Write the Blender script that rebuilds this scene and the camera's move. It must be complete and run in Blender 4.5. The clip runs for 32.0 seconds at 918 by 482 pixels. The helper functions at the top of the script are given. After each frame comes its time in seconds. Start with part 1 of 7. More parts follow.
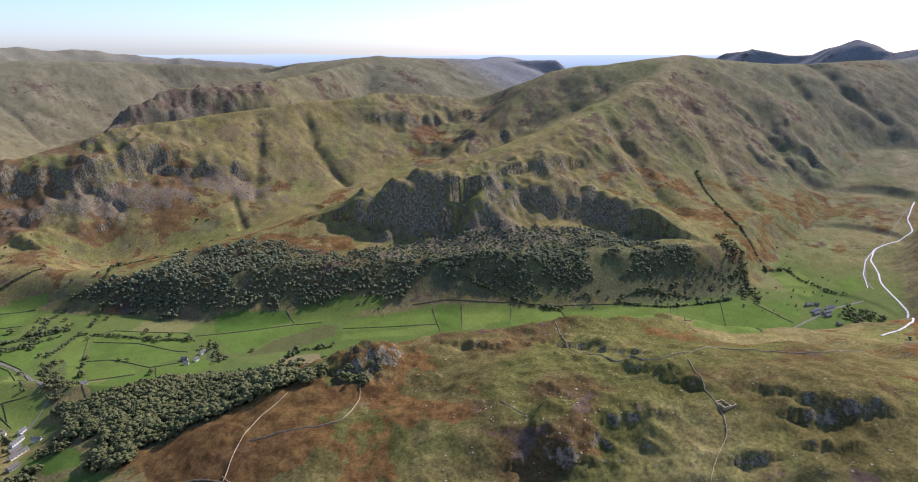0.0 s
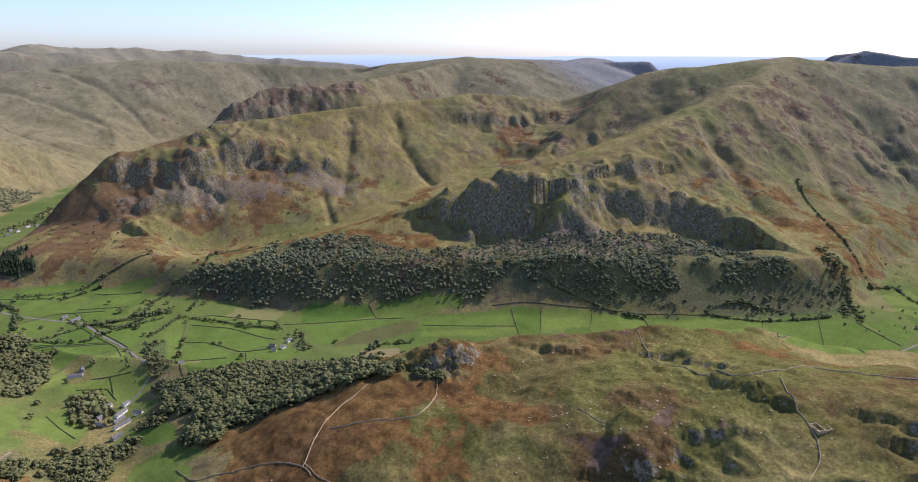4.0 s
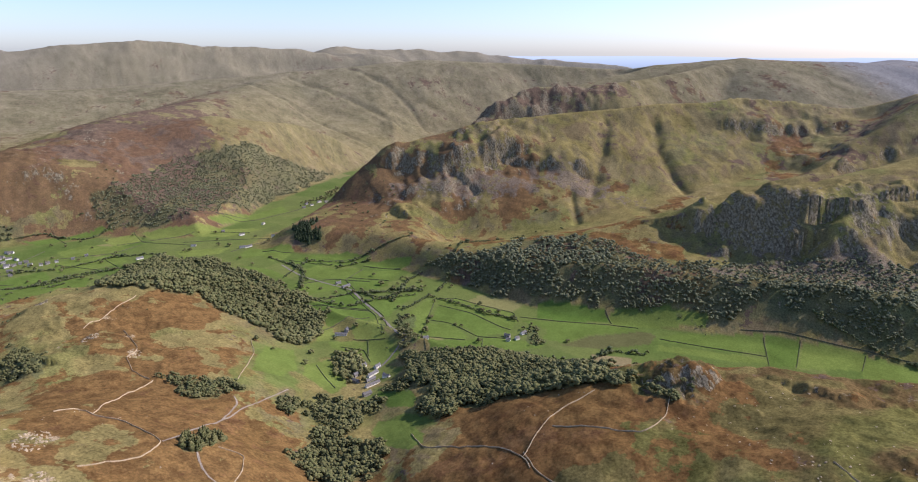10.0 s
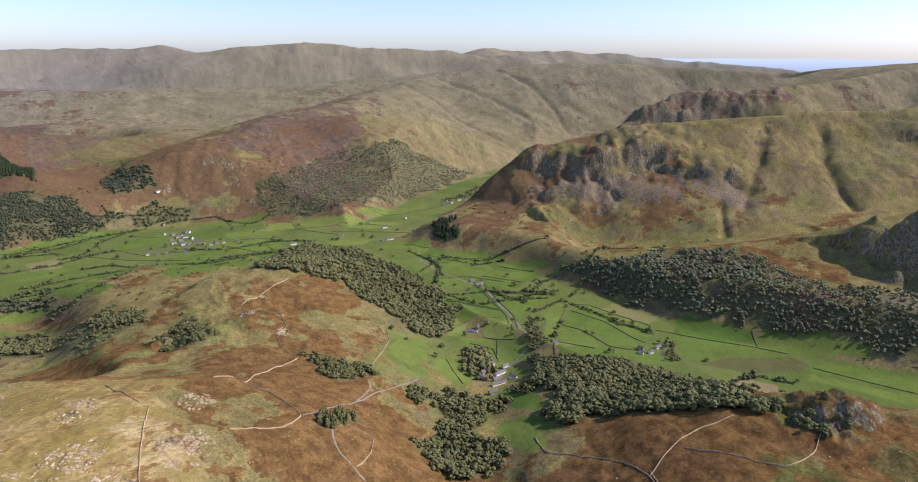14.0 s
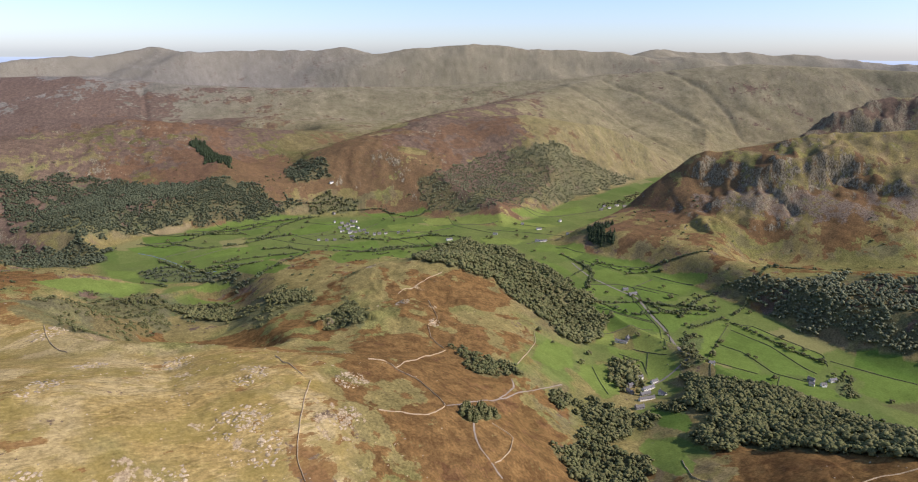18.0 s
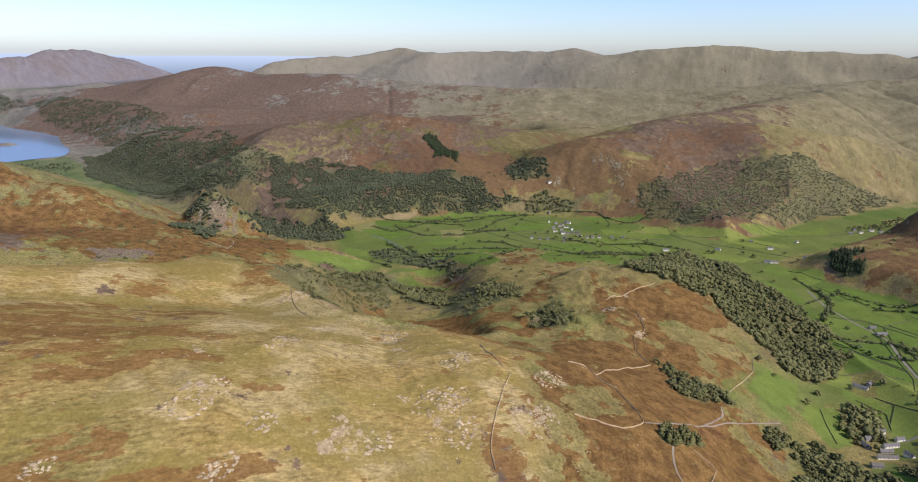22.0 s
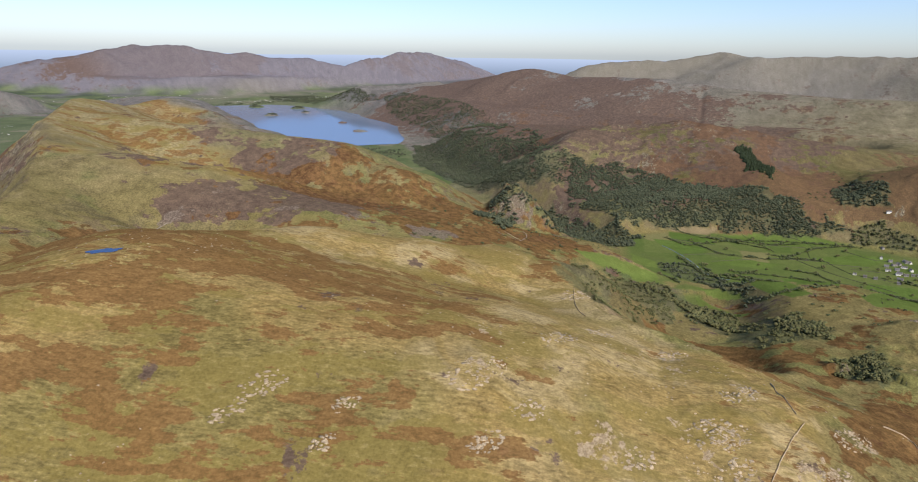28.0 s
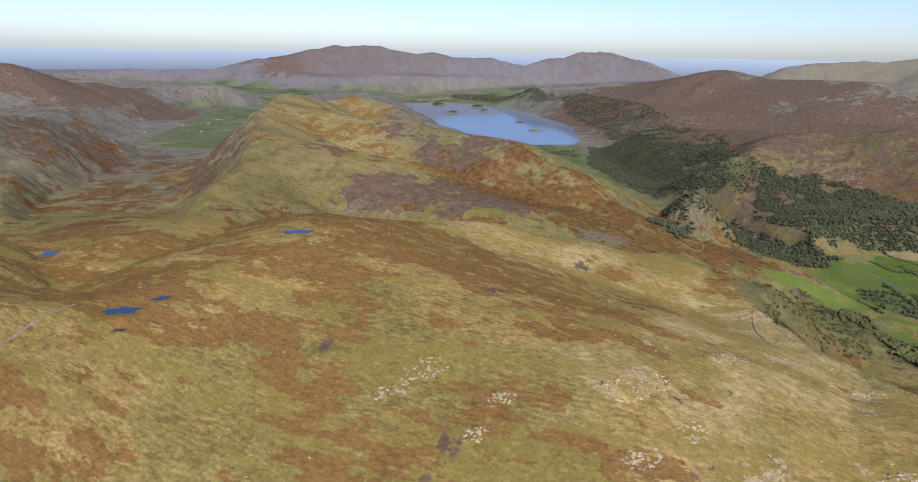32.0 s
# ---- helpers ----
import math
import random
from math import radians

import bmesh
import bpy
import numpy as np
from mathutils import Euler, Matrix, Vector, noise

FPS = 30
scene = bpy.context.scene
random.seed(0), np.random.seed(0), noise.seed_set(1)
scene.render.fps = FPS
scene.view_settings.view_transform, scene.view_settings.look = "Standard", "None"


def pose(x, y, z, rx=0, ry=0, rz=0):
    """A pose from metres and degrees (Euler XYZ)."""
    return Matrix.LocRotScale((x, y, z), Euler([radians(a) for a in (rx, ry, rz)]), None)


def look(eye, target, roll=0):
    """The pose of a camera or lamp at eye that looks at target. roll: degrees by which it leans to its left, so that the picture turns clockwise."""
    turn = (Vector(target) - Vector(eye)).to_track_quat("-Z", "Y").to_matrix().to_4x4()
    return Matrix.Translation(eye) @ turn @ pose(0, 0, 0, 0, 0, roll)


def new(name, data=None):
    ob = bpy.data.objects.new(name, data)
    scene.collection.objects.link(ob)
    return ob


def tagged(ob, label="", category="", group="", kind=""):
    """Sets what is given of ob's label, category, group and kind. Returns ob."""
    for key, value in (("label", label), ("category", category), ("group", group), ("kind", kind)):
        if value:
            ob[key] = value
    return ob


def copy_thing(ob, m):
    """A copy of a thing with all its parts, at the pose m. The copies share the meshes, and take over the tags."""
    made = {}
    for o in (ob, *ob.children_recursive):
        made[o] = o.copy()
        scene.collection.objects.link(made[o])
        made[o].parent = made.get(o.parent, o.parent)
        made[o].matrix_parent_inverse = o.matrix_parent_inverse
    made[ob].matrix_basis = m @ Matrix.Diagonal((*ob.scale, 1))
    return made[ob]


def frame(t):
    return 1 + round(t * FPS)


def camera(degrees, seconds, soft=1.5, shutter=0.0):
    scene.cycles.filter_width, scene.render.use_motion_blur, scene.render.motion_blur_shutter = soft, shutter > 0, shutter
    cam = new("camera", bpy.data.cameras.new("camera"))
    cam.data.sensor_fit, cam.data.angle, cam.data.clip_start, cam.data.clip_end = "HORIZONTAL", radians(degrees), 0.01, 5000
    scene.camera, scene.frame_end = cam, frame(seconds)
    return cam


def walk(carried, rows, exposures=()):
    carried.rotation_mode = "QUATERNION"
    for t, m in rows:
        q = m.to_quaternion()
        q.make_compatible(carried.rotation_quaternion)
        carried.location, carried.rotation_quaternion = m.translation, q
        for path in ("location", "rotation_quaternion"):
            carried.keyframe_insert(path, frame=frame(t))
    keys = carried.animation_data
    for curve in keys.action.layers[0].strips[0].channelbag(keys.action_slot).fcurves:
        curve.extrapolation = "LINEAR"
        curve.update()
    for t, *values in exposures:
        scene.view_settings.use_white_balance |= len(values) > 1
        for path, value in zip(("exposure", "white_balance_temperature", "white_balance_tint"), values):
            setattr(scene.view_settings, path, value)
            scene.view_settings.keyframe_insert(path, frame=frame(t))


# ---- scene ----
H = 358.5
PATH = [
    (0.0, pose(0, 0, H, 73.65, -0.00, -0.00)),
    (0.5, pose(0, 0, H, 73.66, -0.02, 1.26)),
    (1.0, pose(0, 0, H, 73.66, -0.02, 1.96)),
    (1.5, pose(0, 0, H, 73.68, 0.01, 2.26)),
    (2.0, pose(0, 0, H, 73.67, -0.02, 2.61)),
    (2.5, pose(0, 0, H, 73.68, -0.02, 3.18)),
    (4.5, pose(0, 0, H, 73.71, -0.11, 9.63)),
    (5.0, pose(0, 0, H, 73.70, -0.07, 11.76)),
    (5.5, pose(0, 0, H, 73.72, -0.07, 13.93)),
    (6.0, pose(0, 0, H, 73.74, -0.10, 16.01)),
    (6.5, pose(0, 0, H, 73.75, -0.10, 17.97)),
    (7.0, pose(0, 0, H, 73.75, -0.10, 19.78)),
    (7.5, pose(0, 0, H, 73.75, -0.17, 21.47)),
    (8.0, pose(0, 0, H, 73.74, -0.22, 23.28)),
    (8.5, pose(0, 0, H, 73.76, -0.20, 24.97)),
    (9.0, pose(0, 0, H, 73.76, -0.16, 26.58)),
    (9.5, pose(0, 0, H, 73.76, -0.09, 28.24)),
    (10.0, pose(0, 0, H, 73.76, -0.12, 29.76)),
    (10.5, pose(0, 0, H, 73.77, -0.11, 31.26)),
    (11.0, pose(0, 0, H, 73.77, -0.09, 32.65)),
    (11.5, pose(0, 0, H, 73.77, -0.14, 33.99)),
    (12.0, pose(0, 0, H, 73.73, -0.20, 35.35)),
    (12.5, pose(0, 0, H, 73.74, -0.18, 36.63)),
    (13.0, pose(0, 0, H, 73.85, -0.24, 39.14)),
    (13.5, pose(0, 0, H, 73.87, -0.24, 40.95)),
    (15.5, pose(0, 0, H, 73.87, -0.27, 45.62)),
    (16.0, pose(0, 0, H, 73.89, -0.20, 47.00)),
    (16.5, pose(0, 0, H, 73.89, -0.18, 48.82)),
    (17.0, pose(0, 0, H, 73.91, -0.25, 51.29)),
    (17.5, pose(0, 0, H, 73.92, -0.18, 53.80)),
    (18.0, pose(0, 0, H, 73.91, -0.29, 56.33)),
    (18.5, pose(0, 0, H, 73.92, -0.29, 58.94)),
    (19.0, pose(0, 0, H, 73.89, -0.21, 61.51)),
    (19.5, pose(0, 0, H, 73.90, -0.31, 64.21)),
    (20.0, pose(0, 0, H, 73.89, -0.38, 66.75)),
    (20.5, pose(0, 0, H, 73.88, -0.48, 69.40)),
    (21.0, pose(0, 0, H, 73.86, -0.53, 71.52)),
    (21.5, pose(0, 0, H, 73.86, -0.53, 73.60)),
    (22.0, pose(0, 0, H, 73.86, -0.53, 75.78)),
    (22.5, pose(0, 0, H, 73.86, -0.59, 78.35)),
    (23.0, pose(0, 0, H, 73.85, -0.62, 81.12)),
    (23.5, pose(0, 0, H, 73.80, -0.51, 83.84)),
    (24.0, pose(0, 0, H, 73.81, -0.54, 86.15)),
    (24.3, pose(0, 0, H, 73.88, -0.70, 87.40)),
    (24.5, pose(0, 0, H, 73.84, -0.65, 88.1)),
    (24.75, pose(0, 0, H, 73.9, -0.8, 90.9)),
    (25.0, pose(0, 0, H, 73.94, -0.86, 91.21)),
    (25.5, pose(0, 0, H, 73.93, -0.87, 92.76)),
    (26.0, pose(0, 0, H, 73.91, -0.88, 96.48)),
    (26.5, pose(0, 0, H, 73.87, -0.91, 98.15)),
    (28.5, pose(0, 0, H, 73.80, -0.98, 103.72)),
    (29.0, pose(0, 0, H, 73.77, -0.98, 105.47)),
    (29.5, pose(0, 0, H, 73.75, -1.05, 107.38)),
    (30.0, pose(0, 0, H, 73.70, -1.08, 109.46)),
    (30.5, pose(0, 0, H, 73.65, -1.01, 111.41)),
    (31.0, pose(0, 0, H, 73.64, -1.04, 113.24)),
    (31.5, pose(0, 0, H, 73.62, -0.99, 115.23)),
    (32.0, pose(0, 0, H, 73.56, -0.98, 117.45)),
]
cam = camera(70.75, 32.0, soft=1.1)
walk(cam, PATH, [(0, 0.62, 5400, 24), (9, 0.62, 5550, 26), (16, 0.57, 5650, 25), (21, 0.48, 5750, 21), (26, 0.34, 5750, 19), (32, 0.28, 5700, 18)])

# ---- world and sun ----
SUN_AZ, SUN_EL = 48.0, 39.0      # clockwise from +y; above the horizon
world = bpy.data.worlds.new("sky")
scene.world = world
world.use_nodes = True
wn = world.node_tree.nodes
sky = wn.new("ShaderNodeTexSky")
sky.sky_type = "NISHITA"
sky.sun_disc = False
sky.sun_elevation = radians(SUN_EL)
sky.sun_rotation = radians(SUN_AZ)
sky.altitude = 700
sky.air_density, sky.dust_density, sky.ozone_density = 1.0, 1.2, 2.8
wn["Background"].inputs[1].default_value = 0.118
world.node_tree.links.new(sky.outputs[0], wn["Background"].inputs[0])
sun = new("sun", bpy.data.lights.new("sun", "SUN"))
sun.data.energy, sun.data.angle, sun.data.color = 3.45, radians(0.6), (1.0, 0.93, 0.82)
sun.matrix_world = look((0, 0, 0), (-math.sin(radians(SUN_AZ)) * math.cos(radians(SUN_EL)),
                                    -math.cos(radians(SUN_AZ)) * math.cos(radians(SUN_EL)), -math.sin(radians(SUN_EL))))

# ---- terrain begin ----
# Places are given on a map grid: hundreds of metres east and north, heights in metres above the sea.
# The world is that map at half size, turned so that +y points to the south-east.
# Many crests, outlines and heights are placed to fit the camera's view.
S = 0.5
CE, CN, FLOOR_ALT = 232.0, 141.0, 95.0
SB, CB = math.sin(radians(140)), math.cos(radians(140))


def to_world(E, N):
    e, n = (np.asarray(E, float) - CE) * 100 * S, (np.asarray(N, float) - CN) * 100 * S
    return -n * SB + e * CB, e * SB + n * CB


def to_map(x, y):
    e, n = y * SB + x * CB, y * CB - x * SB
    return CE + e / (100 * S), CN + n / (100 * S)


REACH = 1950.0


def squeeze(x, y, z):
    """Past the dale heads distances grow by their logarithm only, seen from the eye, so that the far mountains stay within sight."""
    r = np.maximum(np.hypot(x, y), 1e-6)
    q = np.where(r > REACH, REACH * (1 + np.log(np.maximum(r, REACH) / REACH)), r) / r
    return x * q, y * q, H + (z - H) * q


def lattice(ix, iy, seed):
    n = (ix.astype(np.int64) * 374761393 + iy.astype(np.int64) * 668265263 + seed * 974634777) & 0xFFFFFFFF
    n = ((n ^ (n >> 13)) * 1274126177) & 0xFFFFFFFF
    return ((n ^ (n >> 16)) & 0xFFFF) / 32767.5 - 1.0


def wave(x, y, seed=0):
    """Smooth noise from -1 to 1 over cells of size 1."""
    ix, iy = np.floor(x), np.floor(y)
    fx, fy = x - ix, y - iy
    fx, fy = fx * fx * fx * (fx * (6 * fx - 15) + 10), fy * fy * fy * (fy * (6 * fy - 15) + 10)
    a, b = lattice(ix, iy, seed), lattice(ix + 1, iy, seed)
    c, d = lattice(ix, iy + 1, seed), lattice(ix + 1, iy + 1, seed)
    return (a + (b - a) * fx) * (1 - fy) + (c + (d - c) * fx) * fy


def fbm(E, N, size, octaves=4, seed=0, gain=0.5):
    """Noise whose largest cells are size metres of the map."""
    v, amp, s = 0, 1.0, 100.0 / size
    for k in range(octaves):
        v = v + amp * wave(E * s + 17.3 * k, N * s - 9.1 * k, seed + k)
        amp, s = amp * gain, s * 2.03
    return v


def ridged(E, N, size, octaves=4, seed=0):
    v, amp, s = 0, 1.0, 100.0 / size
    for k in range(octaves):
        v = v + amp * (1 - 2 * np.abs(wave(E * s + 5.7 * k, N * s + 3.3 * k, seed + k)))
        amp, s = amp * 0.5, s * 2.07
    return v


def soft_max(a, b, k):
    t = np.clip(0.5 + 0.5 * (a - b) / k, 0, 1)
    return b + (a - b) * t + k * t * (1 - t)


def step(a, b, x):
    t = np.clip((x - a) / (b - a), 0, 1)
    return t * t * (3 - 2 * t)


def along(E, N, pts):
    """Distance in metres to a line of (E, N, height) and the line's height there, segment by segment."""
    for (e0, n0, h0), (e1, n1, h1) in zip(pts, pts[1:]):
        de, dn = e1 - e0, n1 - n0
        t = np.clip(((E - e0) * de + (N - n0) * dn) / (de * de + dn * dn + 1e-9), 0, 1)
        yield np.hypot(E - e0 - t * de, N - n0 - t * dn) * 100, h0 + t * (h1 - h0)


def lerp(a, b, t):
    return a + (b - a) * t


def spot(E, N, e, n, re, rn, turn=0.0, ragged=0.35, seed=5):
    """A ragged oval on the map, 1 inside and 0 outside; radii in metres."""
    c, s = math.cos(radians(turn)), math.sin(radians(turn))
    u, v = ((E - e) * c + (N - n) * s) * 100 / re, ((N - n) * c - (E - e) * s) * 100 / rn
    return step(1.15, 0.75, np.hypot(u, v) + ragged * fbm(E, N, 0.6 * min(re, rn), 3, seed))


# name: crest line, roundness of the top in metres, slope of the sides
FELLS = {
    "thornythwaite_fell": ([(246, 105, 783), (245.5, 113, 640), (245.5, 118, 548), (246.5, 123, 445), (248, 127, 345), (250, 131, 240), (252.5, 134, 125)], 90, 0.62),
    "glaramara": ([(250, 109, 735), (247, 106.5, 775), (246, 105, 783), (243, 98, 740), (238, 88, 760), (237, 85, 785)], 140, 0.55),
    "rosthwaite_fell": ([(250, 109, 735), (256, 118, 645), (258, 125, 560), (259.5, 130, 515), (260.5, 132.8, 420), (260.4, 135, 230), (259.4, 137.2, 110)], 90, 0.78),
    "combe_wall": ([(256, 118, 612), (252.5, 119, 500)], 60, 0.7),
    "eagle_crag": ([(277.5, 123.5, 575), (276, 121, 560), (274, 114, 575), (277, 105, 660), (281, 95, 762)], 90, 0.8),
    "high_raise": ([(286, 105, 680), (281, 95, 762), (279, 80, 723), (282, 74, 736)], 420, 0.45),
    "pike": ([(279, 79, 700), (274, 73, 712)], 40, 0.9),
    "bow_fell": ([(229, 84, 760), (236, 75, 880), (241, 69, 800), (245, 64, 925), (249, 61, 800), (252, 60, 800), (256, 60, 850), (259, 60, 770)], 60, 0.55),
    "ullscarf": ([(286, 105, 680), (292, 122, 745), (292, 134, 650), (289, 150, 535), (289, 165, 520), (288, 172, 540), (287, 180, 608), (286, 190, 590), (286, 196, 655), (280, 208, 430), (277, 213, 350)], 380, 0.40),
    "lining_crag": ([(292, 122, 726), (284, 122, 640), (281, 124, 540)], 150, 0.55),
    "great_crag": ([(292, 134, 640), (282, 141, 520), (270, 146.5, 448), (265, 149, 380)], 300, 0.52),
    "great_crag_south": ([(270, 146.5, 446), (271, 141, 468), (271.7, 137.3, 415), (270.5, 134.8, 280)], 200, 0.62),
    "grange_fell": ([(270, 153, 365), (264, 162, 465), (258, 167, 410), (256, 171, 300)], 190, 0.55),
    "grange_fell_south": ([(264, 162, 455), (261.5, 156, 330)], 150, 0.6),
    "castle_crag": ([(248.7, 158.5, 346), (249.2, 159.2, 352)], 25, 1.05),
    "castle_foot": ([(246.5, 156.5, 190), (249, 159, 220), (251, 162, 150)], 60, 0.5),
    "high_doat": ([(243.8, 144.7, 205), (246.3, 145.2, 218), (247.4, 144.4, 248), (249.1, 143.1, 256), (250, 142, 222), (250.3, 141, 185), (249.9, 140.2, 165)], 190, 0.58),
    "seatoller_fell": ([(222, 127, 540), (229, 128.5, 400), (232.5, 129.5, 342), (234.5, 130.1, 320), (235.9, 130.9, 345), (237.3, 132.1, 372), (238.6, 133.5, 364), (239.2, 134.8, 360), (239.3, 135.5, 330)], 140, 0.6),
    "seatoller_fell_north": ([(226, 131, 470), (231, 132.3, 415), (234, 133.2, 402), (236.4, 134.3, 380), (238, 136, 335), (238.9, 137.2, 282)], 160, 0.5),
    "high_scawdel": ([(223, 153, 740), (227, 149, 590), (231, 149.5, 500), (234, 152, 530), (237, 152.5, 482), (238.6, 151.4, 450), (240.2, 150.8, 408), (240.9, 150, 384), (241.05, 149, 368), (241.05, 147.5, 374), (240.8, 146.4, 355), (240.4, 144.8, 345)], 150, 0.6),
    "scawdel_south": ([(234, 151, 540), (236.5, 147.5, 470), (238.6, 145.5, 390), (240.5, 143.3, 270)], 200, 0.45),
    "maiden_moor": ([(231, 155, 455), (232.5, 162, 480), (233.5, 167, 530), (235.5, 174, 575), (237, 182, 590), (239, 188, 520), (242.5, 193, 370), (244, 199, 451), (247, 207, 200)], 300, 0.65),
    "nitting_haws": ([(235.5, 174, 560), (240.5, 168.5, 505), (243.7, 164.4, 465), (244.8, 162.4, 392), (245.3, 160.2, 305), (245.5, 157.6, 270), (245.3, 155, 215)], 150, 0.62),
    "blea_crag": ([(237, 182, 582), (241.5, 180, 548), (243.5, 176, 470)], 160, 0.6),
    "rigghead": ([(233.5, 165, 520), (238, 162, 455), (240, 158.5, 380)], 220, 0.5),
    "scope_end": ([(216, 165, 727), (222, 177, 530), (226.5, 186, 350), (229, 190.5, 225)], 110, 0.55),
    "causey_pike": ([(205, 203, 770), (212, 205, 670), (218, 209, 640), (224, 210, 600)], 130, 0.5),
    "barrow": ([(220, 215, 420), (227, 218, 455), (231, 228, 200)], 150, 0.5),
    "grisedale_pike": ([(198, 225, 791), (210, 230, 500), (220, 240, 320)], 150, 0.45),
    "skiddaw": ([(242, 285, 560), (247, 285, 668), (254, 283, 715), (264, 288, 918), (271, 276, 812), (276, 275, 735), (285, 271, 700), (291, 268, 690), (297, 262, 520)], 110, 0.45),
    "dodd": ([(255, 281, 746), (244, 273, 502)], 150, 0.45),
    "latrigg": ([(275, 246, 330), (282, 249, 368)], 250, 0.4),
    "blencathra": ([(301, 263, 600), (310, 268, 720), (320, 275, 835), (326, 277, 878), (333, 281, 770), (347, 284, 560)], 90, 0.4),
    "blencathra_spurs": ([(323, 277, 868), (326, 268, 400)], 120, 0.5),
    "clough_head": ([(331, 232, 450), (334, 225, 735), (338, 216, 720), (342, 206, 870)], 130, 0.42),
    "dodds": ([(342, 206, 870), (336, 196, 790), (343, 189, 858), (343, 174, 885), (338, 167, 850), (342, 151, 965), (343, 142, 880), (346, 131, 870), (344, 115, 750)], 170, 0.42),
    "fairfield": ([(344, 115, 790), (352, 121, 860), (359, 118, 905), (362, 106, 872), (364, 92, 815), (360, 76, 700), (352, 60, 560)], 160, 0.36),
}
# valley floors: line, half width in metres, how fast the sides may rise
DALES = {
    "seathwaite": ([(235.3, 103, 330), (235.3, 110, 215), (235.2, 115, 165), (235.1, 122, 135), (238.5, 127, 124), (243, 131.3, 116), (247, 135.3, 112), (251.5, 137.8, 106), (254, 140.5, 102), (255.7, 143.5, 99)], 150, 0.92),
    "borrowdale": ([(255.8, 143.3, 100), (257, 146, 98), (256.7, 149.5, 95), (253.8, 153.3, 92)], 330, 0.9),
    "stonethwaite": ([(256, 143, 99), (260, 139.8, 102), (264, 137, 106), (269, 133, 116), (273, 129.5, 128)], 150, 1.0),
    "langstrath": ([(273, 129.5, 128), (271, 122, 160), (266, 112, 220)], 110, 1.1),
    "greenup": ([(273, 129.5, 128), (279, 125.5, 210), (284, 114, 420), (286, 105, 600)], 80, 0.6),
    "jaws": ([(253.8, 153.3, 92), (251.4, 156.6, 90), (252.5, 161.5, 87), (252.3, 166, 84), (253, 173, 82), (255, 180, 81), (258, 186, 80)], 100, 1.3),
    "grange": ([(253, 173, 82), (255, 180, 81), (258.5, 187, 79)], 380, 0.6),
    "lake": ([(260.5, 190.5, 68), (261.5, 197, 60), (263.5, 207, 58), (265, 217, 58), (264, 227, 62)], 640, 0.5),
    "keswick": ([(262, 232, 78), (256, 243, 80), (240, 255, 75), (225, 275, 70)], 1200, 0.4),
    "greta": ([(262, 233, 80), (285, 243, 130), (310, 250, 170), (345, 262, 200)], 900, 0.6),
    "combe_gill": ([(254, 114, 520), (252, 120, 330), (252, 127, 230), (253.5, 133, 130)], 60, 0.62),
    "honister_gill": ([(224, 136, 360), (230, 137.5, 290), (235, 139, 240), (238.5, 139.8, 215), (241.5, 139.5, 180), (245, 138.6, 122), (249, 139.2, 108)], 40, 0.55),
    "tongue_gill": ([(240, 155.2, 400), (243.3, 153.3, 270), (247, 152, 140), (252, 152, 95)], 60, 0.6),
    "scaleclose": ([(243.8, 147.6, 200), (246, 149, 150), (249, 150.8, 100)], 60, 0.88),
    "newlands": ([(229.5, 158, 390), (229, 167, 240), (230, 178, 190), (233, 190, 150), (235, 202, 120), (238, 216, 100), (245, 235, 80)], 200, 0.9),
    "newlands_lower": ([(233, 192, 140), (235, 205, 115), (238, 220, 95)], 650, 0.5),
    "watendlath": ([(275.5, 158, 268), (275.5, 165, 262), (272, 178, 230), (267, 189, 110)], 160, 0.6),
    "naddle": ([(298, 190, 200), (302, 215, 160), (310, 240, 150)], 500, 0.6),
}


def heights(E, N):
    """Height of the bare land, before crags and knolls."""
    near = step(300, 900, np.hypot(E - CE, N - CN) * 100)
    E, N = E + near * 0.45 * fbm(E, N, 650, 3, 71), N + near * 0.45 * fbm(E, N, 650, 3, 81)
    base, base_bed, wsum = 0, 0, 1e-9
    for pts, w, rise in DALES.values():
        for d, h in along(E, N, pts):
            k = 1 / (d * d + 4e4)
            base, base_bed, wsum = base + k * (h + 0.10 * np.maximum(d - w, 0)), base_bed + k * h, wsum + k
    base = base / wsum
    bed = base_bed / wsum
    out = np.hypot(E - CE, N - CN) * 100
    base = np.minimum(base, 330) - 250 * step(14500, 19000, out)
    h = base
    for pts, a, s in FELLS.values():
        f = None
        for d, top in along(E, N, pts):
            v = top - s * (np.sqrt(d * d + a * a) - a)
            f = v if f is None else np.maximum(f, v)
        h = soft_max(h, f, 30)
    low = None
    for pts, w, rise in DALES.values():
        v = None
        for d, bed in along(E, N, pts):
            u = bed + rise * (np.sqrt(np.maximum(d - w, 0) ** 2 + 1600) - 40) + 0.012 * np.minimum(d, w)
            v = u if v is None else np.minimum(v, u)
        low = v if low is None else np.minimum(low, v)
    h = -soft_max(-h, -low, 25)
    return h, bed


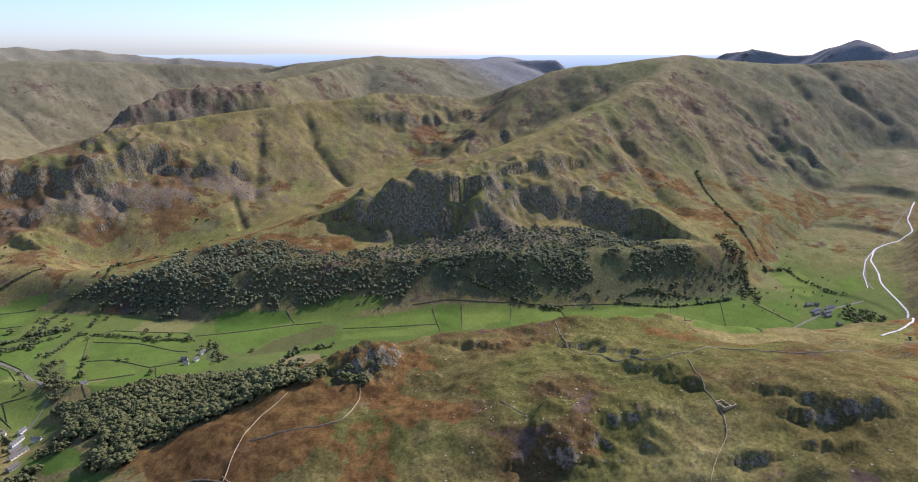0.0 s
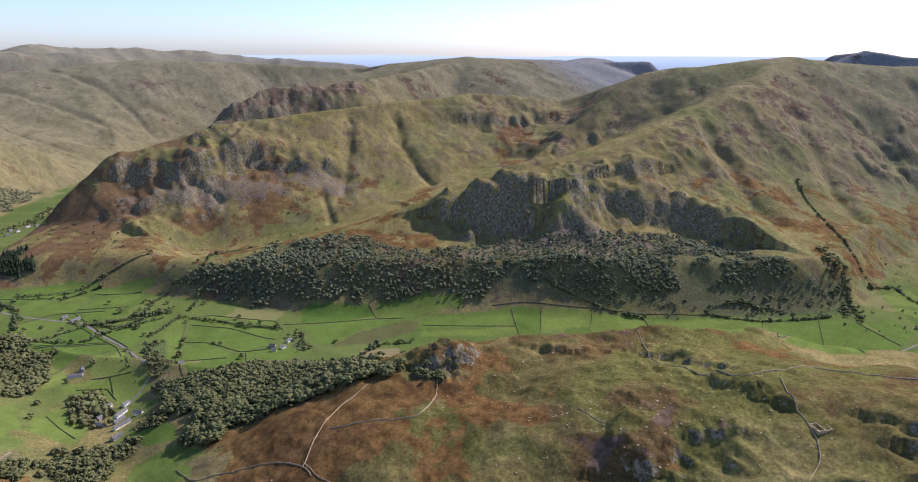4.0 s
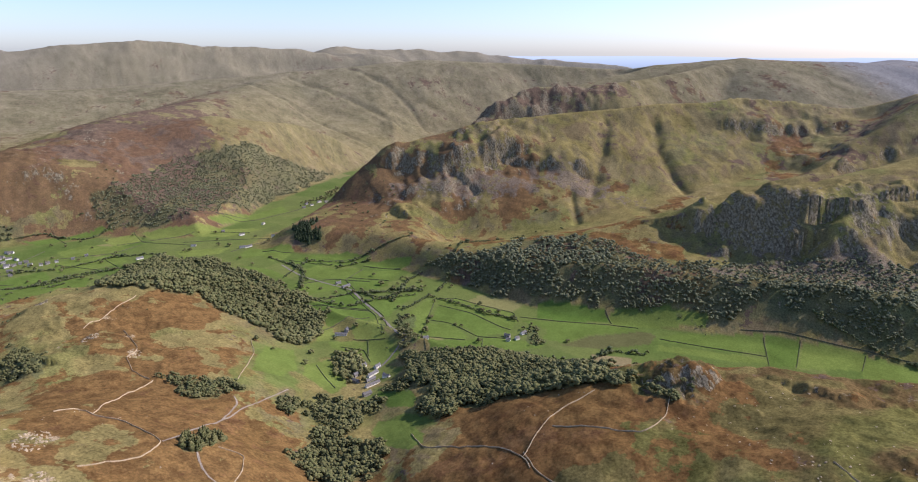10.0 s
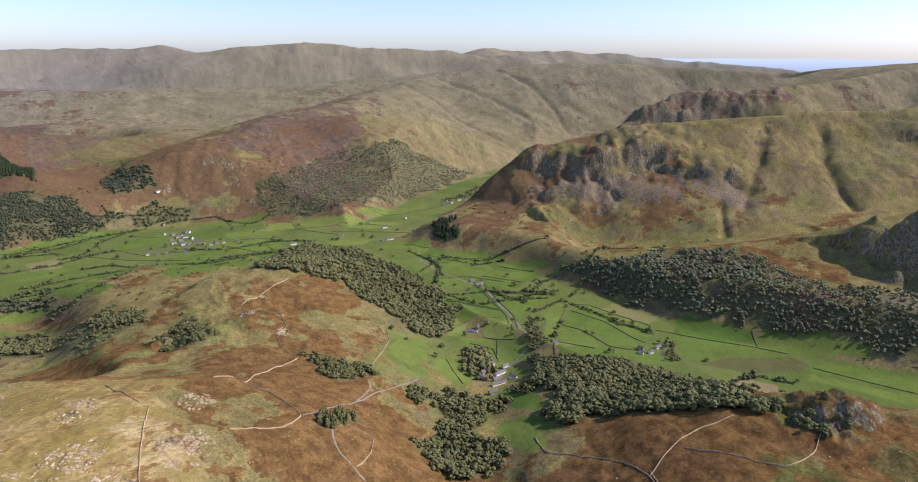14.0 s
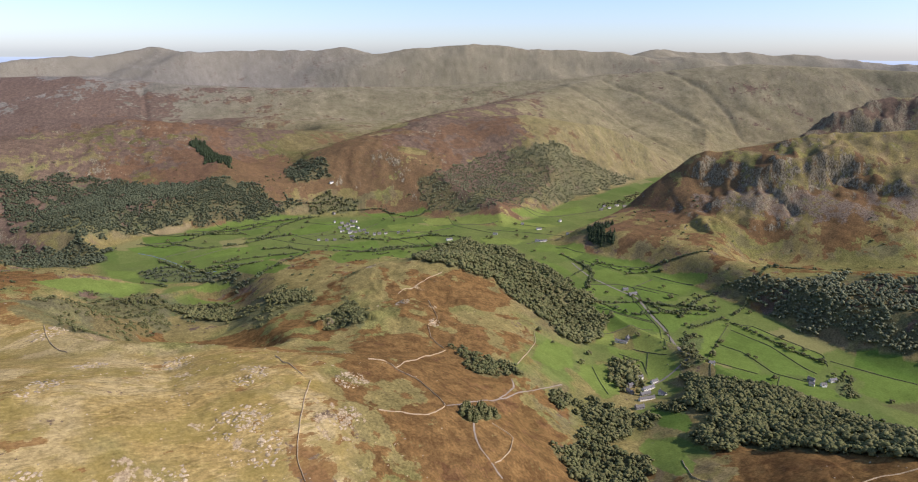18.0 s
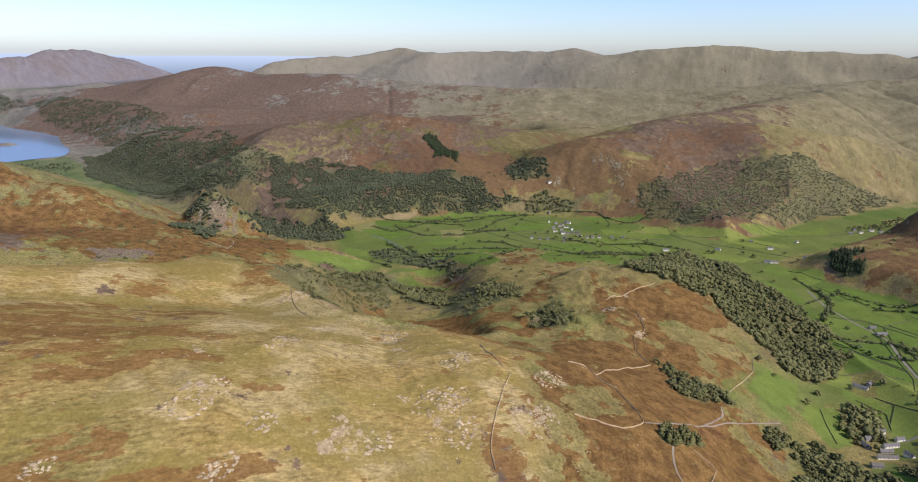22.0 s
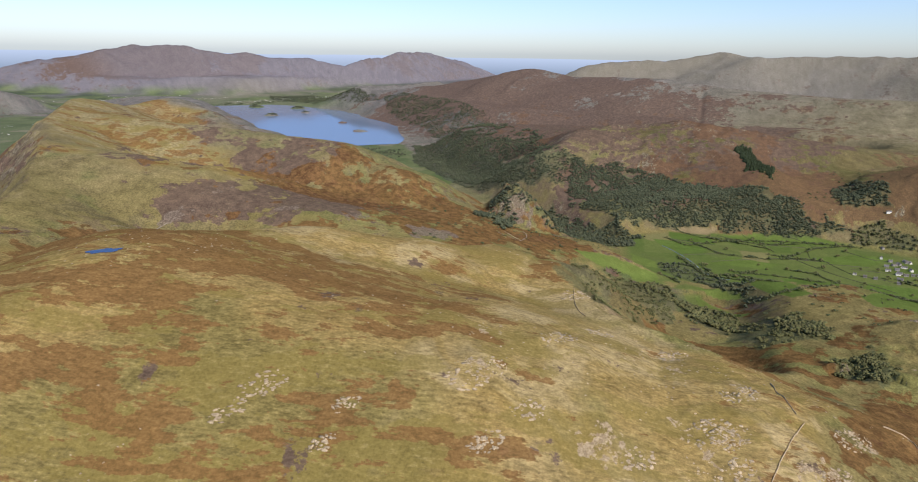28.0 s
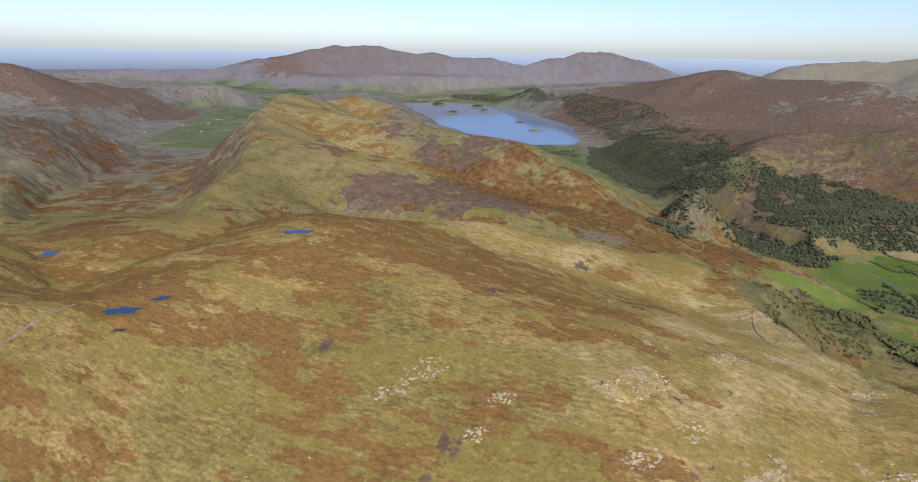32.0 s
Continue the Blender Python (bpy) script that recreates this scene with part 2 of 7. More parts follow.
AZ = np.concatenate([np.arange(-41, 153.5, 0.16), np.arange(155.5, 318.5, 2.5)])
RAD = np.concatenate([np.linspace(15, 240, 14), np.exp(np.arange(math.log(250), math.log(900), 0.0058)), np.exp(np.arange(math.log(900), math.log(1750), 0.0038)),
                      np.exp(np.arange(math.log(1750), math.log(4300), 0.0052)), np.linspace(4330, 9000, 64)])
ga, gr = np.meshgrid(np.radians(AZ), RAD)
gx, gy = -gr * np.sin(ga), gr * np.cos(ga)
gE, gN = to_map(gx, gy)
gz, glow = heights(gE, gN)
# knolls, crags and gullies
above = step(8, 70, gz - glow)
slope_r = np.abs(np.gradient(gz, axis=0) / np.maximum(np.gradient(gr, axis=0) / S, 0.1))
slope_a = np.abs(np.gradient(gz, axis=1) / np.maximum(gr * np.gradient(ga, axis=1) / S, 0.1))
steep = np.hypot(slope_r, slope_a)
fine = step(9000, 5000, gr / S)
# broken ground: middle, radii, turn, strength
CRAGS = ((245.0, 124.3, 330, 110, 52, 1.0), (246.7, 126.0, 110, 80, 45, 1.0), (242.0, 121.6, 200, 90, 55, 0.8), (257.8, 131.2, 420, 170, -62, 0.9), (244.1, 119.2, 130, 100, 60, 0.7), (275, 119, 220, 700, 0, 1.4),
         (249, 159, 70, 70, 0, 0.9), (240.6, 161.5, 330, 120, -30, 0.5), (233.6, 170, 100, 500, 0, 0.8), (239.4, 145.2, 150, 190, 0, 0.18), (236.6, 132.4, 260, 70, -40, 0.5), (233.4, 132.8, 160, 70, 0, 0.2), (235.2, 134.6, 100, 60, 0, 0.5),
         (239.0, 134.9, 60, 60, 0, 1.0), (239.6, 109, 130, 200, 0, 0.9), (267, 148, 600, 260, 0, 0.55), (262.5, 161, 500, 300, 0, 0.55), (246.3, 144.0, 180, 120, 0, 0.35), (254, 116, 300, 300, 0, 0.7), (243.2, 114.5, 250, 500, 0, 0.35))
GULLIES = (([(256.5, 122.5), (255.2, 123.3), (253.4, 123.7), (252.6, 123.7)], 26, 30), ([(244.4, 116.6), (242.7, 117.7), (241.4, 118.7), (240.2, 119.4)], 30, 38), ([(243.2, 111.0), (241.8, 112.7), (240.4, 114.1), (238.7, 115.9)], 30, 38),
           ([(241.4, 101.2), (239.7, 103.1), (238.2, 104.0)], 34, 45), ([(241.0, 107.6), (239.4, 109.4), (238.2, 109.8)], 40, 80), ([(257.2, 124.7), (256.2, 125.4), (254.0, 127.2)], 14, 22), ([(254.2, 128.0), (252.6, 128.6)], 12, 16),
           ([(289, 135), (284, 131), (279, 128)], 15, 22), ([(291, 130), (285, 127), (280, 126)], 15, 20), ([(288, 139), (281, 135), (273, 130)], 14, 18), ([(286.5, 175), (282, 172), (277, 169)], 12, 16), ([(242, 96), (239.5, 99), (237, 100)], 30, 45))
KNOLLS = ((235.5, 134.95, 15, 40), (237.75, 133.35, 10, 40), (236.3, 132.25, 10, 45), (235.05, 133.0, 12, 45), (233.65, 132.5, 7, 50), (232.9, 132.5, 7, 50), (234.8, 134.1, 8, 40), (239.0, 134.85, 16, 45), (246.6, 126.2, 25, 90),
          (246.0, 143.6, 12, 50), (245.0, 144.4, 10, 60), (248.7, 145.2, 12, 60), (240.2, 144.6, 8, 50), (238.2, 146.5, 8, 50), (236.5, 146.3, 6, 40), (241.9, 148.6, 12, 60), (241.7, 149.7, 10, 45),
          (262.1, 215.2, 34, 90), (264.7, 227.0, 34, 110), (266.9, 216.4, 32, 60), (268.8, 222.7, 34, 90), (265.3, 203.9, 30, 60), (263.2, 196.4, 26, 70))
# rock steps: line with the high ground on its left hand, half height, width
CLIFFS = (
    ([(247.00, 127.30), (246.01, 126.43), (245.61, 125.75)], 46, 34),
    ([(244.69, 125.09), (243.74, 123.51), (242.53, 121.80), (241.01, 121.64)], 50, 36),
    ([(244.42, 122.22), (244.00, 121.00)], 26, 26),
    ([(258.85, 133.84), (258.26, 132.62), (257.23, 131.99)], 34, 26),
    ([(257.41, 131.25), (256.99, 129.37)], 34, 26),
    ([(256.59, 129.10), (255.31, 127.31)], 30, 24),
    ([(255.55, 118.95), (253.98, 115.03)], 24, 24),
    ([(277.6, 123.8), (275.2, 122.8), (273.6, 120.5)], 30, 26),
    ([(257.57, 134.98), (255.87, 134.58)], 18, 20),
    ([(240.99, 108.10), (238.67, 107.94)], 22, 24),
    ([(250.31, 118.54), (249.87, 115.13)], 14, 22),
    ([(238.26, 133.76), (237.79, 133.60)], 5, 4),
    ([(237.49, 133.46), (236.98, 132.73)], 5, 4),
    ([(236.63, 132.79), (235.61, 132.75)], 6, 5),
    ([(233.82, 132.96), (233.27, 132.95)], 6, 5),
    ([(233.21, 133.15), (232.56, 132.74)], 8, 6),
    ([(235.18, 133.30), (234.88, 133.27)], 4, 4),
    ([(235.59, 135.47), (235.40, 135.30), (235.25, 135.23)], 9, 7),
    ([(235.00, 134.46), (234.53, 134.05)], 4, 4),
    ([(234.68, 133.36), (234.47, 133.33)], 6, 6),
    ([(239.12, 135.42), (238.58, 135.18)], 4, 4),
    ([(233.01, 133.59), (232.69, 133.36)], 4, 4),
    ([(233.59, 134.19), (233.40, 134.04)], 6, 6),
    ([(244.8, 145.3), (245.2, 144.9), (245.0, 144.5)], 12, 9),
    ([(247.95, 158.56), (248.43, 158.14)], 16, 14),
)
rough = above * (0.35 + 0.9 * step(0.25, 0.6, steep)) * (0.08 + 0.92 * step(11000, 6500, gr / S))
crag = 0
for e, n, re, rn, t, k in CRAGS:
    crag = np.maximum(crag, k * spot(gE, gN, e, n, re, rn, t, 0.45, 23))
for pts, tall, sharp in CLIFFS:
    best = np.full(gE.shape, 1e9)
    side = np.ones(gE.shape)
    for (e0, n0), (e1, n1) in zip(pts, pts[1:]):
        de, dn = e1 - e0, n1 - n0
        q = np.clip(((gE - e0) * de + (gN - n0) * dn) / (de * de + dn * dn), 0, 1)
        d = np.hypot(gE - e0 - q * de, gN - n0 - q * dn) * 100
        s = np.sign(de * (gN - n0) - dn * (gE - e0))
        side = np.where(d < best, s, side)
        best = np.minimum(best, d)
    bend = sharp * 0.9 * fbm(gE, gN, 4 * sharp, 3, 97)
    uneven = np.clip(0.75 + 0.55 * fbm(gE, gN, 5 * sharp, 3, 99), 0.15, 1.3)
    gz = gz + tall * uneven * np.tanh((side * best + bend) / sharp) * np.exp(-(best / (4.0 * sharp)) ** 2)
    crag = np.maximum(crag, np.exp(-((best + bend * 0.7) / (1.5 * sharp)) ** 2))
strike, dip = (gE + gN) * 0.7071, (gN - gE) * 0.7071
ribs = ridged(strike, dip * 0.32, 150, 4, 57)
gz = gz + rough * (15 * fbm(gE, gN, 420, 4, 11) + fine * (3.0 * ridged(gE, gN, 210, 3, 21) + 1.8 * ribs + 3.2 * fbm(gE, gN, 75, 3, 31)))
# the far ranges: broad spurs and combes
gz = gz + step(7000, 9500, gr / S) * step(60, 250, gz - glow) * (40 * ridged(gE, gN, 1200, 4, 35) - 16)
# crags: buttresses, ledges and faces
broken = crag * above * step(400, 1200, gr)
gz = gz + broken * (6 * ridged(strike, dip * 0.55, 150, 3, 59) + 8 * ridged(gE, gN, 75, 4, 51) + 6 * fbm(gE, gN, 34, 2, 55))
ledge = 2 * math.pi * (gz + 26 * fbm(gE, gN, 130, 4, 53)) / 44
gz = gz - crag * above * 0.30 * 44 / (2 * math.pi) * np.sin(ledge)
for pts, deep, wide in GULLIES:
    dm = None
    for d, _h in along(gE, gN, [(e, n, 0) for e, n in pts]):
        dm = d if dm is None else np.minimum(dm, d)
    gz = gz - deep * np.exp(-(np.maximum(dm + 14 * wave(gE * 1.4, gN * 1.4, 91), 0) / wide) ** 2)
for e, n, tall, wide in KNOLLS:
    q = np.hypot(gE - e, gN - n) * 100 / wide
    gz = gz + tall * np.exp(-(q + 0.25 * fbm(gE, gN, wide * 0.8, 2, 95)) ** 4)
close = step(2600, 1500, gr / S) * above
moorland = np.maximum(spot(gE, gN, 236, 150, 700, 560), spot(gE, gN, 230, 150, 900, 1000))
gz = gz + close * (1 - 0.65 * moorland) * (1.6 * fbm(gE, gN, 70, 3, 33) + 0.9 * ridged(gE, gN, 22, 2, 37))
hummocks = np.maximum(spot(gE, gN, 236.2, 133.6, 520, 330), spot(gE, gN, 246.5, 143.8, 300, 200))
gz = gz + close * hummocks * (3.0 * ridged(gE * 0.8 + gN * 0.6, (gN * 0.8 - gE * 0.6) * 2.0, 150, 4, 47) + 1.6 * ridged(gE, gN, 45, 2, 49))
gz = gz + crag * close * (4.5 * ridged(gE, gN, 24, 3, 39) + 2 * fbm(gE, gN, 12, 2, 43))
gz = gz + (1 - above) * 1.2 * fbm(gE, gN, 300, 3, 41)
# hollows that hold the tarns
POOLS = [(231.05, 149.35, 17, 12), (231.5, 149.57, 9, 6), (231.05, 148.95, 6, 4), (231.95, 149.05, 3, 2), (233.45, 150.95, 21, 11), (229.3, 155.6, 32, 18)]
pool_alt = []
for pe, pn, pa, pb in POOLS:
    k = np.argmin((gE - pe) ** 2 + (gN - pn) ** 2)
    alt = gz.flat[k]
    pool_alt.append(alt)
    d = np.hypot(gE - pe, gN - pn) * 100 / pa
    gz = gz + (alt - 1.0 - gz) * step(2.4, 1.2, d)
gworldz = (gz - FLOOR_ALT) * S
steep_fine = np.hypot(np.gradient(gz, axis=0) / np.maximum(np.gradient(gr, axis=0) / S, 0.1), np.gradient(gz, axis=1) / np.maximum(gr * np.gradient(ga, axis=1) / S, 0.1))
# ---- terrain end ----

# ---- what covers the land ----
MEADOWS = [("seathwaite", 1.45), ("borrowdale", 1.0), ("stonethwaite", 1.0), ("newlands_lower", 0.55), ("keswick", 1.0), ("greta", 1.0), ("grange", 0.8)]
# woods: middle, radii, turn, trees for each hectare of the map, height of the trees in metres of the map
WOODS = {
    "village_trees": (245.5, 138.7, 84, 42, -178, 80, 13),
    "lakeside_wood": (262.8, 178.0, 900, 260, 70, 26, 14),
    "lakehead_wood": (256.5, 183.0, 260, 300, 0, 14, 13),
    "seathwaite_gill_wood": (237.4, 121.5, 160, 35, -50, 60, 11),
    "seathwaite_yard_wood": (234.0, 122.0, 60, 50, 0, 70, 12),
    "stonethwaite_wood": (265.5, 135.4, 330, 50, -40, 35, 10),
    "keswick_wood": (268.0, 233.0, 900, 160, 0, 12, 14),
    "island_wood": (262.1, 215.2, 60, 60, 0, 60, 12),
    "island_wood_north": (264.7, 227.0, 80, 80, 0, 60, 12),
    "island_wood_east": (266.9, 216.4, 45, 45, 0, 60, 12),
    "island_wood_far": (268.8, 222.7, 70, 70, 0, 60, 12),
}
# woods by their outline: trees for each hectare of the map, height, corners
OUTLINED = {
    "lake_side_wood": (45, 9, [(275.7, 212.6), (276.5, 208.7), (274.6, 196.2), (271.6, 187.3), (261.6, 174.5), (261.7, 179.8), (267.8, 191.2), (269.5, 197.4), (272.0, 205.5)]),
    "far_shore_wood": (22, 12, [(272.3, 241.5), (278.9, 238.8), (276.0, 214.3), (275.0, 211.4), (273.3, 222.4), (271.3, 237.1)]),
    "gill_head_scrub": (40, 7, [(241.5, 149.9), (248.2, 153.5), (249.3, 151.5), (247.7, 148.6), (246.5, 146.7), (245.1, 146.8), (247.8, 150.7), (241.3, 148.2), (241.2, 149.7)]),
    "beck_side_trees": (60, 8, [(251.2, 154.0), (252.3, 153.2), (251.5, 151.5), (249.8, 149.5), (249.3, 149.4), (250.9, 151.8), (250.7, 153.1)]),
    "fellside_wood": (150, 9, [(251.5, 135.1), (251.0, 134.4), (250.3, 133.6), (250.5, 131.9), (249.1, 130.9), (247.9, 130.6), (246.7, 130.6), (245.7, 129.8), (245.2, 129.4), (244.7, 128.5), (243.8, 128.0), (243.1, 127.5), (243.0, 127.9), (244.1, 129.0), (245.2, 130.3), (246.2, 131.6), (247.4, 132.8), (249.0, 133.8), (250.4, 134.5)]),
    "fellside_wood_middle": (210, 8, [(244.7, 128.5), (243.6, 127.2), (242.4, 126.2), (241.6, 124.5), (241.1, 122.8), (240.3, 122.3), (239.3, 122.3), (238.3, 122.0), (238.4, 122.7), (239.8, 124.4), (240.8, 125.7), (241.8, 126.8), (243.0, 127.9)]),
    "scree_trees": (95, 7, [(249.1, 130.9), (248.4, 130.1), (246.4, 129.3), (246.1, 128.2), (244.8, 125.8), (242.3, 123.4), (240.7, 121.8), (240.2, 122.8), (242.3, 126.3), (244.6, 128.6), (245.7, 129.8), (246.7, 130.6), (247.9, 130.6)]),
    "fell_foot_trees": (45, 6, [(245.0, 130.4), (242.9, 127.9), (240.8, 125.7), (238.8, 123.2), (237.3, 121.0), (236.8, 122.4), (239.4, 125.1), (241.7, 127.0), (242.8, 128.0)]),
    "gorge_wood": (190, 8, [(257.0, 163.5), (257.4, 162.2), (258.5, 161.4), (259.0, 159.5), (258.9, 157.8), (259.1, 156.0), (259.9, 154.4), (260.1, 153.1), (259.6, 152.4), (258.9, 153.0), (257.6, 154.8), (256.3, 156.4), (255.1, 157.4), (254.1, 158.1), (253.8, 159.7), (254.0, 161.3)]),
    "hanging_wood": (70, 7, [(255.5, 173.2), (258.9, 173.8), (257.8, 167.2), (257.0, 162.2), (258.4, 159.6), (259.1, 156.8), (260.1, 153.7), (259.7, 153.1), (257.9, 156.0), (255.8, 159.3), (255.2, 160.6), (254.7, 163.2), (253.9, 166.8)]),
    "shore_wood": (80, 8, [(262.2, 185.5), (261.6, 177.2), (261.5, 171.0), (256.6, 164.3), (258.6, 169.1), (258.5, 173.4), (255.5, 173.2), (256.9, 177.8)]),
    "plantation": (190, 13, [(263.4, 158.3), (264.1, 158.0), (261.2, 155.1), (260.5, 154.9), (260.8, 156.1)]),
    "crag_wood": (125, 6, [(260.9, 146.2), (262.3, 146.1), (263.0, 145.1), (266.0, 143.3), (266.6, 141.2), (268.2, 139.3), (268.3, 137.9), (269.4, 135.8), (270.1, 134.6), (266.6, 137.4), (262.3, 140.2), (260.0, 142.3)]),
    "oak_wood": (140, 11, [(255.9, 144.7), (256.7, 143.3), (255.8, 141.9), (254.6, 141.0), (252.7, 140.0), (251.1, 139.2), (248.7, 138.7), (247.2, 139.3), (247.0, 140.1), (247.7, 140.6), (248.3, 141.3), (249.1, 141.8), (248.9, 142.6), (249.1, 143.3), (249.4, 144.2)]),
    "village_wood": (130, 13, [(245.0, 137.4), (244.4, 136.9), (243.7, 136.2), (244.7, 134.8), (241.7, 135.4), (239.6, 135.5), (239.2, 135.4), (239.5, 136.0), (240.2, 136.4), (240.4, 137.0), (241.1, 137.3), (241.2, 137.7), (241.1, 137.9), (241.7, 138.0), (242.6, 137.8), (243.4, 137.8)]),
    "gill_wood": (120, 11, [(244.0, 139.8), (243.6, 139.3), (243.2, 138.9), (243.3, 138.7), (242.6, 138.6), (242.6, 139.0), (241.7, 139.4), (241.1, 139.0), (240.3, 139.0), (240.2, 139.3), (240.6, 140.4), (241.2, 140.4), (241.9, 140.0), (242.6, 139.8)]),
    "gill_wood_edge": (90, 10, [(243.4, 140.5), (243.8, 139.8), (242.7, 140.1), (242.8, 140.4)]),
    "doat_clump": (120, 9, [(244.2, 142.4), (244.0, 141.8), (243.8, 141.1), (243.2, 141.2), (243.0, 141.8), (243.6, 142.3)]),
    "larch_stand": (300, 11, [(241.0, 141.8), (241.4, 141.5), (240.5, 141.5), (240.4, 141.8)]),
    "knoll_trees": (100, 9, [(239.1, 135.3), (238.8, 135.2), (238.6, 135.0), (238.5, 134.6), (238.4, 134.9), (238.4, 135.5), (238.9, 135.6)]),
    "spruce_patch": (160, 14, [(256.5, 138.8), (256.7, 137.9), (255.4, 137.9), (255.7, 138.6)]),
    "cottage_trees": (90, 10, [(246.2, 138.9), (246.3, 138.2), (245.4, 138.4), (245.3, 139.0)]),
    "cottage_trees_east": (90, 10, [(244.1, 138.2), (243.5, 137.7), (242.9, 138.1), (243.1, 138.3)]),
    "farm_trees": (80, 9, [(245.9, 133.9), (246.1, 133.4), (245.3, 133.7), (245.3, 134.1)]),
    "dale_side_wood": (150, 8, [(253.6, 157.8), (257.0, 160.0), (258.2, 158.8), (259.0, 157.6), (259.3, 154.9), (259.7, 153.3), (260.4, 151.3), (258.9, 152.6), (256.9, 155.4), (255.2, 157.1)]),
    "crag_wood_west": (90, 9, [(262.6, 153.1), (263.5, 152.8), (262.5, 150.7), (261.9, 150.4), (261.0, 152.0)]),
    "crag_wood_low": (90, 9, [(260.3, 151.3), (261.2, 150.2), (261.1, 148.8), (260.4, 149.2), (259.9, 150.9)]),
    "tor_trees": (110, 8, [(244.8, 145.3), (246.0, 145.5), (246.6, 145.3), (245.1, 144.6), (244.4, 144.7)]),
    "scaleclose_wood": (70, 9, [(248.2, 151.3), (249.0, 150.3), (247.2, 148.4), (247.4, 149.8)]),
    "scaleclose_wood_low": (80, 9, [(247.6, 148.0), (247.6, 146.8), (246.5, 146.3), (246.5, 147.1)]),
    "tongue_wood": (70, 9, [(248.1, 153.3), (248.9, 151.7), (248.7, 149.7), (247.6, 149.2), (248.1, 151.2)]),
    "doat_foot_wood": (90, 9, [(247.2, 147.8), (248.0, 147.7), (247.6, 146.8), (246.5, 146.9)]),
    "castle_wood": (100, 10, [(245.9, 157.8), (248.4, 159.6), (248.2, 158.5), (247.9, 158.1), (246.2, 156.4), (246.0, 157.0)]),
    "castle_wood_east": (100, 10, [(253.8, 161.8), (253.3, 159.2), (253.8, 156.6), (252.6, 155.9), (251.6, 156.5), (249.1, 156.7), (248.6, 157.4)]),
    "gorge_wood_north": (110, 8, [(259.0, 178.8), (260.4, 177.2), (259.5, 173.0), (257.0, 167.1), (255.6, 163.5), (254.9, 163.2), (254.3, 165.9), (255.6, 172)]),
    "upper_dale_wood": (70, 9, [(262.7, 153.3), (262.4, 150.9), (261.9, 150.4), (261.0, 152.0)]),
    "lane_trees": (60, 9, [(248.1, 137.0), (248.1, 136.5), (245.4, 137.0), (245.2, 137.4), (246.0, 137.4)]),
    "doat_north_wood": (110, 9, [(246.9, 147.5), (247.7, 147.3), (248.0, 146.9), (247.4, 146.7), (246.5, 146.9)]),
    "beck_trees": (100, 9, [(248.3, 151.5), (248.5, 150.6), (248.8, 149.6), (246.7, 148.2), (247.3, 149.9)]),
    "castle_skirt": (110, 9, [(247.9, 159.6), (248.0, 158.6), (248.4, 157.9), (249.2, 157.7), (250.0, 158.2), (250.5, 159.3), (250.2, 160.4), (249.2, 160.6), (249.4, 159.9), (249.7, 159.2), (249.3, 158.6), (248.6, 158.6), (248.4, 159.6)]),
}


# fields of the dale: tone from deep green through yellow green; 2 is cut hay, -1 rough rushes
FIELDS = []


def field(tone, corners):
    FIELDS.append((tone, corners))


field(0.25, [(249.78, 139.01), (250.06, 138.44), (250.47, 137.68), (250.51, 137.53), (249.67, 137.46), (248.85, 137.43), (249.74, 138.98)])
field(0.3, [(249.68, 138.99), (248.68, 137.47), (248.23, 137.3), (248.18, 137.82), (248.06, 138.62), (248.1, 138.77), (249.21, 138.9)])
field(0.35, [(249.97, 137.52), (249.65, 136.8), (249.86, 135.84), (249.58, 135.84), (248.78, 136.69), (248.32, 136.98), (248.18, 137.18), (249.1, 137.32)])
field(0.5, [(247.79, 136.79), (248.34, 136.47), (249.08, 135.68), (248.9, 135.51), (247.61, 136.16), (245.44, 136.99), (245.36, 137.21), (247.39, 136.88)])
field(0.45, [(249.0, 135.39), (248.87, 134.88), (248.14, 134.43), (247.23, 133.74), (246.73, 133.83), (246.27, 134.19), (246.49, 134.43), (247.61, 134.82), (248.57, 135.53)])
field(0.35, [(248.48, 135.56), (247.55, 134.88), (246.39, 134.48), (246.12, 134.34), (246.11, 135.26), (246.75, 135.33), (247.07, 135.63), (247.57, 136.07)])
field(0.42, [(247.43, 136.15), (247.06, 135.71), (246.19, 135.47), (246.08, 135.67), (246.53, 136.51)])
field(0.3, [(246.4, 136.55), (245.98, 135.71), (246.08, 135.19), (244.02, 136.07), (244.3, 136.83), (244.71, 136.99)])
field(0.4, [(245.99, 135.18), (245.74, 134.6), (245.24, 133.69), (244.99, 133.99), (245.01, 135.1), (243.82, 136.13)])
field(0.8, [(247.65, 138.24), (248.16, 137.35), (246.4, 137.58), (246.27, 137.65), (246.62, 138.01), (246.96, 138.31)])
field(0.6, [(246.87, 138.33), (246.17, 137.61), (245.27, 137.5), (245.19, 137.8), (245.12, 138.09), (245.42, 138.22), (246.18, 138.09), (246.4, 138.42)])
field(0.75, [(248.34, 139.03), (247.89, 138.65), (247.12, 138.71), (247.16, 139.21)])
field(0.5, [(247.04, 138.94), (246.81, 138.34), (246.2, 138.11), (245.83, 138.17), (246.32, 138.65), (246.64, 138.94)])
field(0.55, [(245.62, 139.68), (245.99, 139.12), (245.09, 138.88), (244.37, 138.96), (243.95, 139.33), (244.62, 139.58), (244.84, 139.78)])
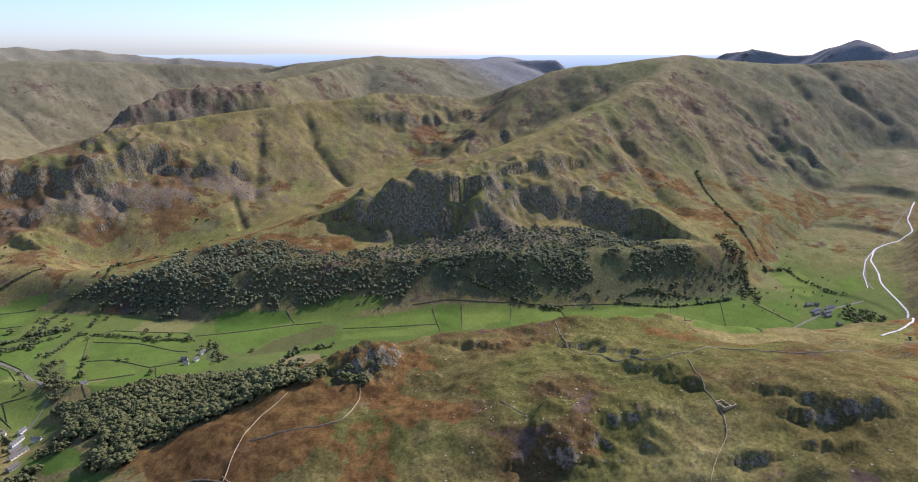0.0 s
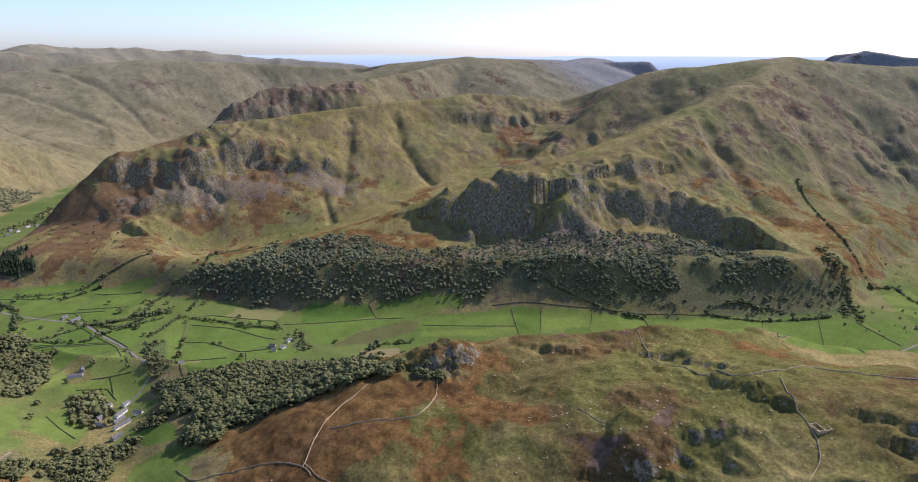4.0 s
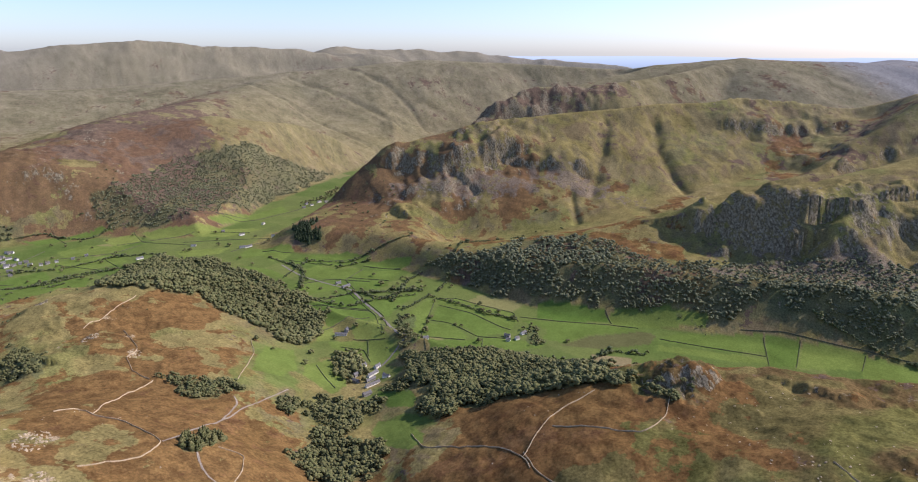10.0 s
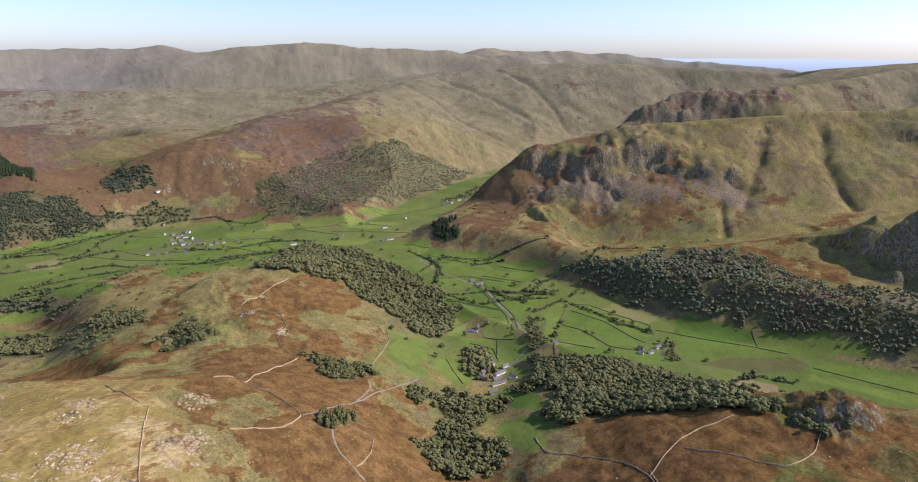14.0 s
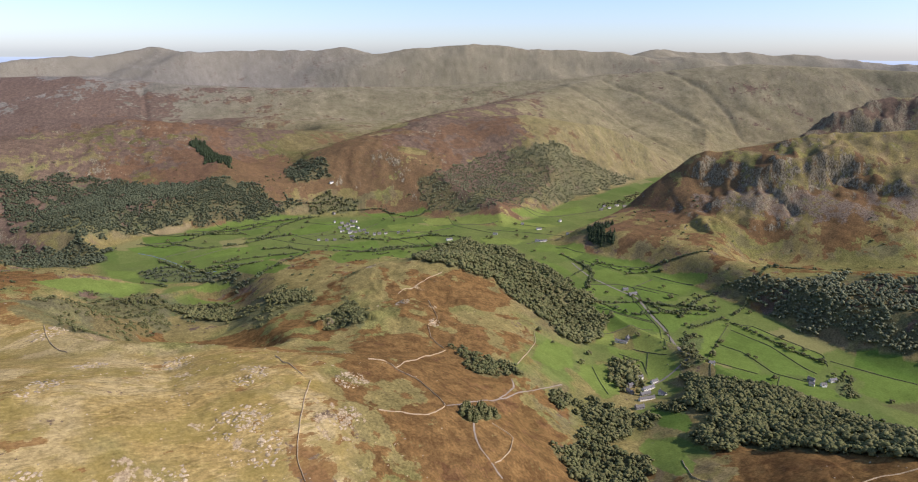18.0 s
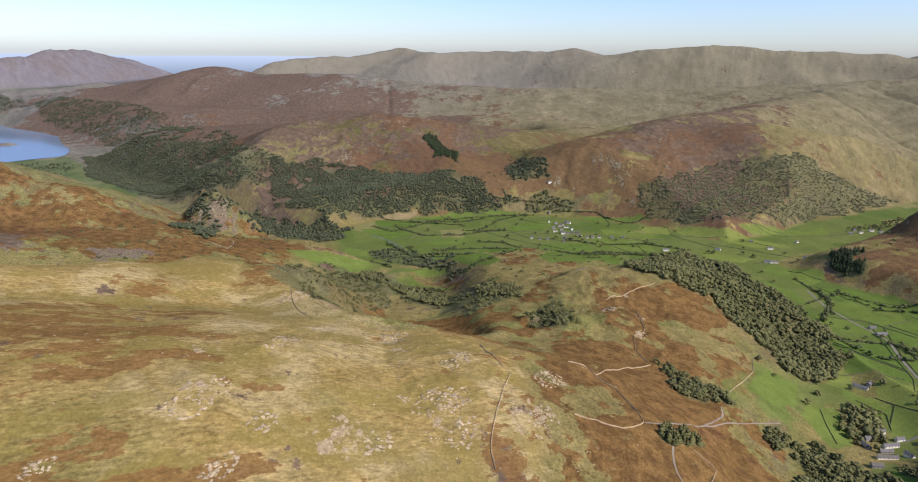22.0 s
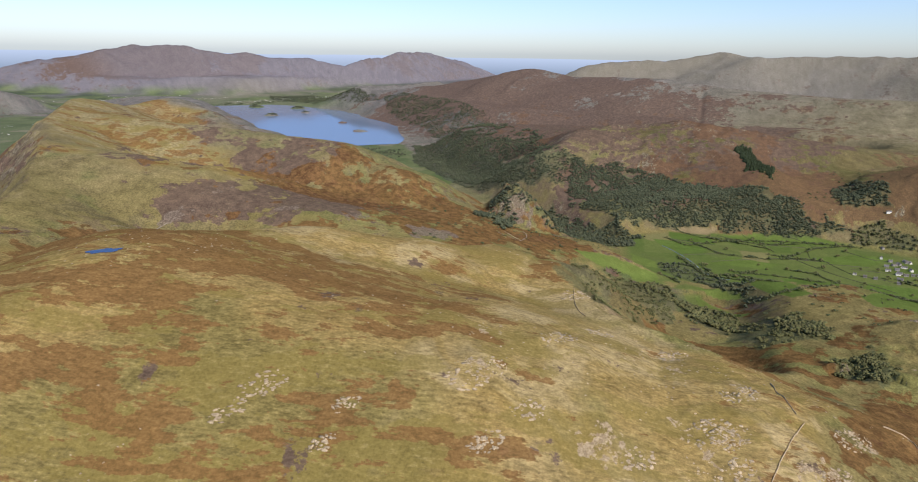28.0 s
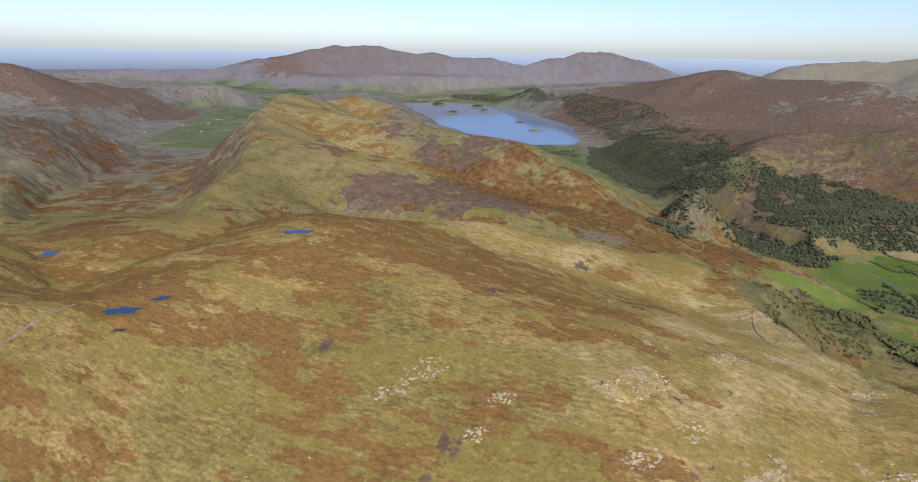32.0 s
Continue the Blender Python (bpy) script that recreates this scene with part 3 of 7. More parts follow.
field(0.25, [(243.67, 138.44), (243.07, 137.99), (242.51, 137.98), (242.15, 138.14), (242.66, 138.51), (243.06, 138.52)])
field(0.5, [(242.23, 138.78), (241.76, 138.37), (240.77, 138.35), (240.46, 138.47), (240.46, 138.69), (241.12, 138.9), (241.83, 138.98)])
field(0.35, [(254.53, 139.1), (254.82, 138.26), (254.31, 137.1), (253.54, 136.43), (253.22, 137.02), (253.01, 137.56), (253.76, 138.22), (253.91, 138.97)])
field(0.45, [(253.15, 138.97), (253.63, 138.23), (252.87, 137.68), (252.92, 137.08), (252.54, 136.96), (251.88, 137.58), (252.36, 138.61)])
field(0.35, [(253.09, 136.75), (252.97, 135.95), (252.2, 135.23), (251.96, 135.41), (252.04, 135.69), (252.38, 136.31)])
field(0.42, [(252.5, 136.88), (251.97, 135.71), (251.21, 136.18), (251.88, 137.3), (252.13, 137.44)])
field(0.33, [(251.66, 137.34), (251.22, 136.4), (250.74, 136.43), (250.58, 136.94), (250.96, 137.49)])
field(0.45, [(252.02, 139.2), (251.72, 138.16), (251.33, 137.69), (250.98, 137.93), (250.79, 138.83), (250.22, 139.23)])
field(0.5, [(255.6, 139.99), (255.81, 138.93), (255.47, 138.78), (254.74, 139.27), (254.63, 139.67)])
field(0.35, [(246.72, 133.8), (246.12, 132.77), (245.5, 131.77), (245.01, 131.18), (245.06, 131.7), (245.22, 132.49), (245.04, 133.38), (245.46, 133.74), (245.88, 133.35)])
field(-1, [(244.97, 133.5), (245.13, 132.55), (244.85, 131.1), (244.57, 130.94), (244.2, 131.4), (244.41, 132.82)])
field(2, [(244.24, 133.09), (243.7, 132.28), (239.67, 135.05), (239.65, 135.28), (243.8, 133.29)])
field(0.4, [(244.37, 131.09), (244.44, 130.29), (243.34, 128.69), (242.77, 129.14), (243.43, 130.2), (244.28, 131.07)])
field(0.55, [(244.05, 131.24), (243.27, 130.34), (242.55, 129.38), (242.33, 129.49), (242.8, 130.39), (243.87, 131.47)])
field(0.25, [(243.27, 128.65), (242.75, 128.11), (241.9, 129.1), (242.23, 129.56)])
field(0.55, [(242.68, 128.11), (242.32, 127.7), (241.67, 127.22), (241.23, 127.86), (241.86, 129.08)])
field(0.48, [(241.64, 127.22), (241.14, 126.93), (240.51, 126.5), (240.26, 126.87), (237.58, 132.34), (241.21, 127.82)])
field(0.5, [(245.91, 131.51), (245.93, 131.13), (245.41, 130.35), (244.42, 129.38), (244.29, 129.66), (244.91, 130.69), (245.59, 131.62)])
field(0.15, [(247.37, 132.93), (246.95, 132.4), (246.1, 131.49), (245.72, 131.63), (246.26, 132.78), (246.7, 133.27)])
field(0.5, [(246.37, 140.47), (246.53, 139.83), (245.18, 139.86), (244.63, 140.26), (244.66, 140.8), (245.42, 140.7)])
field(0.4, [(238.02, 124.34), (237.25, 123.32), (236.32, 124.05), (235.82, 129.99)])
field(0.42, [(235.78, 130.05), (236.29, 124.16), (234.72, 129.21), (235.09, 129.43), (235.64, 129.98)])
field(0.35, [(237.21, 123.18), (236.51, 122.75), (235.36, 123.49), (234.77, 129.01)])
field(0.35, [(236.45, 122.54), (235.87, 121.9), (235.3, 122.44), (235.3, 123.34)])
field(0.65, [(236.61, 120.3), (236.21, 119.33), (235.33, 120.43), (235.44, 121.24), (236.05, 121.19)])
field(0.5, [(240.28, 126.37), (239.27, 125.29), (238.3, 124.47), (237.81, 124.88), (236.3, 130.49), (236.92, 131.49)])
field(0.4, [(235.17, 119.73), (234.74, 118.8), (234.31, 119.64), (234.58, 120.51)])
field(2, [(255.53, 156.97), (256.69, 155.63), (257.08, 155.06), (256.38, 155.22), (255.73, 156.37)])
field(0.35, [(256.69, 154.88), (258.16, 153.75), (259.21, 152.31), (259.69, 151.12), (258.04, 151.86), (256.93, 153.2)])
field(0.25, [(255.51, 156.49), (256.1, 154.82), (255.48, 154.24), (254.63, 155.71)])
field(0.3, [(254.01, 156.16), (255.02, 154.72), (254.35, 153.88), (253.38, 154.26), (253.65, 155.58)])
field(0.35, [(256.74, 151.1), (258.53, 150.2), (259.42, 149.13), (257.45, 149.33), (256.4, 150.47)])
field(0.4, [(253.0, 152.93), (254.09, 151.43), (255.05, 151.38), (254.46, 152.99)])
field(0.25, [(253.59, 150.54), (254.6, 149.35), (251.47, 148.0), (250.73, 148.9)])
field(0.3, [(252.45, 151.56), (250.14, 148.1), (249.45, 148.4), (250.4, 150.13)])
field(0.5, [(247.73, 154.88), (248.56, 154.28), (249.81, 152.95), (249.11, 152.32), (247.92, 153.32), (247.53, 154.2)])
field(0.5, [(251.76, 155.47), (251.48, 154.21), (250.95, 153.68), (250.74, 154.57)])
field(0.3, [(260.4, 148.58), (260.75, 145.76), (260.5, 145.31), (260.34, 146.37), (259.82, 147.89)])
field(0.85, [(259.7, 145.72), (260.23, 144.6), (259.16, 144.21), (258.51, 145.02)])
field(0.7, [(260.1, 144.32), (259.75, 142.59), (259.3, 142.3), (259.2, 143.83)])
field(0.5, [(257.24, 147.03), (257.6, 144.88), (256.38, 144.46), (255.7, 146.44)])
field(0.55, [(258.63, 147.09), (259.17, 146.16), (258.37, 144.49), (257.78, 144.91), (257.74, 146.64)])
field(0.7, [(257.17, 142.9), (256.94, 141.0), (256.21, 141.45), (256.36, 142.6)])
field(0.45, [(255.28, 140.99), (256.53, 140.32), (255.64, 138.81), (255.44, 139.47)])
field(0.5, [(260.21, 141.83), (263.22, 138.51), (262.06, 138.32), (260.2, 141.3)])
field(0.75, [(259.6, 142.58), (259.95, 141.56), (259.43, 139.51), (258.57, 141.02), (259.01, 142.28)])
field(0.4, [(254.59, 140.77), (253.69, 139.75), (252.52, 139.23), (253.33, 140.17)])
field(0.3, [(255.31, 148.66), (256.33, 147.05), (255.52, 146.63), (251.69, 147.29)])
field(0.35, [(250.81, 147.2), (255.1, 146.76), (254.98, 145.38), (250.9, 145.53), (249.99, 146.58)])
field(0.45, [(249.85, 151.82), (250.15, 150.42), (249.81, 149.89), (249.66, 150.96)])
field(0.5, [(249.4, 151.2), (248.74, 149.03), (248.56, 149.31), (248.82, 150.71)])


def inside(E, N, corners, fray=0.22):
    """Whether places lie within an outline, whose edge frays a little."""
    E, N = E + fray * fbm(E, N, 60, 3, 211), N + fray * fbm(E, N, 60, 3, 221)
    hit = np.zeros(np.shape(E), bool)
    for (e0, n0), (e1, n1) in zip(corners, corners[1:] + corners[:1]):
        if n0 != n1:
            hit ^= ((n0 > N) != (n1 > N)) & (E < (e1 - e0) * (N - n0) / (n1 - n0) + e0)
    return hit


def land_cover(E, N, alt, bed, steep, fine_steep, crag):
    """Base colour of the land: pasture, hill grass, bracken, heather, bare rock; and how bare it is."""
    big, mid, small, tiny = fbm(E, N, 620, 4, 101), fbm(E, N, 170, 4, 111), fbm(E, N, 55, 3, 121), fbm(E, N, 18, 2, 125)
    # patches with drawn-out, curling outlines
    we, wn = E + 0.55 * fbm(E, N, 180, 3, 161), N + 0.55 * fbm(E, N, 180, 3, 171)
    patch, patch2 = fbm(we, wn, 105, 5, 181, 0.62), fbm(we, wn, 60, 4, 191, 0.62)
    ta, tc = E * 0.82 - N * 0.57, E * 0.57 + N * 0.82
    bands = fbm(ta * 0.38 + 0.5 * fbm(E, N, 90, 3, 231), tc + 0.35 * fbm(E, N, 90, 3, 241), 62, 5, 251, 0.6)
    streak = fbm(E * 0.8 + N * 0.6, (N * 0.8 - E * 0.6) * 2.0, 150, 4, 131)
    c = lambda r, g, b: np.array([r, g, b])[None, None, :]
    w = lambda m: np.clip(m, 0, 1)[..., None]
    # hill grass
    col = lerp(c(0.178, 0.142, 0.040), c(0.268, 0.208, 0.066), w(0.5 + 0.18 * streak + 0.2 * patch))
    col = lerp(col, c(0.152, 0.160, 0.038), w(step(0.05, 0.7, mid + 0.3 * small) * (0.5 - 0.4 * step(262, 275, E))))
    # the golden turf of the high moor
    moor = np.maximum(np.maximum(spot(E, N, 236, 150, 700, 560), spot(E, N, 237, 176, 500, 1200)), spot(E, N, 230, 150, 900, 1000))
    moor = np.maximum(moor, spot(E, N, 239.0, 145.6, 260, 270))
    turf = lerp(c(0.260, 0.176, 0.046), c(0.375, 0.265, 0.084), w(0.45 + 0.25 * bands + 0.1 * small))
    turf = lerp(turf, c(0.205, 0.160, 0.044), w(step(0.1, 0.5, patch2) * 0.3))
    turf = lerp(turf, c(0.185, 0.150, 0.040), w(0.75 * spot(E, N, 233.2, 146.2, 260, 260)))
    turf = lerp(turf, c(0.285, 0.232, 0.092), w(0.75 * spot(E, N, 236.8, 174, 480, 1100)))
    col = lerp(col, turf, w(moor * 0.95))
    # paler turf of the brow, with sunlight put into its colour
    edge = np.maximum(spot(E, N, 240.3, 147.5, 130, 420, 0), spot(E, N, 238, 151.5, 260, 120, -20))
    edge = np.maximum(edge, spot(E, N, 238.3, 145.2, 260, 300, -30))
    col = lerp(col, c(0.385, 0.290, 0.112), w(edge * step(-0.4, 0.4, patch) * 0.8))
    # bracken
    low_fell = step(430, 230, alt) * step(12, 40, alt - bed)
    b = 0.40 * low_fell + 0.40 * big + 0.45 * patch - 0.42
    for e, n, re, rn, t, k in ((239.6, 136.8, 230, 120, -50, 1.1), (237.9, 135.6, 150, 110, -60, 0.6), (246.2, 143.6, 330, 270, 0, 0.34), (241.2, 142.3, 320, 240, 0, 0.30), (256.2, 130.5, 380, 200, -55, 0.38), (259.3, 134.3, 260, 200, 0, 0.4), (247.6, 142.6, 180, 90, -40, 0.9), (256.6, 136.0, 260, 130, -40, 0.55), (254.0, 133.5, 200, 120, 50, 0.5),
                               (242.2, 142.6, 210, 140, 20, 0.40), (239.8, 141.2, 190, 150, 0, 0.5), (258.3, 133.0, 330, 160, -60, 0.4), (244.5, 160, 180, 420, 10, 0.6), (246.8, 155.8, 190, 150, 0, 0.7),
                               (262.5, 147.5, 420, 260, 60, 0.85), (262, 158, 520, 420, 0, 0.5), (267, 150, 500, 300, 0, 0.5), (236.3, 156.5, 420, 260, 10, 0.45), (270, 141.5, 600, 260, -50, 0.5),
                               (233.0, 150.6, 520, 230, 0, 0.50), (236.8, 176, 380, 1000, 0, -1.0), (262, 163, 700, 700, 0, 0.3), (262, 152, 300, 600, 30, 0.45), (236, 124.5, 60, 160, 0, 0.6),
                               (241.8, 146.8, 60, 260, 0, 0.6), (243.6, 150.5, 200, 420, 0, 0.75), (244.5, 147.0, 130, 120, 0, 0.6), (254.5, 130.5, 300, 200, 40, 0.4), (236.2, 131.2, 420, 100, 20, 0.35), (241.8, 160, 160, 520, 25, 0.7)):
        b = b + k * spot(E, N, e, n, re, rn, t, seed=7)
    for e, n, re, rn in ((248.5, 120, 500, 900), (256, 122, 500, 500), (290, 125, 1500, 1500), (246, 110, 800, 700)):
        b = b - 0.45 * spot(E, N, e, n, re, rn)
    b = b - 0.55 * spot(E, N, 239.2, 147.2, 230, 260, 0) - 0.3 * spot(E, N, 234.5, 133.2, 260, 120, -30)
    b = b * (1 - 0.75 * moor) + moor * (0.12 * bands + 0.36 - 0.6 * edge - 0.25 * spot(E, N, 233.4, 146.6, 230, 230) + 0.12 * spot(E, N, 233.5, 151.0, 420, 170))
    fern = b + 0.10 * small
    b = step(0.17, 0.26, fern)
    # bilberry, scree and dead bracken mottle the slopes; the flat tops are paler
    tilt = step(0.25, 0.6, steep) * (1 - moor) * (1 - b) * (1 - 0.6 * step(262, 275, E))
    mott = patch2 + 0.6 * small + 0.35 * bands
    col = lerp(col, c(0.128, 0.084, 0.052), w(tilt * step(0.25, 0.6, mott) * 0.5))
    col = lerp(col, c(0.140, 0.115, 0.070), w(tilt * step(0.2, 0.55, -mott + 0.3 * patch) * 0.35))
    col = lerp(col, c(0.265, 0.205, 0.075), w(step(0.30, 0.14, steep) * step(60, 160, alt - bed) * step(-0.3, 0.5, patch) * 0.5 * (1 - moor)))
    # rough pasture of the fell south of the pass, colour darkened for cloud shade
    fell = np.maximum(spot(E, N, 235.0, 132.2, 560, 260, 10), spot(E, N, 238.2, 135.8, 430, 360, 0))
    rough = lerp(c(0.112, 0.090, 0.026), c(0.185, 0.144, 0.042), w(0.5 + 0.5 * bands + 0.2 * small))
    rough = lerp(rough, c(0.115, 0.063, 0.024), w(step(0.0, 0.35, patch + 0.3 * bands) * 0.6))
    rough = lerp(rough, c(0.128, 0.120, 0.028), w(step(0.05, 0.4, mid - 0.3 * patch) * 0.7))
    col = lerp(col, rough, w(fell))
    # the greener grass of the dale sides above the river
    col = lerp(col, c(0.165, 0.185, 0.050), w(0.6 * np.maximum(spot(E, N, 237.6, 114.5, 190, 900), spot(E, N, 239.5, 121.0, 200, 200)) * step(-0.5, 0.4, patch)))
    # heather; ovals on the eastern fells also stand in for cloud and crag shade
    hz = -0.35 + 0.40 * patch + 0.3 * big
    for e, n, re, rn, k in ((236.3, 132.6, 300, 60, 0.15), (233.3, 132.7, 130, 50, 0.1), (271, 146, 900, 420, 0.9), (263, 163, 900, 800, 1.0), (268, 176, 900, 900, 1.0), (272, 198, 1000, 1500, 0.9), (283, 192, 1100, 1300, 1.0), (277, 176, 900, 1100, 0.85), (272, 168, 700, 900, 0.95), (227, 218, 900, 700, 1.0), (218, 208, 900, 600, 1.0), (224, 182, 500, 900, 0.8),
                            (265, 278, 2600, 1900, 1.0), (320, 270, 2000, 900, 0.5), (240.2, 163.8, 380, 170, 0.9), (239.6, 158.9, 380, 170, 1.0), (237.0, 159.4, 160, 70, 0.8), (276, 118, 350, 800, 0.8), (241, 170, 160, 600, 0.5), (233, 172, 130, 900, 0.7)):
        hz = hz + k * spot(E, N, e, n, re, rn, seed=9)
    ling = np.clip(hz, -1, 1)
    hz = step(0.05, 0.40, hz)
    col = col * np.clip(1 + (0.13 * patch2 + 0.10 * tiny) * (1 - 0.8 * moor), 0.5, 1.5)[..., None]
    # grass of the cloud-shaded eastern fells, darkened in its colour
    col = col * (1 - 0.30 * spot(E, N, 266, 160, 900, 1300))[..., None]
    # pasture
    p = 0
    for name, k in MEADOWS:
        pts, wide, _ = DALES[name]
        for d, _h in along(E, N, pts):
            p = np.maximum(p, (step(116.5, 120.5, N) if name == "seathwaite" else 1) * step(wide * 1.12 * k, wide * 0.92 * k, d + 25 * mid))
    for e, n, re, rn, t in ((246.2, 139.8, 95, 50, 30), (245.2, 140.6, 60, 45, 0), (241.9, 138.4, 60, 35, 0), (248.8, 153.0, 170, 60, -25), (236.6, 119.6, 110, 60, 40), (275.5, 161, 120, 330, 0),
                            (251.3, 136.0, 170, 90, 40), (248.7, 151.2, 140, 60, 20), (241.0, 130.0, 260, 70, 47), (235.5, 124.6, 130, 60, 60), (241.6, 137.9, 40, 30, 0), (244.3, 140.9, 60, 40, 0)):
        p = np.maximum(p, 0.9 * spot(E, N, e, n, re, rn, t, 0.2))
    p = p * step(0.55, 0.3, steep)
    for e, n, re, rn, t in ((245.9, 140.2, 90, 50, 20), (246.7, 139.2, 70, 55, 0), (244.4, 140.3, 45, 40, 0), (241.3, 138.6, 45, 28, 0), (242.9, 138.3, 40, 20, 0), (246.0, 137.9, 90, 50, 0), (244.9, 139.3, 50, 35, 0), (244.6, 138.1, 60, 40, 0), (243.4, 138.5, 50, 30, 0), (241.6, 138.4, 60, 34, 20)):
        p = np.maximum(p, 0.92 * spot(E, N, e, n, re, rn, t, 0.2))
    fe, fn = E * 0.82 + N * 0.57 + 0.25 * mid, N * 0.82 - E * 0.57 + 0.2 * mid
    plot = lattice(np.floor(fe / 1.5), np.floor(fn / 1.1), 3)
    green = lerp(c(0.100, 0.138, 0.026), c(0.165, 0.180, 0.042), w(0.5 + 0.4 * plot + 0.25 * mid))
    green = lerp(green, c(0.115, 0.135, 0.034), w(step(0.35, 0.9, mid + 0.5 * small) * 0.5))
    green = lerp(green, c(0.260, 0.215, 0.075), w(step(0.86, 0.92, plot) * 0.6))
    col = lerp(col, green, w(p))
    for tone, corners in FIELDS:
        es, ns = [q[0] for q in corners], [q[1] for q in corners]
        near = (E > min(es) - 0.1) & (E < max(es) + 0.1) & (N > min(ns) - 0.1) & (N < max(ns) + 0.1)
        k = np.zeros(E.shape)
        k[near] = inside(E[near], N[near], corners, 0.03)
        grass = c(0.255, 0.195, 0.080) if tone == 2 else c(0.118, 0.112, 0.036) if tone < 0 else lerp(c(0.062, 0.122, 0.016), c(0.225, 0.245, 0.048), tone)
        col = lerp(col, grass * (1 + 0.10 * small + 0.06 * tiny)[..., None], w(0.92 * k))
        p = np.maximum(p, k)
    # rock and scree on the steep and broken ground
    crack = ridged(E, N, 45, 3, 151)
    r = step(0.85, 1.35, fine_steep + 0.3 * small) * (0.45 + 0.55 * crag) + 0.6 * crag * step(0.0, 0.6, small + 0.6 * crack)
    r = r + 0.35 * hz * step(0.5, 1.0, small + 0.5 * crack)
    wooded = np.zeros(E.shape)
    for _k, _h, corners in OUTLINED.values():
        es, ns = [q[0] for q in corners], [q[1] for q in corners]
        near = (E > min(es) - 0.3) & (E < max(es) + 0.3) & (N > min(ns) - 0.3) & (N < max(ns) + 0.3)
        k = np.zeros(E.shape)
        k[near] = inside(E[near], N[near], corners)
        col = lerp(col, c(0.095, 0.100, 0.042), w(0.6 * k))
        p = p * (1 - k)
        wooded = np.maximum(wooded, 0.7 * k)
    out = np.hypot(E - CE, N - CN) * 100
    # bare ribs of pale rock on the brow and the knolls
    ribs = 0
    for e, n, re in ((238.6, 144.5, 60), (236.9, 144.9, 35), (236.4, 146.2, 40), (237.3, 147.1, 30), (239.3, 144.5, 50), (240.6, 143.6, 45), (239.3, 143.3, 50), (248.0, 145.0, 22), (247.3, 143.7, 22), (246.0, 144.6, 18), (246.2, 143.2, 16), (240.0, 145.7, 40), (237.2, 144.9, 30), (246.5, 142.2, 18)):
        ribs = np.maximum(ribs, spot(E, N, e, n, re, re * 0.7, 30, 0.5))
    r = np.maximum(r, 0.75 * ribs * step(-0.1, 0.45, small + 0.5 * crack + 0.5 * tiny))
    r = 0.66 * np.clip(r, 0, 1) * (1 - p) * step(9500, 7000, out)
    pale = np.maximum(moor, ribs)
    # scree fans under the crags
    scree = np.zeros(E.shape)
    for e, n, re, rn, t, k in ((254.6, 127.5, 190, 60, 45, 0.8), (252.7, 126.2, 90, 40, 45, 0.6), (256.3, 131.2, 330, 70, 62, 0.75), (257.4, 134.2, 150, 70, 60, 0.6), (249.4, 158.3, 35, 25, 0, 0.9), (248.2, 158.0, 40, 60, 0, 0.8),
                               (243.9, 126.0, 330, 80, 48, 0.75), (241.2, 123.4, 200, 80, 52, 0.6), (258.5, 165.5, 70, 40, 60, 0.7), (242.6, 155.9, 70, 60, 20, 0.95),
                               (236.4, 158.9, 45, 28, 20, 0.8), (237.8, 159.9, 60, 22, 20, 0.6), (239.2, 158.0, 50, 30, 10, 0.75), (240.8, 157.1, 60, 30, 10, 0.7), (242.8, 158.0, 40, 60, 0, 0.5), (240.3, 161.4, 120, 40, 20, 0.5)):
        scree = np.maximum(scree, k * spot(E, N, e, n, re, rn, t, 0.5))
    # haze put into the colour of the farther fells: colder and greyer
    haze_tint = np.maximum(np.maximum(step(256, 292, E), step(158, 215, N)), step(128, 96, N)) * (1 - 0.5 * p)
    # northern fells: bluish cloud shade put into the colour as well
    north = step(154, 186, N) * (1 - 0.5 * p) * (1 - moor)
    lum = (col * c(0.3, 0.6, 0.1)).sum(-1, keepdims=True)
    col = lerp(col, lum * c(1.02, 1.0, 0.80), w(0.4 * haze_tint))
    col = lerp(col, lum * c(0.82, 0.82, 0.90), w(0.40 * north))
    # far and southern ranges: pale haze tones put into the colour
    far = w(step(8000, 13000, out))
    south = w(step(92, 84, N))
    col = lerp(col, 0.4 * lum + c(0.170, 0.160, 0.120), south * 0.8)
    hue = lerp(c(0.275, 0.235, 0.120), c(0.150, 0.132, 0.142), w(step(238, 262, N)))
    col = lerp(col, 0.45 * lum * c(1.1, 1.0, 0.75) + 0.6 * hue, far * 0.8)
    # farmland round the far town and down the next valley
    farm = step(230, 120, alt) * step(206, 226, N)
    farm = farm * np.clip(0.55 + 0.9 * fbm(E, N, 500, 3, 261), 0, 1)
    col = lerp(col, lerp(c(0.070, 0.090, 0.040), c(0.150, 0.180, 0.060), w(0.5 + 0.8 * fbm(E, N, 260, 3, 271))), w(0.9 * farm))
    col = col * c(1.0, 0.985, 1.08)
    bare_of = (1 - p) * (1 - wooded) * (1 - 0.6 * haze_tint) * step(9000, 6000, out)
    chance = np.stack([np.clip(ling * 0.5 + 0.5, 0, 1) * (1 - p), p, np.clip(pale, 0, 1), scree * (1 - p)], -1)
    return col, r, np.stack([np.clip(fern * 0.5 + 0.5, 0, 1), bare_of, np.clip(moor, 0, 1), step(250, 259, E) + step(8500, 12500, out)], -1), chance


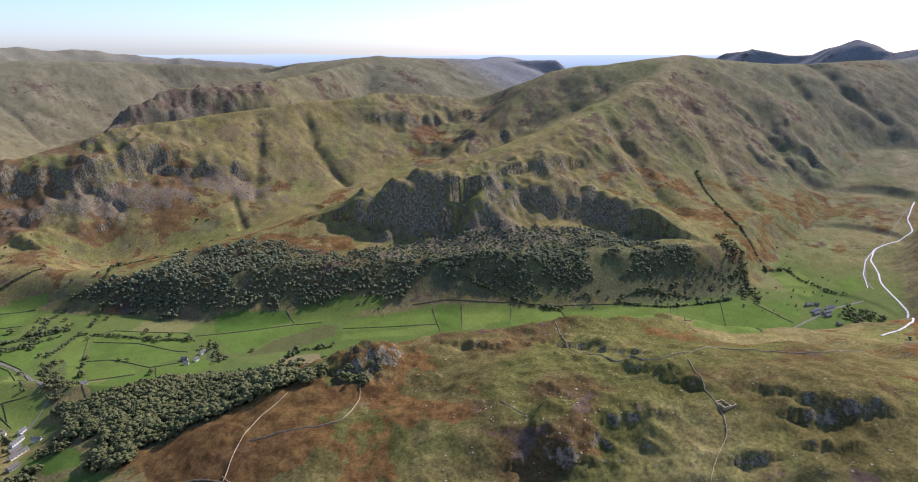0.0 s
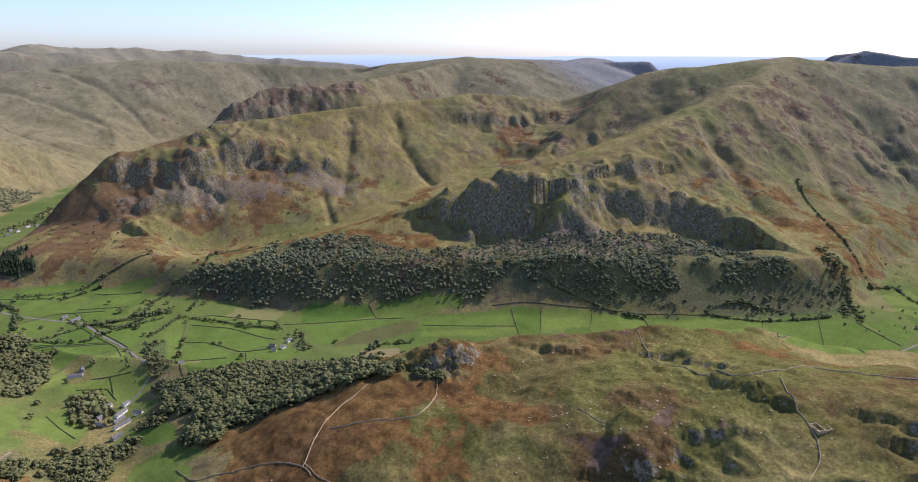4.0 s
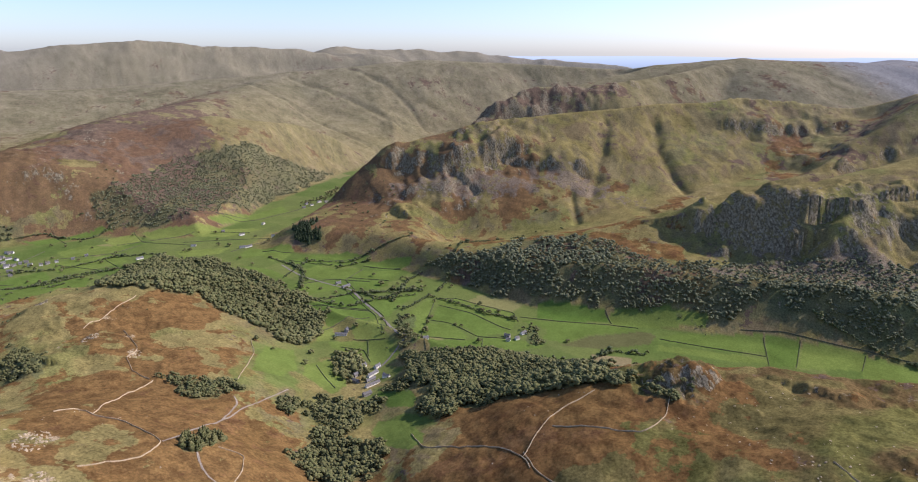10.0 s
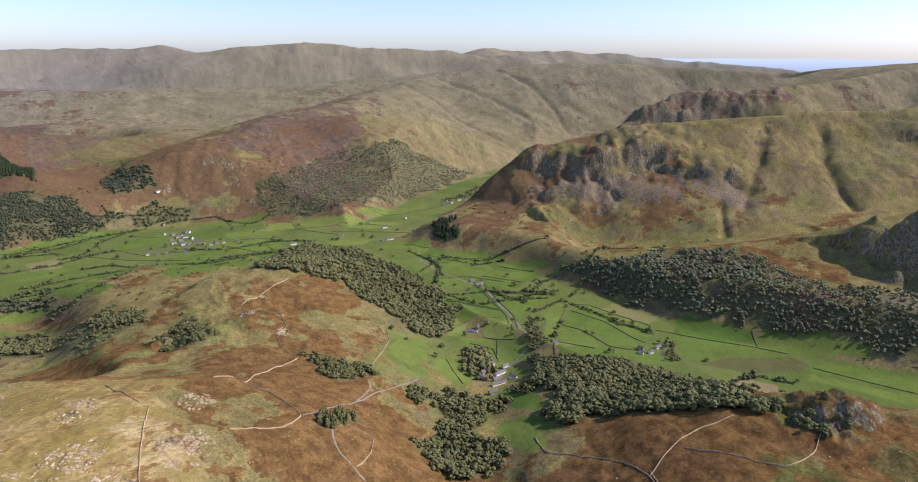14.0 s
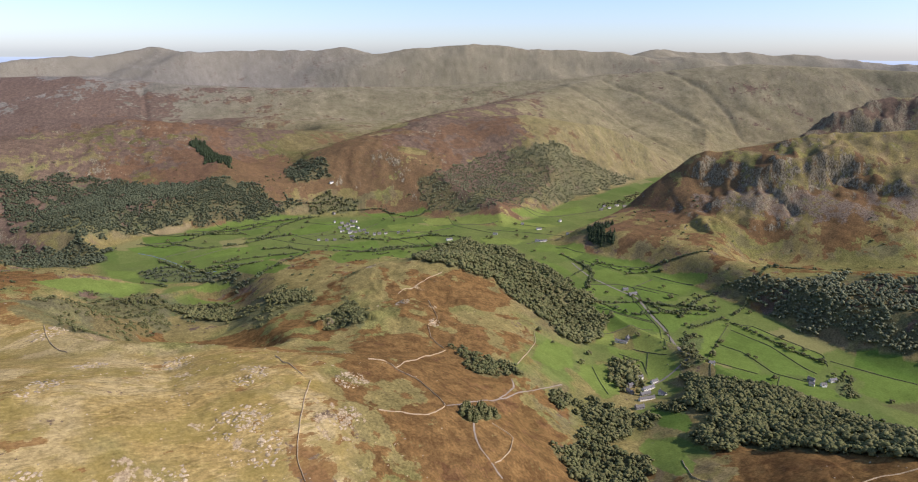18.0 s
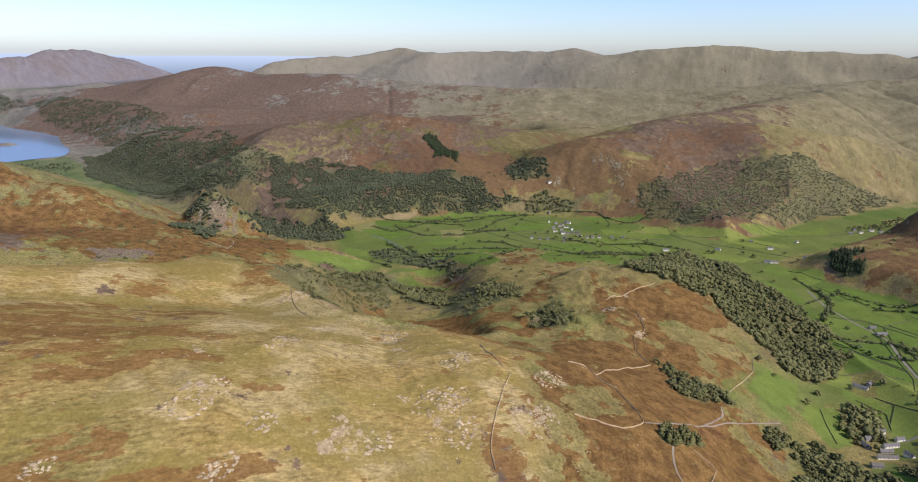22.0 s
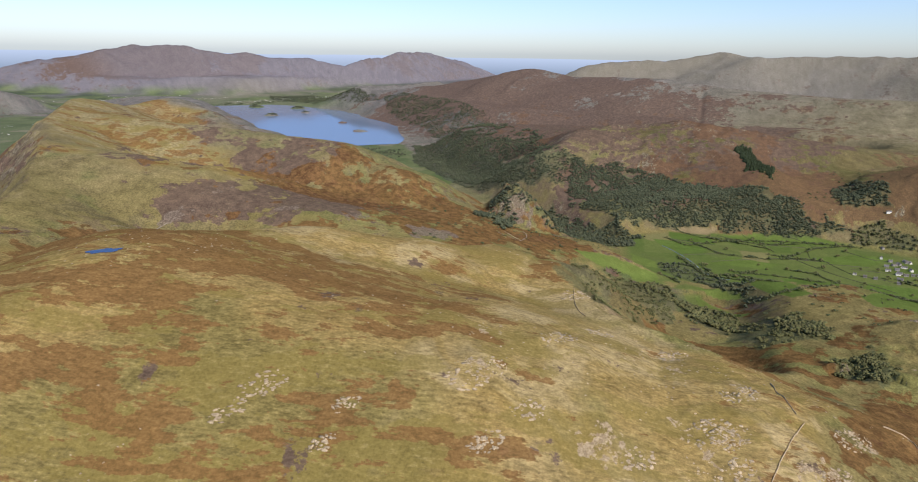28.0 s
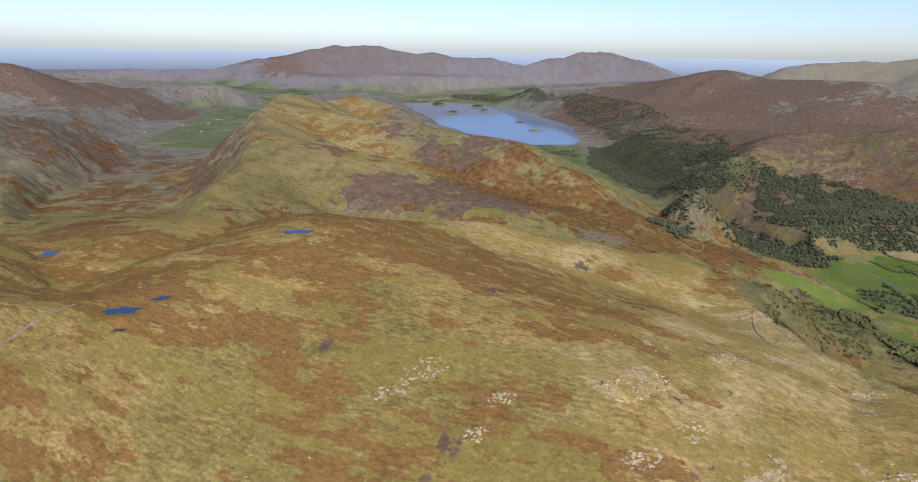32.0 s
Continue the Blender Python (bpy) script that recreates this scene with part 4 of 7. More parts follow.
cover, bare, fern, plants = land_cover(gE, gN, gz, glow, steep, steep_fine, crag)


def ground_at(x, y):
    """Height of the land at places of the world."""
    x, y = np.asarray(x, float), np.asarray(y, float)
    a = np.degrees(np.arctan2(-x, y))
    a = np.where(a < AZ[0], a + 360, a)
    fi = np.interp(np.hypot(x, y), RAD, np.arange(len(RAD)))
    fj = np.interp(a, AZ, np.arange(len(AZ)))
    i, j = np.minimum(fi.astype(int), len(RAD) - 2), np.minimum(fj.astype(int), len(AZ) - 2)
    u, v = fi - i, fj - j
    z = gworldz
    return (z[i, j] * (1 - v) + z[i, j + 1] * v) * (1 - u) + (z[i + 1, j] * (1 - v) + z[i + 1, j + 1] * v) * u


def mesh_from(name, verts, faces_flat, sides):
    """A mesh from arrays; every face has the same number of sides."""
    me = bpy.data.meshes.new(name)
    me.vertices.add(len(verts))
    me.vertices.foreach_set("co", np.asarray(verts, np.float32).ravel())
    f = np.asarray(faces_flat, np.int32).ravel()
    me.loops.add(len(f))
    me.loops.foreach_set("vertex_index", f)
    me.polygons.add(len(f) // sides)
    me.polygons.foreach_set("loop_start", np.arange(0, len(f), sides, dtype=np.int32))
    me.update(calc_edges=True)
    return me


# ---- materials ----
def material(name, color, rough=0.9, spec=0.1, grain=None, bump=0.0, grain_scale=1.0, second=None, island=0.0, attribute=None, metal=0.0):
    """A surface with two sizes of mottling, fine relief and, where given, a colour for each vertex or a spread over the pieces."""
    m = bpy.data.materials.new(name)
    m.use_nodes = True
    nt = m.node_tree
    bsdf = nt.nodes["Principled BSDF"]
    bsdf.inputs["Roughness"].default_value = rough
    bsdf.inputs["Specular IOR Level"].default_value = spec
    bsdf.inputs["Metallic"].default_value = metal
    geo = nt.nodes.new("ShaderNodeNewGeometry")
    if attribute:
        src = nt.nodes.new("ShaderNodeAttribute")
        src.attribute_name = attribute
        base = src.outputs["Color"]
    else:
        src = nt.nodes.new("ShaderNodeRGB")
        src.outputs[0].default_value = (*color, 1)
        base = src.outputs[0]
    if second:
        mix = nt.nodes.new("ShaderNodeMix")
        mix.data_type = "RGBA"
        nt.links.new(base, mix.inputs["A"])
        mix.inputs["B"].default_value = (*second, 1)
        if island:
            nt.links.new(geo.outputs["Random Per Island"], mix.inputs["Factor"])
        else:
            info = nt.nodes.new("ShaderNodeObjectInfo")
            nt.links.new(info.outputs["Random"], mix.inputs["Factor"])
        base = mix.outputs["Result"]
    if grain:
        last = base
        for k, (scale, depth) in enumerate(grain):
            n = nt.nodes.new("ShaderNodeTexNoise")
            n.inputs["Scale"].default_value = scale
            n.inputs["Detail"].default_value = 5
            n.inputs["Roughness"].default_value = 0.62
            nt.links.new(geo.outputs["Position"], n.inputs["Vector"])
            mr = nt.nodes.new("ShaderNodeMapRange")
            mr.inputs["From Min"].default_value, mr.inputs["From Max"].default_value = 0.3, 0.7
            mr.inputs["To Min"].default_value, mr.inputs["To Max"].default_value = 1 - depth, 1 + depth
            nt.links.new(n.outputs["Fac"], mr.inputs["Value"])
            mul = nt.nodes.new("ShaderNodeMix")
            mul.data_type, mul.blend_type = "RGBA", "MULTIPLY"
            mul.inputs["Factor"].default_value = 1
            nt.links.new(last, mul.inputs["A"])
            nt.links.new(mr.outputs[0], mul.inputs["B"])
            last = mul.outputs["Result"]
            if bump and k == len(grain) - 1:
                bp = nt.nodes.new("ShaderNodeBump")
                bp.inputs["Strength"].default_value = bump
                bp.inputs["Distance"].default_value = grain_scale
                nt.links.new(n.outputs["Fac"], bp.inputs["Height"])
                nt.links.new(bp.outputs[0], bsdf.inputs["Normal"])
        base = last
    nt.links.new(base, bsdf.inputs["Base Color"])
    return m


def land_material():
    """Turf, bracken and rock: the colour of the cover, drawn-out patches of bracken, tussocks, and relief that is stronger on bare rock."""
    m = bpy.data.materials.new("land")
    m.use_nodes = True
    nt = m.node_tree
    node, link = nt.nodes.new, nt.links.new
    bsdf = nt.nodes["Principled BSDF"]
    bsdf.inputs["Roughness"].default_value, bsdf.inputs["Specular IOR Level"].default_value = 1.0, 0.0
    geo = node("ShaderNodeNewGeometry")

    def attribute(name):
        a = node("ShaderNodeAttribute")
        a.attribute_name = name
        return a

    def noise(scale, detail, rough, vector):
        n = node("ShaderNodeTexNoise")
        n.inputs["Scale"].default_value, n.inputs["Detail"].default_value, n.inputs["Roughness"].default_value = scale, detail, rough
        link(vector, n.inputs["Vector"])
        return n.outputs["Fac"]

    def ramp(value, a, b, lo, hi, smooth=True):
        r = node("ShaderNodeMapRange")
        r.interpolation_type = "SMOOTHSTEP" if smooth else "LINEAR"
        link(value, r.inputs["Value"])
        for key, v in (("From Min", a), ("From Max", b), ("To Min", lo), ("To Max", hi)):
            r.inputs[key].default_value = v
        return r.outputs[0]

    def calc(kind, a, b):
        n = node("ShaderNodeMath")
        n.operation = kind
        for k, v in enumerate((a, b)):
            if isinstance(v, float):
                n.inputs[k].default_value = v
            else:
                link(v, n.inputs[k])
        return n.outputs[0]

    def blend(a, b, f, kind="MIX"):
        n = node("ShaderNodeMix")
        n.data_type, n.blend_type = "RGBA", kind
        for key, v in (("A", a), ("B", b)):
            if isinstance(v, tuple):
                n.inputs[key].default_value = (*v, 1)
            else:
                link(v, n.inputs[key])
        if isinstance(f, float):
            n.inputs["Factor"].default_value = f
        else:
            link(f, n.inputs["Factor"])
        return n.outputs["Result"]

    cov, frn, plant = attribute("cover"), attribute("fern"), attribute("plants")
    spot_of = attribute("place").outputs["Vector"]
    sep, sep2 = node("ShaderNodeSeparateColor"), node("ShaderNodeSeparateColor")
    link(frn.outputs["Color"], sep.inputs[0])
    link(plant.outputs["Color"], sep2.inputs[0])
    chance, room, moor = sep.outputs[0], sep.outputs[1], sep.outputs[2]
    ling, pasture, pale = sep2.outputs[0], sep2.outputs[1], sep2.outputs[2]

    def lay(turn, scale):
        m = node("ShaderNodeMapping")
        m.vector_type = "TEXTURE"
        m.inputs["Rotation"].default_value = (0, 0, radians(turn))
        m.inputs["Scale"].default_value = scale
        link(spot_of, m.inputs["Vector"])
        return m.outputs[0]

    # moor patches are stretched across the camera's view; rock breaks along its dip
    lie = lay(10, (0.7, 1.9, 1.0))
    dip = lay(-35, (1.0, 0.7, 1.7))

    def patches(scale, detail, rough):
        """Noise that is drawn out on the moor and even elsewhere."""
        n = node("ShaderNodeMix")
        link(moor, n.inputs["Factor"])
        link(noise(scale * 1.4, detail, rough, spot_of), n.inputs["A"])
        link(noise(scale, detail, rough, lie), n.inputs["B"])
        return n.outputs["Result"]

    drawn, coarse, fine = patches(0.020, 10, 0.68), patches(0.06, 7, 0.66), patches(0.30, 6, 0.70)
    tuft = noise(0.55, 4, 0.65, spot_of)
    calm = ramp(frn.outputs["Alpha"], 1.0, 2.0, 1.0, 0.75, False)
    calm = calc("MULTIPLY", calm, ramp(pasture, 0.0, 1.0, 1.0, 0.45, False))
    # turf
    col = blend(cov.outputs["Color"], ramp(coarse, 0.32, 0.68, 0.82, 1.18, False), calm, "MULTIPLY")
    col = blend(col, ramp(fine, 0.36, 0.64, 0.66, 1.34, False), calm, "MULTIPLY")
    col = blend(col, (0.215, 0.160, 0.038), calc("MULTIPLY", ramp(noise(0.022, 9, 0.68, lie), 0.50, 0.54, 0.0, 0.6), moor))
    col = blend(col, (0.360, 0.275, 0.105), calc("MULTIPLY", ramp(fine, 0.56, 0.64, 0.0, 0.35), moor))
    # heather and bilberry
    k = calc("ADD", ling, ramp(noise(0.045, 9, 0.7, spot_of), 0.0, 1.0, -0.8, 0.8, False))
    k = calc("MULTIPLY", ramp(k, 0.55, 0.62, 0.0, 0.88), ramp(pasture, 0.1, 0.5, 1.0, 0.0))
    k = calc("MULTIPLY", k, ramp(frn.outputs["Alpha"], 1.0, 2.0, 1.0, 0.4, False))
    heath = blend((0.102, 0.066, 0.046), (0.168, 0.110, 0.070), ramp(coarse, 0.35, 0.65, 0.0, 1.0))
    heath = blend(heath, ramp(fine, 0.3, 0.7, 0.70, 1.30, False), 1.0, "MULTIPLY")
    col = blend(col, heath, k)
    # bracken and dead grass
    k = calc("ADD", chance, ramp(drawn, 0.0, 1.0, -0.85, 0.85, False))
    k = calc("ADD", k, calc("MULTIPLY", ramp(coarse, 0.0, 1.0, -0.8, 0.8, False), moor))
    k = calc("MULTIPLY", ramp(k, 0.595, 0.630, 0.0, 0.86), room)
    brown = blend((0.112, 0.055, 0.019), (0.205, 0.108, 0.034), ramp(coarse, 0.38, 0.62, 0.0, 1.0))
    # bluer brown east of the dale, haze put into the colour
    brown = blend(brown, (0.142, 0.086, 0.050), calc("MULTIPLY", frn.outputs["Alpha"], 0.6))
    brown = blend(brown, (0.200, 0.108, 0.034), calc("MULTIPLY", moor, 0.65))
    brown = blend(brown, ramp(fine, 0.32, 0.68, 0.72, 1.28, False), 1.0, "MULTIPLY")
    col = blend(col, brown, k)
    # scree, and bare rock between the ledges of grass
    rough_n = noise(0.11, 9, 0.72, dip)
    k = calc("ADD", plant.outputs["Alpha"], ramp(noise(0.10, 8, 0.72, spot_of), 0.0, 1.0, -0.9, 0.9, False))
    stones = blend((0.125, 0.090, 0.058), (0.260, 0.200, 0.132), ramp(fine, 0.40, 0.62, 0.0, 1.0))
    col = blend(col, stones, ramp(k, 0.55, 0.75, 0.0, 0.8))
    k = calc("ADD", cov.outputs["Alpha"], ramp(rough_n, 0.0, 1.0, -1.3, 1.3, False))
    bare = ramp(k, 0.46, 0.60, 0.0, 0.95)
    grit = noise(0.30, 7, 0.7, dip)
    # rock grain, with shade of its relief put into the colour
    rock = blend((0.105, 0.082, 0.046), (0.330, 0.268, 0.160), ramp(grit, 0.40, 0.62, 0.0, 1.0))
    light = blend((0.300, 0.212, 0.108), (0.500, 0.375, 0.205), ramp(grit, 0.38, 0.62, 0.0, 1.0))
    rock = blend(rock, light, pale)
    col = blend(col, rock, bare)
    col = blend(col, ramp(tuft, 0.32, 0.68, 0.80, 1.20, False), calm, "MULTIPLY")
    link(col, bsdf.inputs["Base Color"])
    last = None
    for height, low, high, deep in ((rough_n, 0.05, 0.7, 3.0), (grit, 0.05, 0.7, 1.2), (fine, 0.18, 0.35, 1.2), (tuft, 0.22, 0.35, 0.6)):
        bp = node("ShaderNodeBump")
        bp.inputs["Distance"].default_value = deep
        link(ramp(bare, 0, 1, low, high, False), bp.inputs["Strength"])
        link(height, bp.inputs["Height"])
        if last:
            link(last.outputs[0], bp.inputs["Normal"])
        last = bp
    link(last.outputs[0], bsdf.inputs["Normal"])
    return m


land = land_material()
leaf = material("leaves", (0.102, 0.106, 0.036), 0.9, 0.08, [(0.012, 0.25), (0.06, 0.2), (1.3, 0.35)], 0.4, 0.25, second=(0.152, 0.136, 0.050), island=1)
leaf_dark = material("spruce_needles", (0.034, 0.046, 0.020), 0.85, 0.1, [(0.9, 0.4)], 0.4, 0.2, second=(0.052, 0.064, 0.026), island=1)
# lighter copy of the leaves, brightened against the shade on fellside woods
leaf_far = material("fellside_leaves", (0.118, 0.122, 0.054), 0.85, 0.12, [(0.02, 0.25), (0.6, 0.4)], 0.4, 0.2, second=(0.185, 0.175, 0.085), island=1)
hedge_leaf = material("hedge_leaves", (0.078, 0.094, 0.036), 0.85, 0.1, [(0.9, 0.4)], 0.4, 0.2, second=(0.115, 0.115, 0.042), island=1)
# darker copy of the leaves: cloud shade put into the northern woods' colour
leaf_shade = material("shaded_leaves", (0.058, 0.068, 0.034), 0.85, 0.1, [(0.02, 0.25), (0.6, 0.4)], 0.4, 0.2, second=(0.098, 0.100, 0.048), island=1)
bark = material("bark", (0.09, 0.07, 0.05), 0.95, 0.05, [(2.0, 0.3)], 0.4, 0.1)
stone_wall_m = material("wall_stone", (0.42, 0.31, 0.17), 0.95, 0.1, [(0.25, 0.25), (1.6, 0.4)], 0.35, 0.1)
stone_dark_m = material("mossy_wall_stone", (0.100, 0.092, 0.052), 0.95, 0.1, [(0.25, 0.25), (1.6, 0.4)], 0.35, 0.1)
rock_m = material("pale_rock", (0.47, 0.355, 0.200), 0.95, 0.1, [(0.12, 0.25), (0.9, 0.35)], 0.35, 0.12, second=(0.31, 0.235, 0.130), island=1)
slate_m = material("slate", (0.150, 0.128, 0.098), 0.75, 0.15, [(0.5, 0.2), (3.0, 0.25)], 0.3, 0.05, second=(0.18, 0.165, 0.145))
render_m = material("white_render", (0.88, 0.80, 0.64), 0.85, 0.2, [(0.4, 0.06), (2.5, 0.05)], 0.1, 0.03)
greystone_m = material("grey_masonry", (0.33, 0.29, 0.23), 0.9, 0.15, [(0.8, 0.2), (3.0, 0.3)], 0.5, 0.06)
glass_m = material("window_glass", (0.03, 0.035, 0.04), 0.12, 0.6)
paint_m = material("door_paint", (0.10, 0.14, 0.11), 0.5, 0.4, [(3.0, 0.1)])
tarmac_m = material("tarmac", (0.215, 0.180, 0.130), 0.9, 0.2, [(0.08, 0.15), (1.2, 0.2)], 0.2, 0.05)
gravel_m = material("river_gravel", (0.66, 0.61, 0.52), 0.95, 0.1, [(0.2, 0.2), (1.5, 0.25)], 0.4, 0.2)
path_m = material("trodden_earth", (0.27, 0.215, 0.145), 0.98, 0.0, [(0.15, 0.2), (1.2, 0.25)], 0.3, 0.1)


def water_material(name, deep):
    m = bpy.data.materials.new(name)
    m.use_nodes = True
    nt = m.node_tree
    bsdf = nt.nodes["Principled BSDF"]
    bsdf.inputs["Base Color"].default_value = (*deep, 1)
    bsdf.inputs["Roughness"].default_value = 0.08
    bsdf.inputs["IOR"].default_value = 1.33
    n = nt.nodes.new("ShaderNodeTexNoise")
    n.inputs["Scale"].default_value, n.inputs["Detail"].default_value = 0.25, 4
    geo = nt.nodes.new("ShaderNodeNewGeometry")
    nt.links.new(geo.outputs["Position"], n.inputs["Vector"])
    bp = nt.nodes.new("ShaderNodeBump")
    bp.inputs["Strength"].default_value, bp.inputs["Distance"].default_value = 0.12, 0.4
    nt.links.new(n.outputs["Fac"], bp.inputs["Height"])
    nt.links.new(bp.outputs[0], bsdf.inputs["Normal"])
    return m


# lake colour is lightened: reflected sky put into it
lake_m = water_material("lake_water", (0.17, 0.21, 0.26))
tarn_m = water_material("tarn_water", (0.02, 0.045, 0.11))

# ---- the ground, one sheet to the horizon ----
vx, vy, vz = squeeze(gx, gy, gworldz)
nr, na = gx.shape
ii, jj = np.meshgrid(np.arange(nr - 1), np.arange(na), indexing="ij")
j2 = (jj + 1) % na
quads = np.stack([ii * na + jj, ii * na + j2, (ii + 1) * na + j2, (ii + 1) * na + jj], -1)
me = mesh_from("ground", np.stack([vx, vy, vz], -1).reshape(-1, 3), quads.reshape(-1, 4), 4)
me.polygons.foreach_set("use_smooth", np.ones(len(me.polygons), bool))
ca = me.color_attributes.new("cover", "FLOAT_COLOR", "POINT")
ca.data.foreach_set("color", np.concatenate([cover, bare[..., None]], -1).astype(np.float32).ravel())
fa = me.color_attributes.new("fern", "FLOAT_COLOR", "POINT")
fa.data.foreach_set("color", fern.astype(np.float32).ravel())
pa = me.color_attributes.new("plants", "FLOAT_COLOR", "POINT")
pa.data.foreach_set("color", plants.astype(np.float32).ravel())
at = me.attributes.new("place", "FLOAT_VECTOR", "POINT")
at.data.foreach_set("vector", np.stack([gx, gy, gworldz], -1).astype(np.float32).ravel())
me.materials.append(land)
ground = tagged(new("ground", me), "rolling fells and green dale floor of grass, bracken and rock", "ground", kind="structure")

# ---- glowing backdrop for the hazy plain and sea at the horizon ----
def horizon():
    a = np.radians(np.linspace(0, 360, 721))[:-1]
    k = np.degrees(a) * 0.12
    top = -0.30 + 0.12 * fbm(k, k * 0 + 3.3, 100, 4, 201) * step(-1, 1, fbm(k, k * 0 + 7.7, 400, 2, 203))
    v = []
    for el in (-3.0 + 0 * top, -1.3 + 0 * top, top):
        v.append(np.stack([-4965 * np.sin(a), 4965 * np.cos(a), H + 4965 * np.tan(np.radians(el))], -1))
    n = len(a)
    f = [(r * n + j, r * n + (j + 1) % n, (r + 1) * n + (j + 1) % n, (r + 1) * n + j) for r in range(2) for j in range(n)]
    me = mesh_from("backdrop", np.concatenate(v), f, 4)
    m = bpy.data.materials.new("far_haze")
    m.use_nodes = True
    nt = m.node_tree
    # emission gives the haze its light, brighter towards the top
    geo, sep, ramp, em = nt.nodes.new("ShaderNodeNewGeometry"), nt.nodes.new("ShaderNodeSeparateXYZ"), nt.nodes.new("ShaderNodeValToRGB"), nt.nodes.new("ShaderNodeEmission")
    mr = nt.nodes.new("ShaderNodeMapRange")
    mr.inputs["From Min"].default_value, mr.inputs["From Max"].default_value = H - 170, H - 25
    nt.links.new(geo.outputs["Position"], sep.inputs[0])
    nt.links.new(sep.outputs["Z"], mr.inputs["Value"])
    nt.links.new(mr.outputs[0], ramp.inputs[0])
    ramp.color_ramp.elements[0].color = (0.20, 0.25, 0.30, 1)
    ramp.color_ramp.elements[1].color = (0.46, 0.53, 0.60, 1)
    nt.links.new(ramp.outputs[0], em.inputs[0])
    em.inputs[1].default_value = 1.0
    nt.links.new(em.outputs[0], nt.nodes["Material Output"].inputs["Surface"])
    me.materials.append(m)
    tagged(new("backdrop", me), "glowing pale blue backdrop of the hazy plain and sea at the horizon", "backdrop", kind="structure")


horizon()


# ---- helpers for things ----
def part(name, bm, mat, parent=None, label=""):
    """Links a bmesh as one mesh object, under a thing or a part where one is given."""
    me = bpy.data.meshes.new(name)
    bm.to_mesh(me)
    bm.free()
    me.materials.append(mat)
    ob = new(name, me)
    if parent is not None:
        ob.parent = parent
    return tagged(ob, label)


def box(bm, x0, x1, y0, y1, z0, z1):
    v = [bm.verts.new(p) for p in ((x0, y0, z0), (x1, y0, z0), (x1, y1, z0), (x0, y1, z0), (x0, y0, z1), (x1, y0, z1), (x1, y1, z1), (x0, y1, z1))]
    for f in ((0, 3, 2, 1), (4, 5, 6, 7), (0, 1, 5, 4), (1, 2, 6, 5), (2, 3, 7, 6), (3, 0, 4, 7)):
        bm.faces.new([v[k] for k in f])


def resample(pts, gap, wander=0.0, seed=0):
    """Points every gap metres of the world along a line on the map, as world x and y."""
    E, N = np.array([p[0] for p in pts], float), np.array([p[1] for p in pts], float)
    x, y = to_world(E, N)
    s = np.concatenate([[0], np.cumsum(np.hypot(np.diff(x), np.diff(y)))])
    n = max(3, int(s[-1] / gap) + 1)
    t = np.linspace(0, s[-1], n)
    # round the corners a little
    xs, ys = np.interp(t, s, x), np.interp(t, s, y)
    for _ in range(4):
        xs[1:-1] = (xs[:-2] + 2 * xs[1:-1] + xs[2:]) / 4
        ys[1:-1] = (ys[:-2] + 2 * ys[1:-1] + ys[2:]) / 4
    if wander:
        rng = np.random.default_rng(seed)
        k = np.convolve(rng.normal(0, 1, n + 8), np.ones(5) / 5, "same")[4:-4] * wander
        dx, dy = np.gradient(xs), np.gradient(ys)
        q = np.maximum(np.hypot(dx, dy), 1e-6)
        xs, ys = xs - dy / q * k, ys + dx / q * k
    return xs, ys


def ribbon(name, pts, width, lift, mat, label, category, gap=5.0, kind="structure", wander=0.0):
    """A strip that lies on the ground: a road, a path, a river."""
    xs, ys = resample(pts, gap, wander, len(name))
    dx, dy = np.gradient(xs), np.gradient(ys)
    q = np.maximum(np.hypot(dx, dy), 1e-6)
    nx, ny = -dy / q, dx / q
    rng = np.random.default_rng(int(abs(xs.sum())) % 1000)
    wl, wr = width * 0.5 * rng.uniform(0.75, 1.25, len(xs)), width * 0.5 * rng.uniform(0.75, 1.25, len(xs))
    cols = [(-1.0, wl), (0.0, wl * 0), (1.0, wr)]
    vs = []
    for side, wd in cols:
        px, py = xs + nx * wd * side, ys + ny * wd * side
        vs.append(np.stack([px, py, ground_at(px, py) + lift], -1))
    v = np.stack(vs, 1).reshape(-1, 3)
    v = np.stack(squeeze(v[:, 0], v[:, 1], v[:, 2]), -1)
    f = []
    for i in range(len(xs) - 1):
        for k in range(2):
            a = i * 3 + k
            f.append((a, a + 3, a + 4, a + 1))
    me = mesh_from(name, v, f, 4)
    me.materials.append(mat)
    return tagged(new(name, me), label, category, kind=kind)


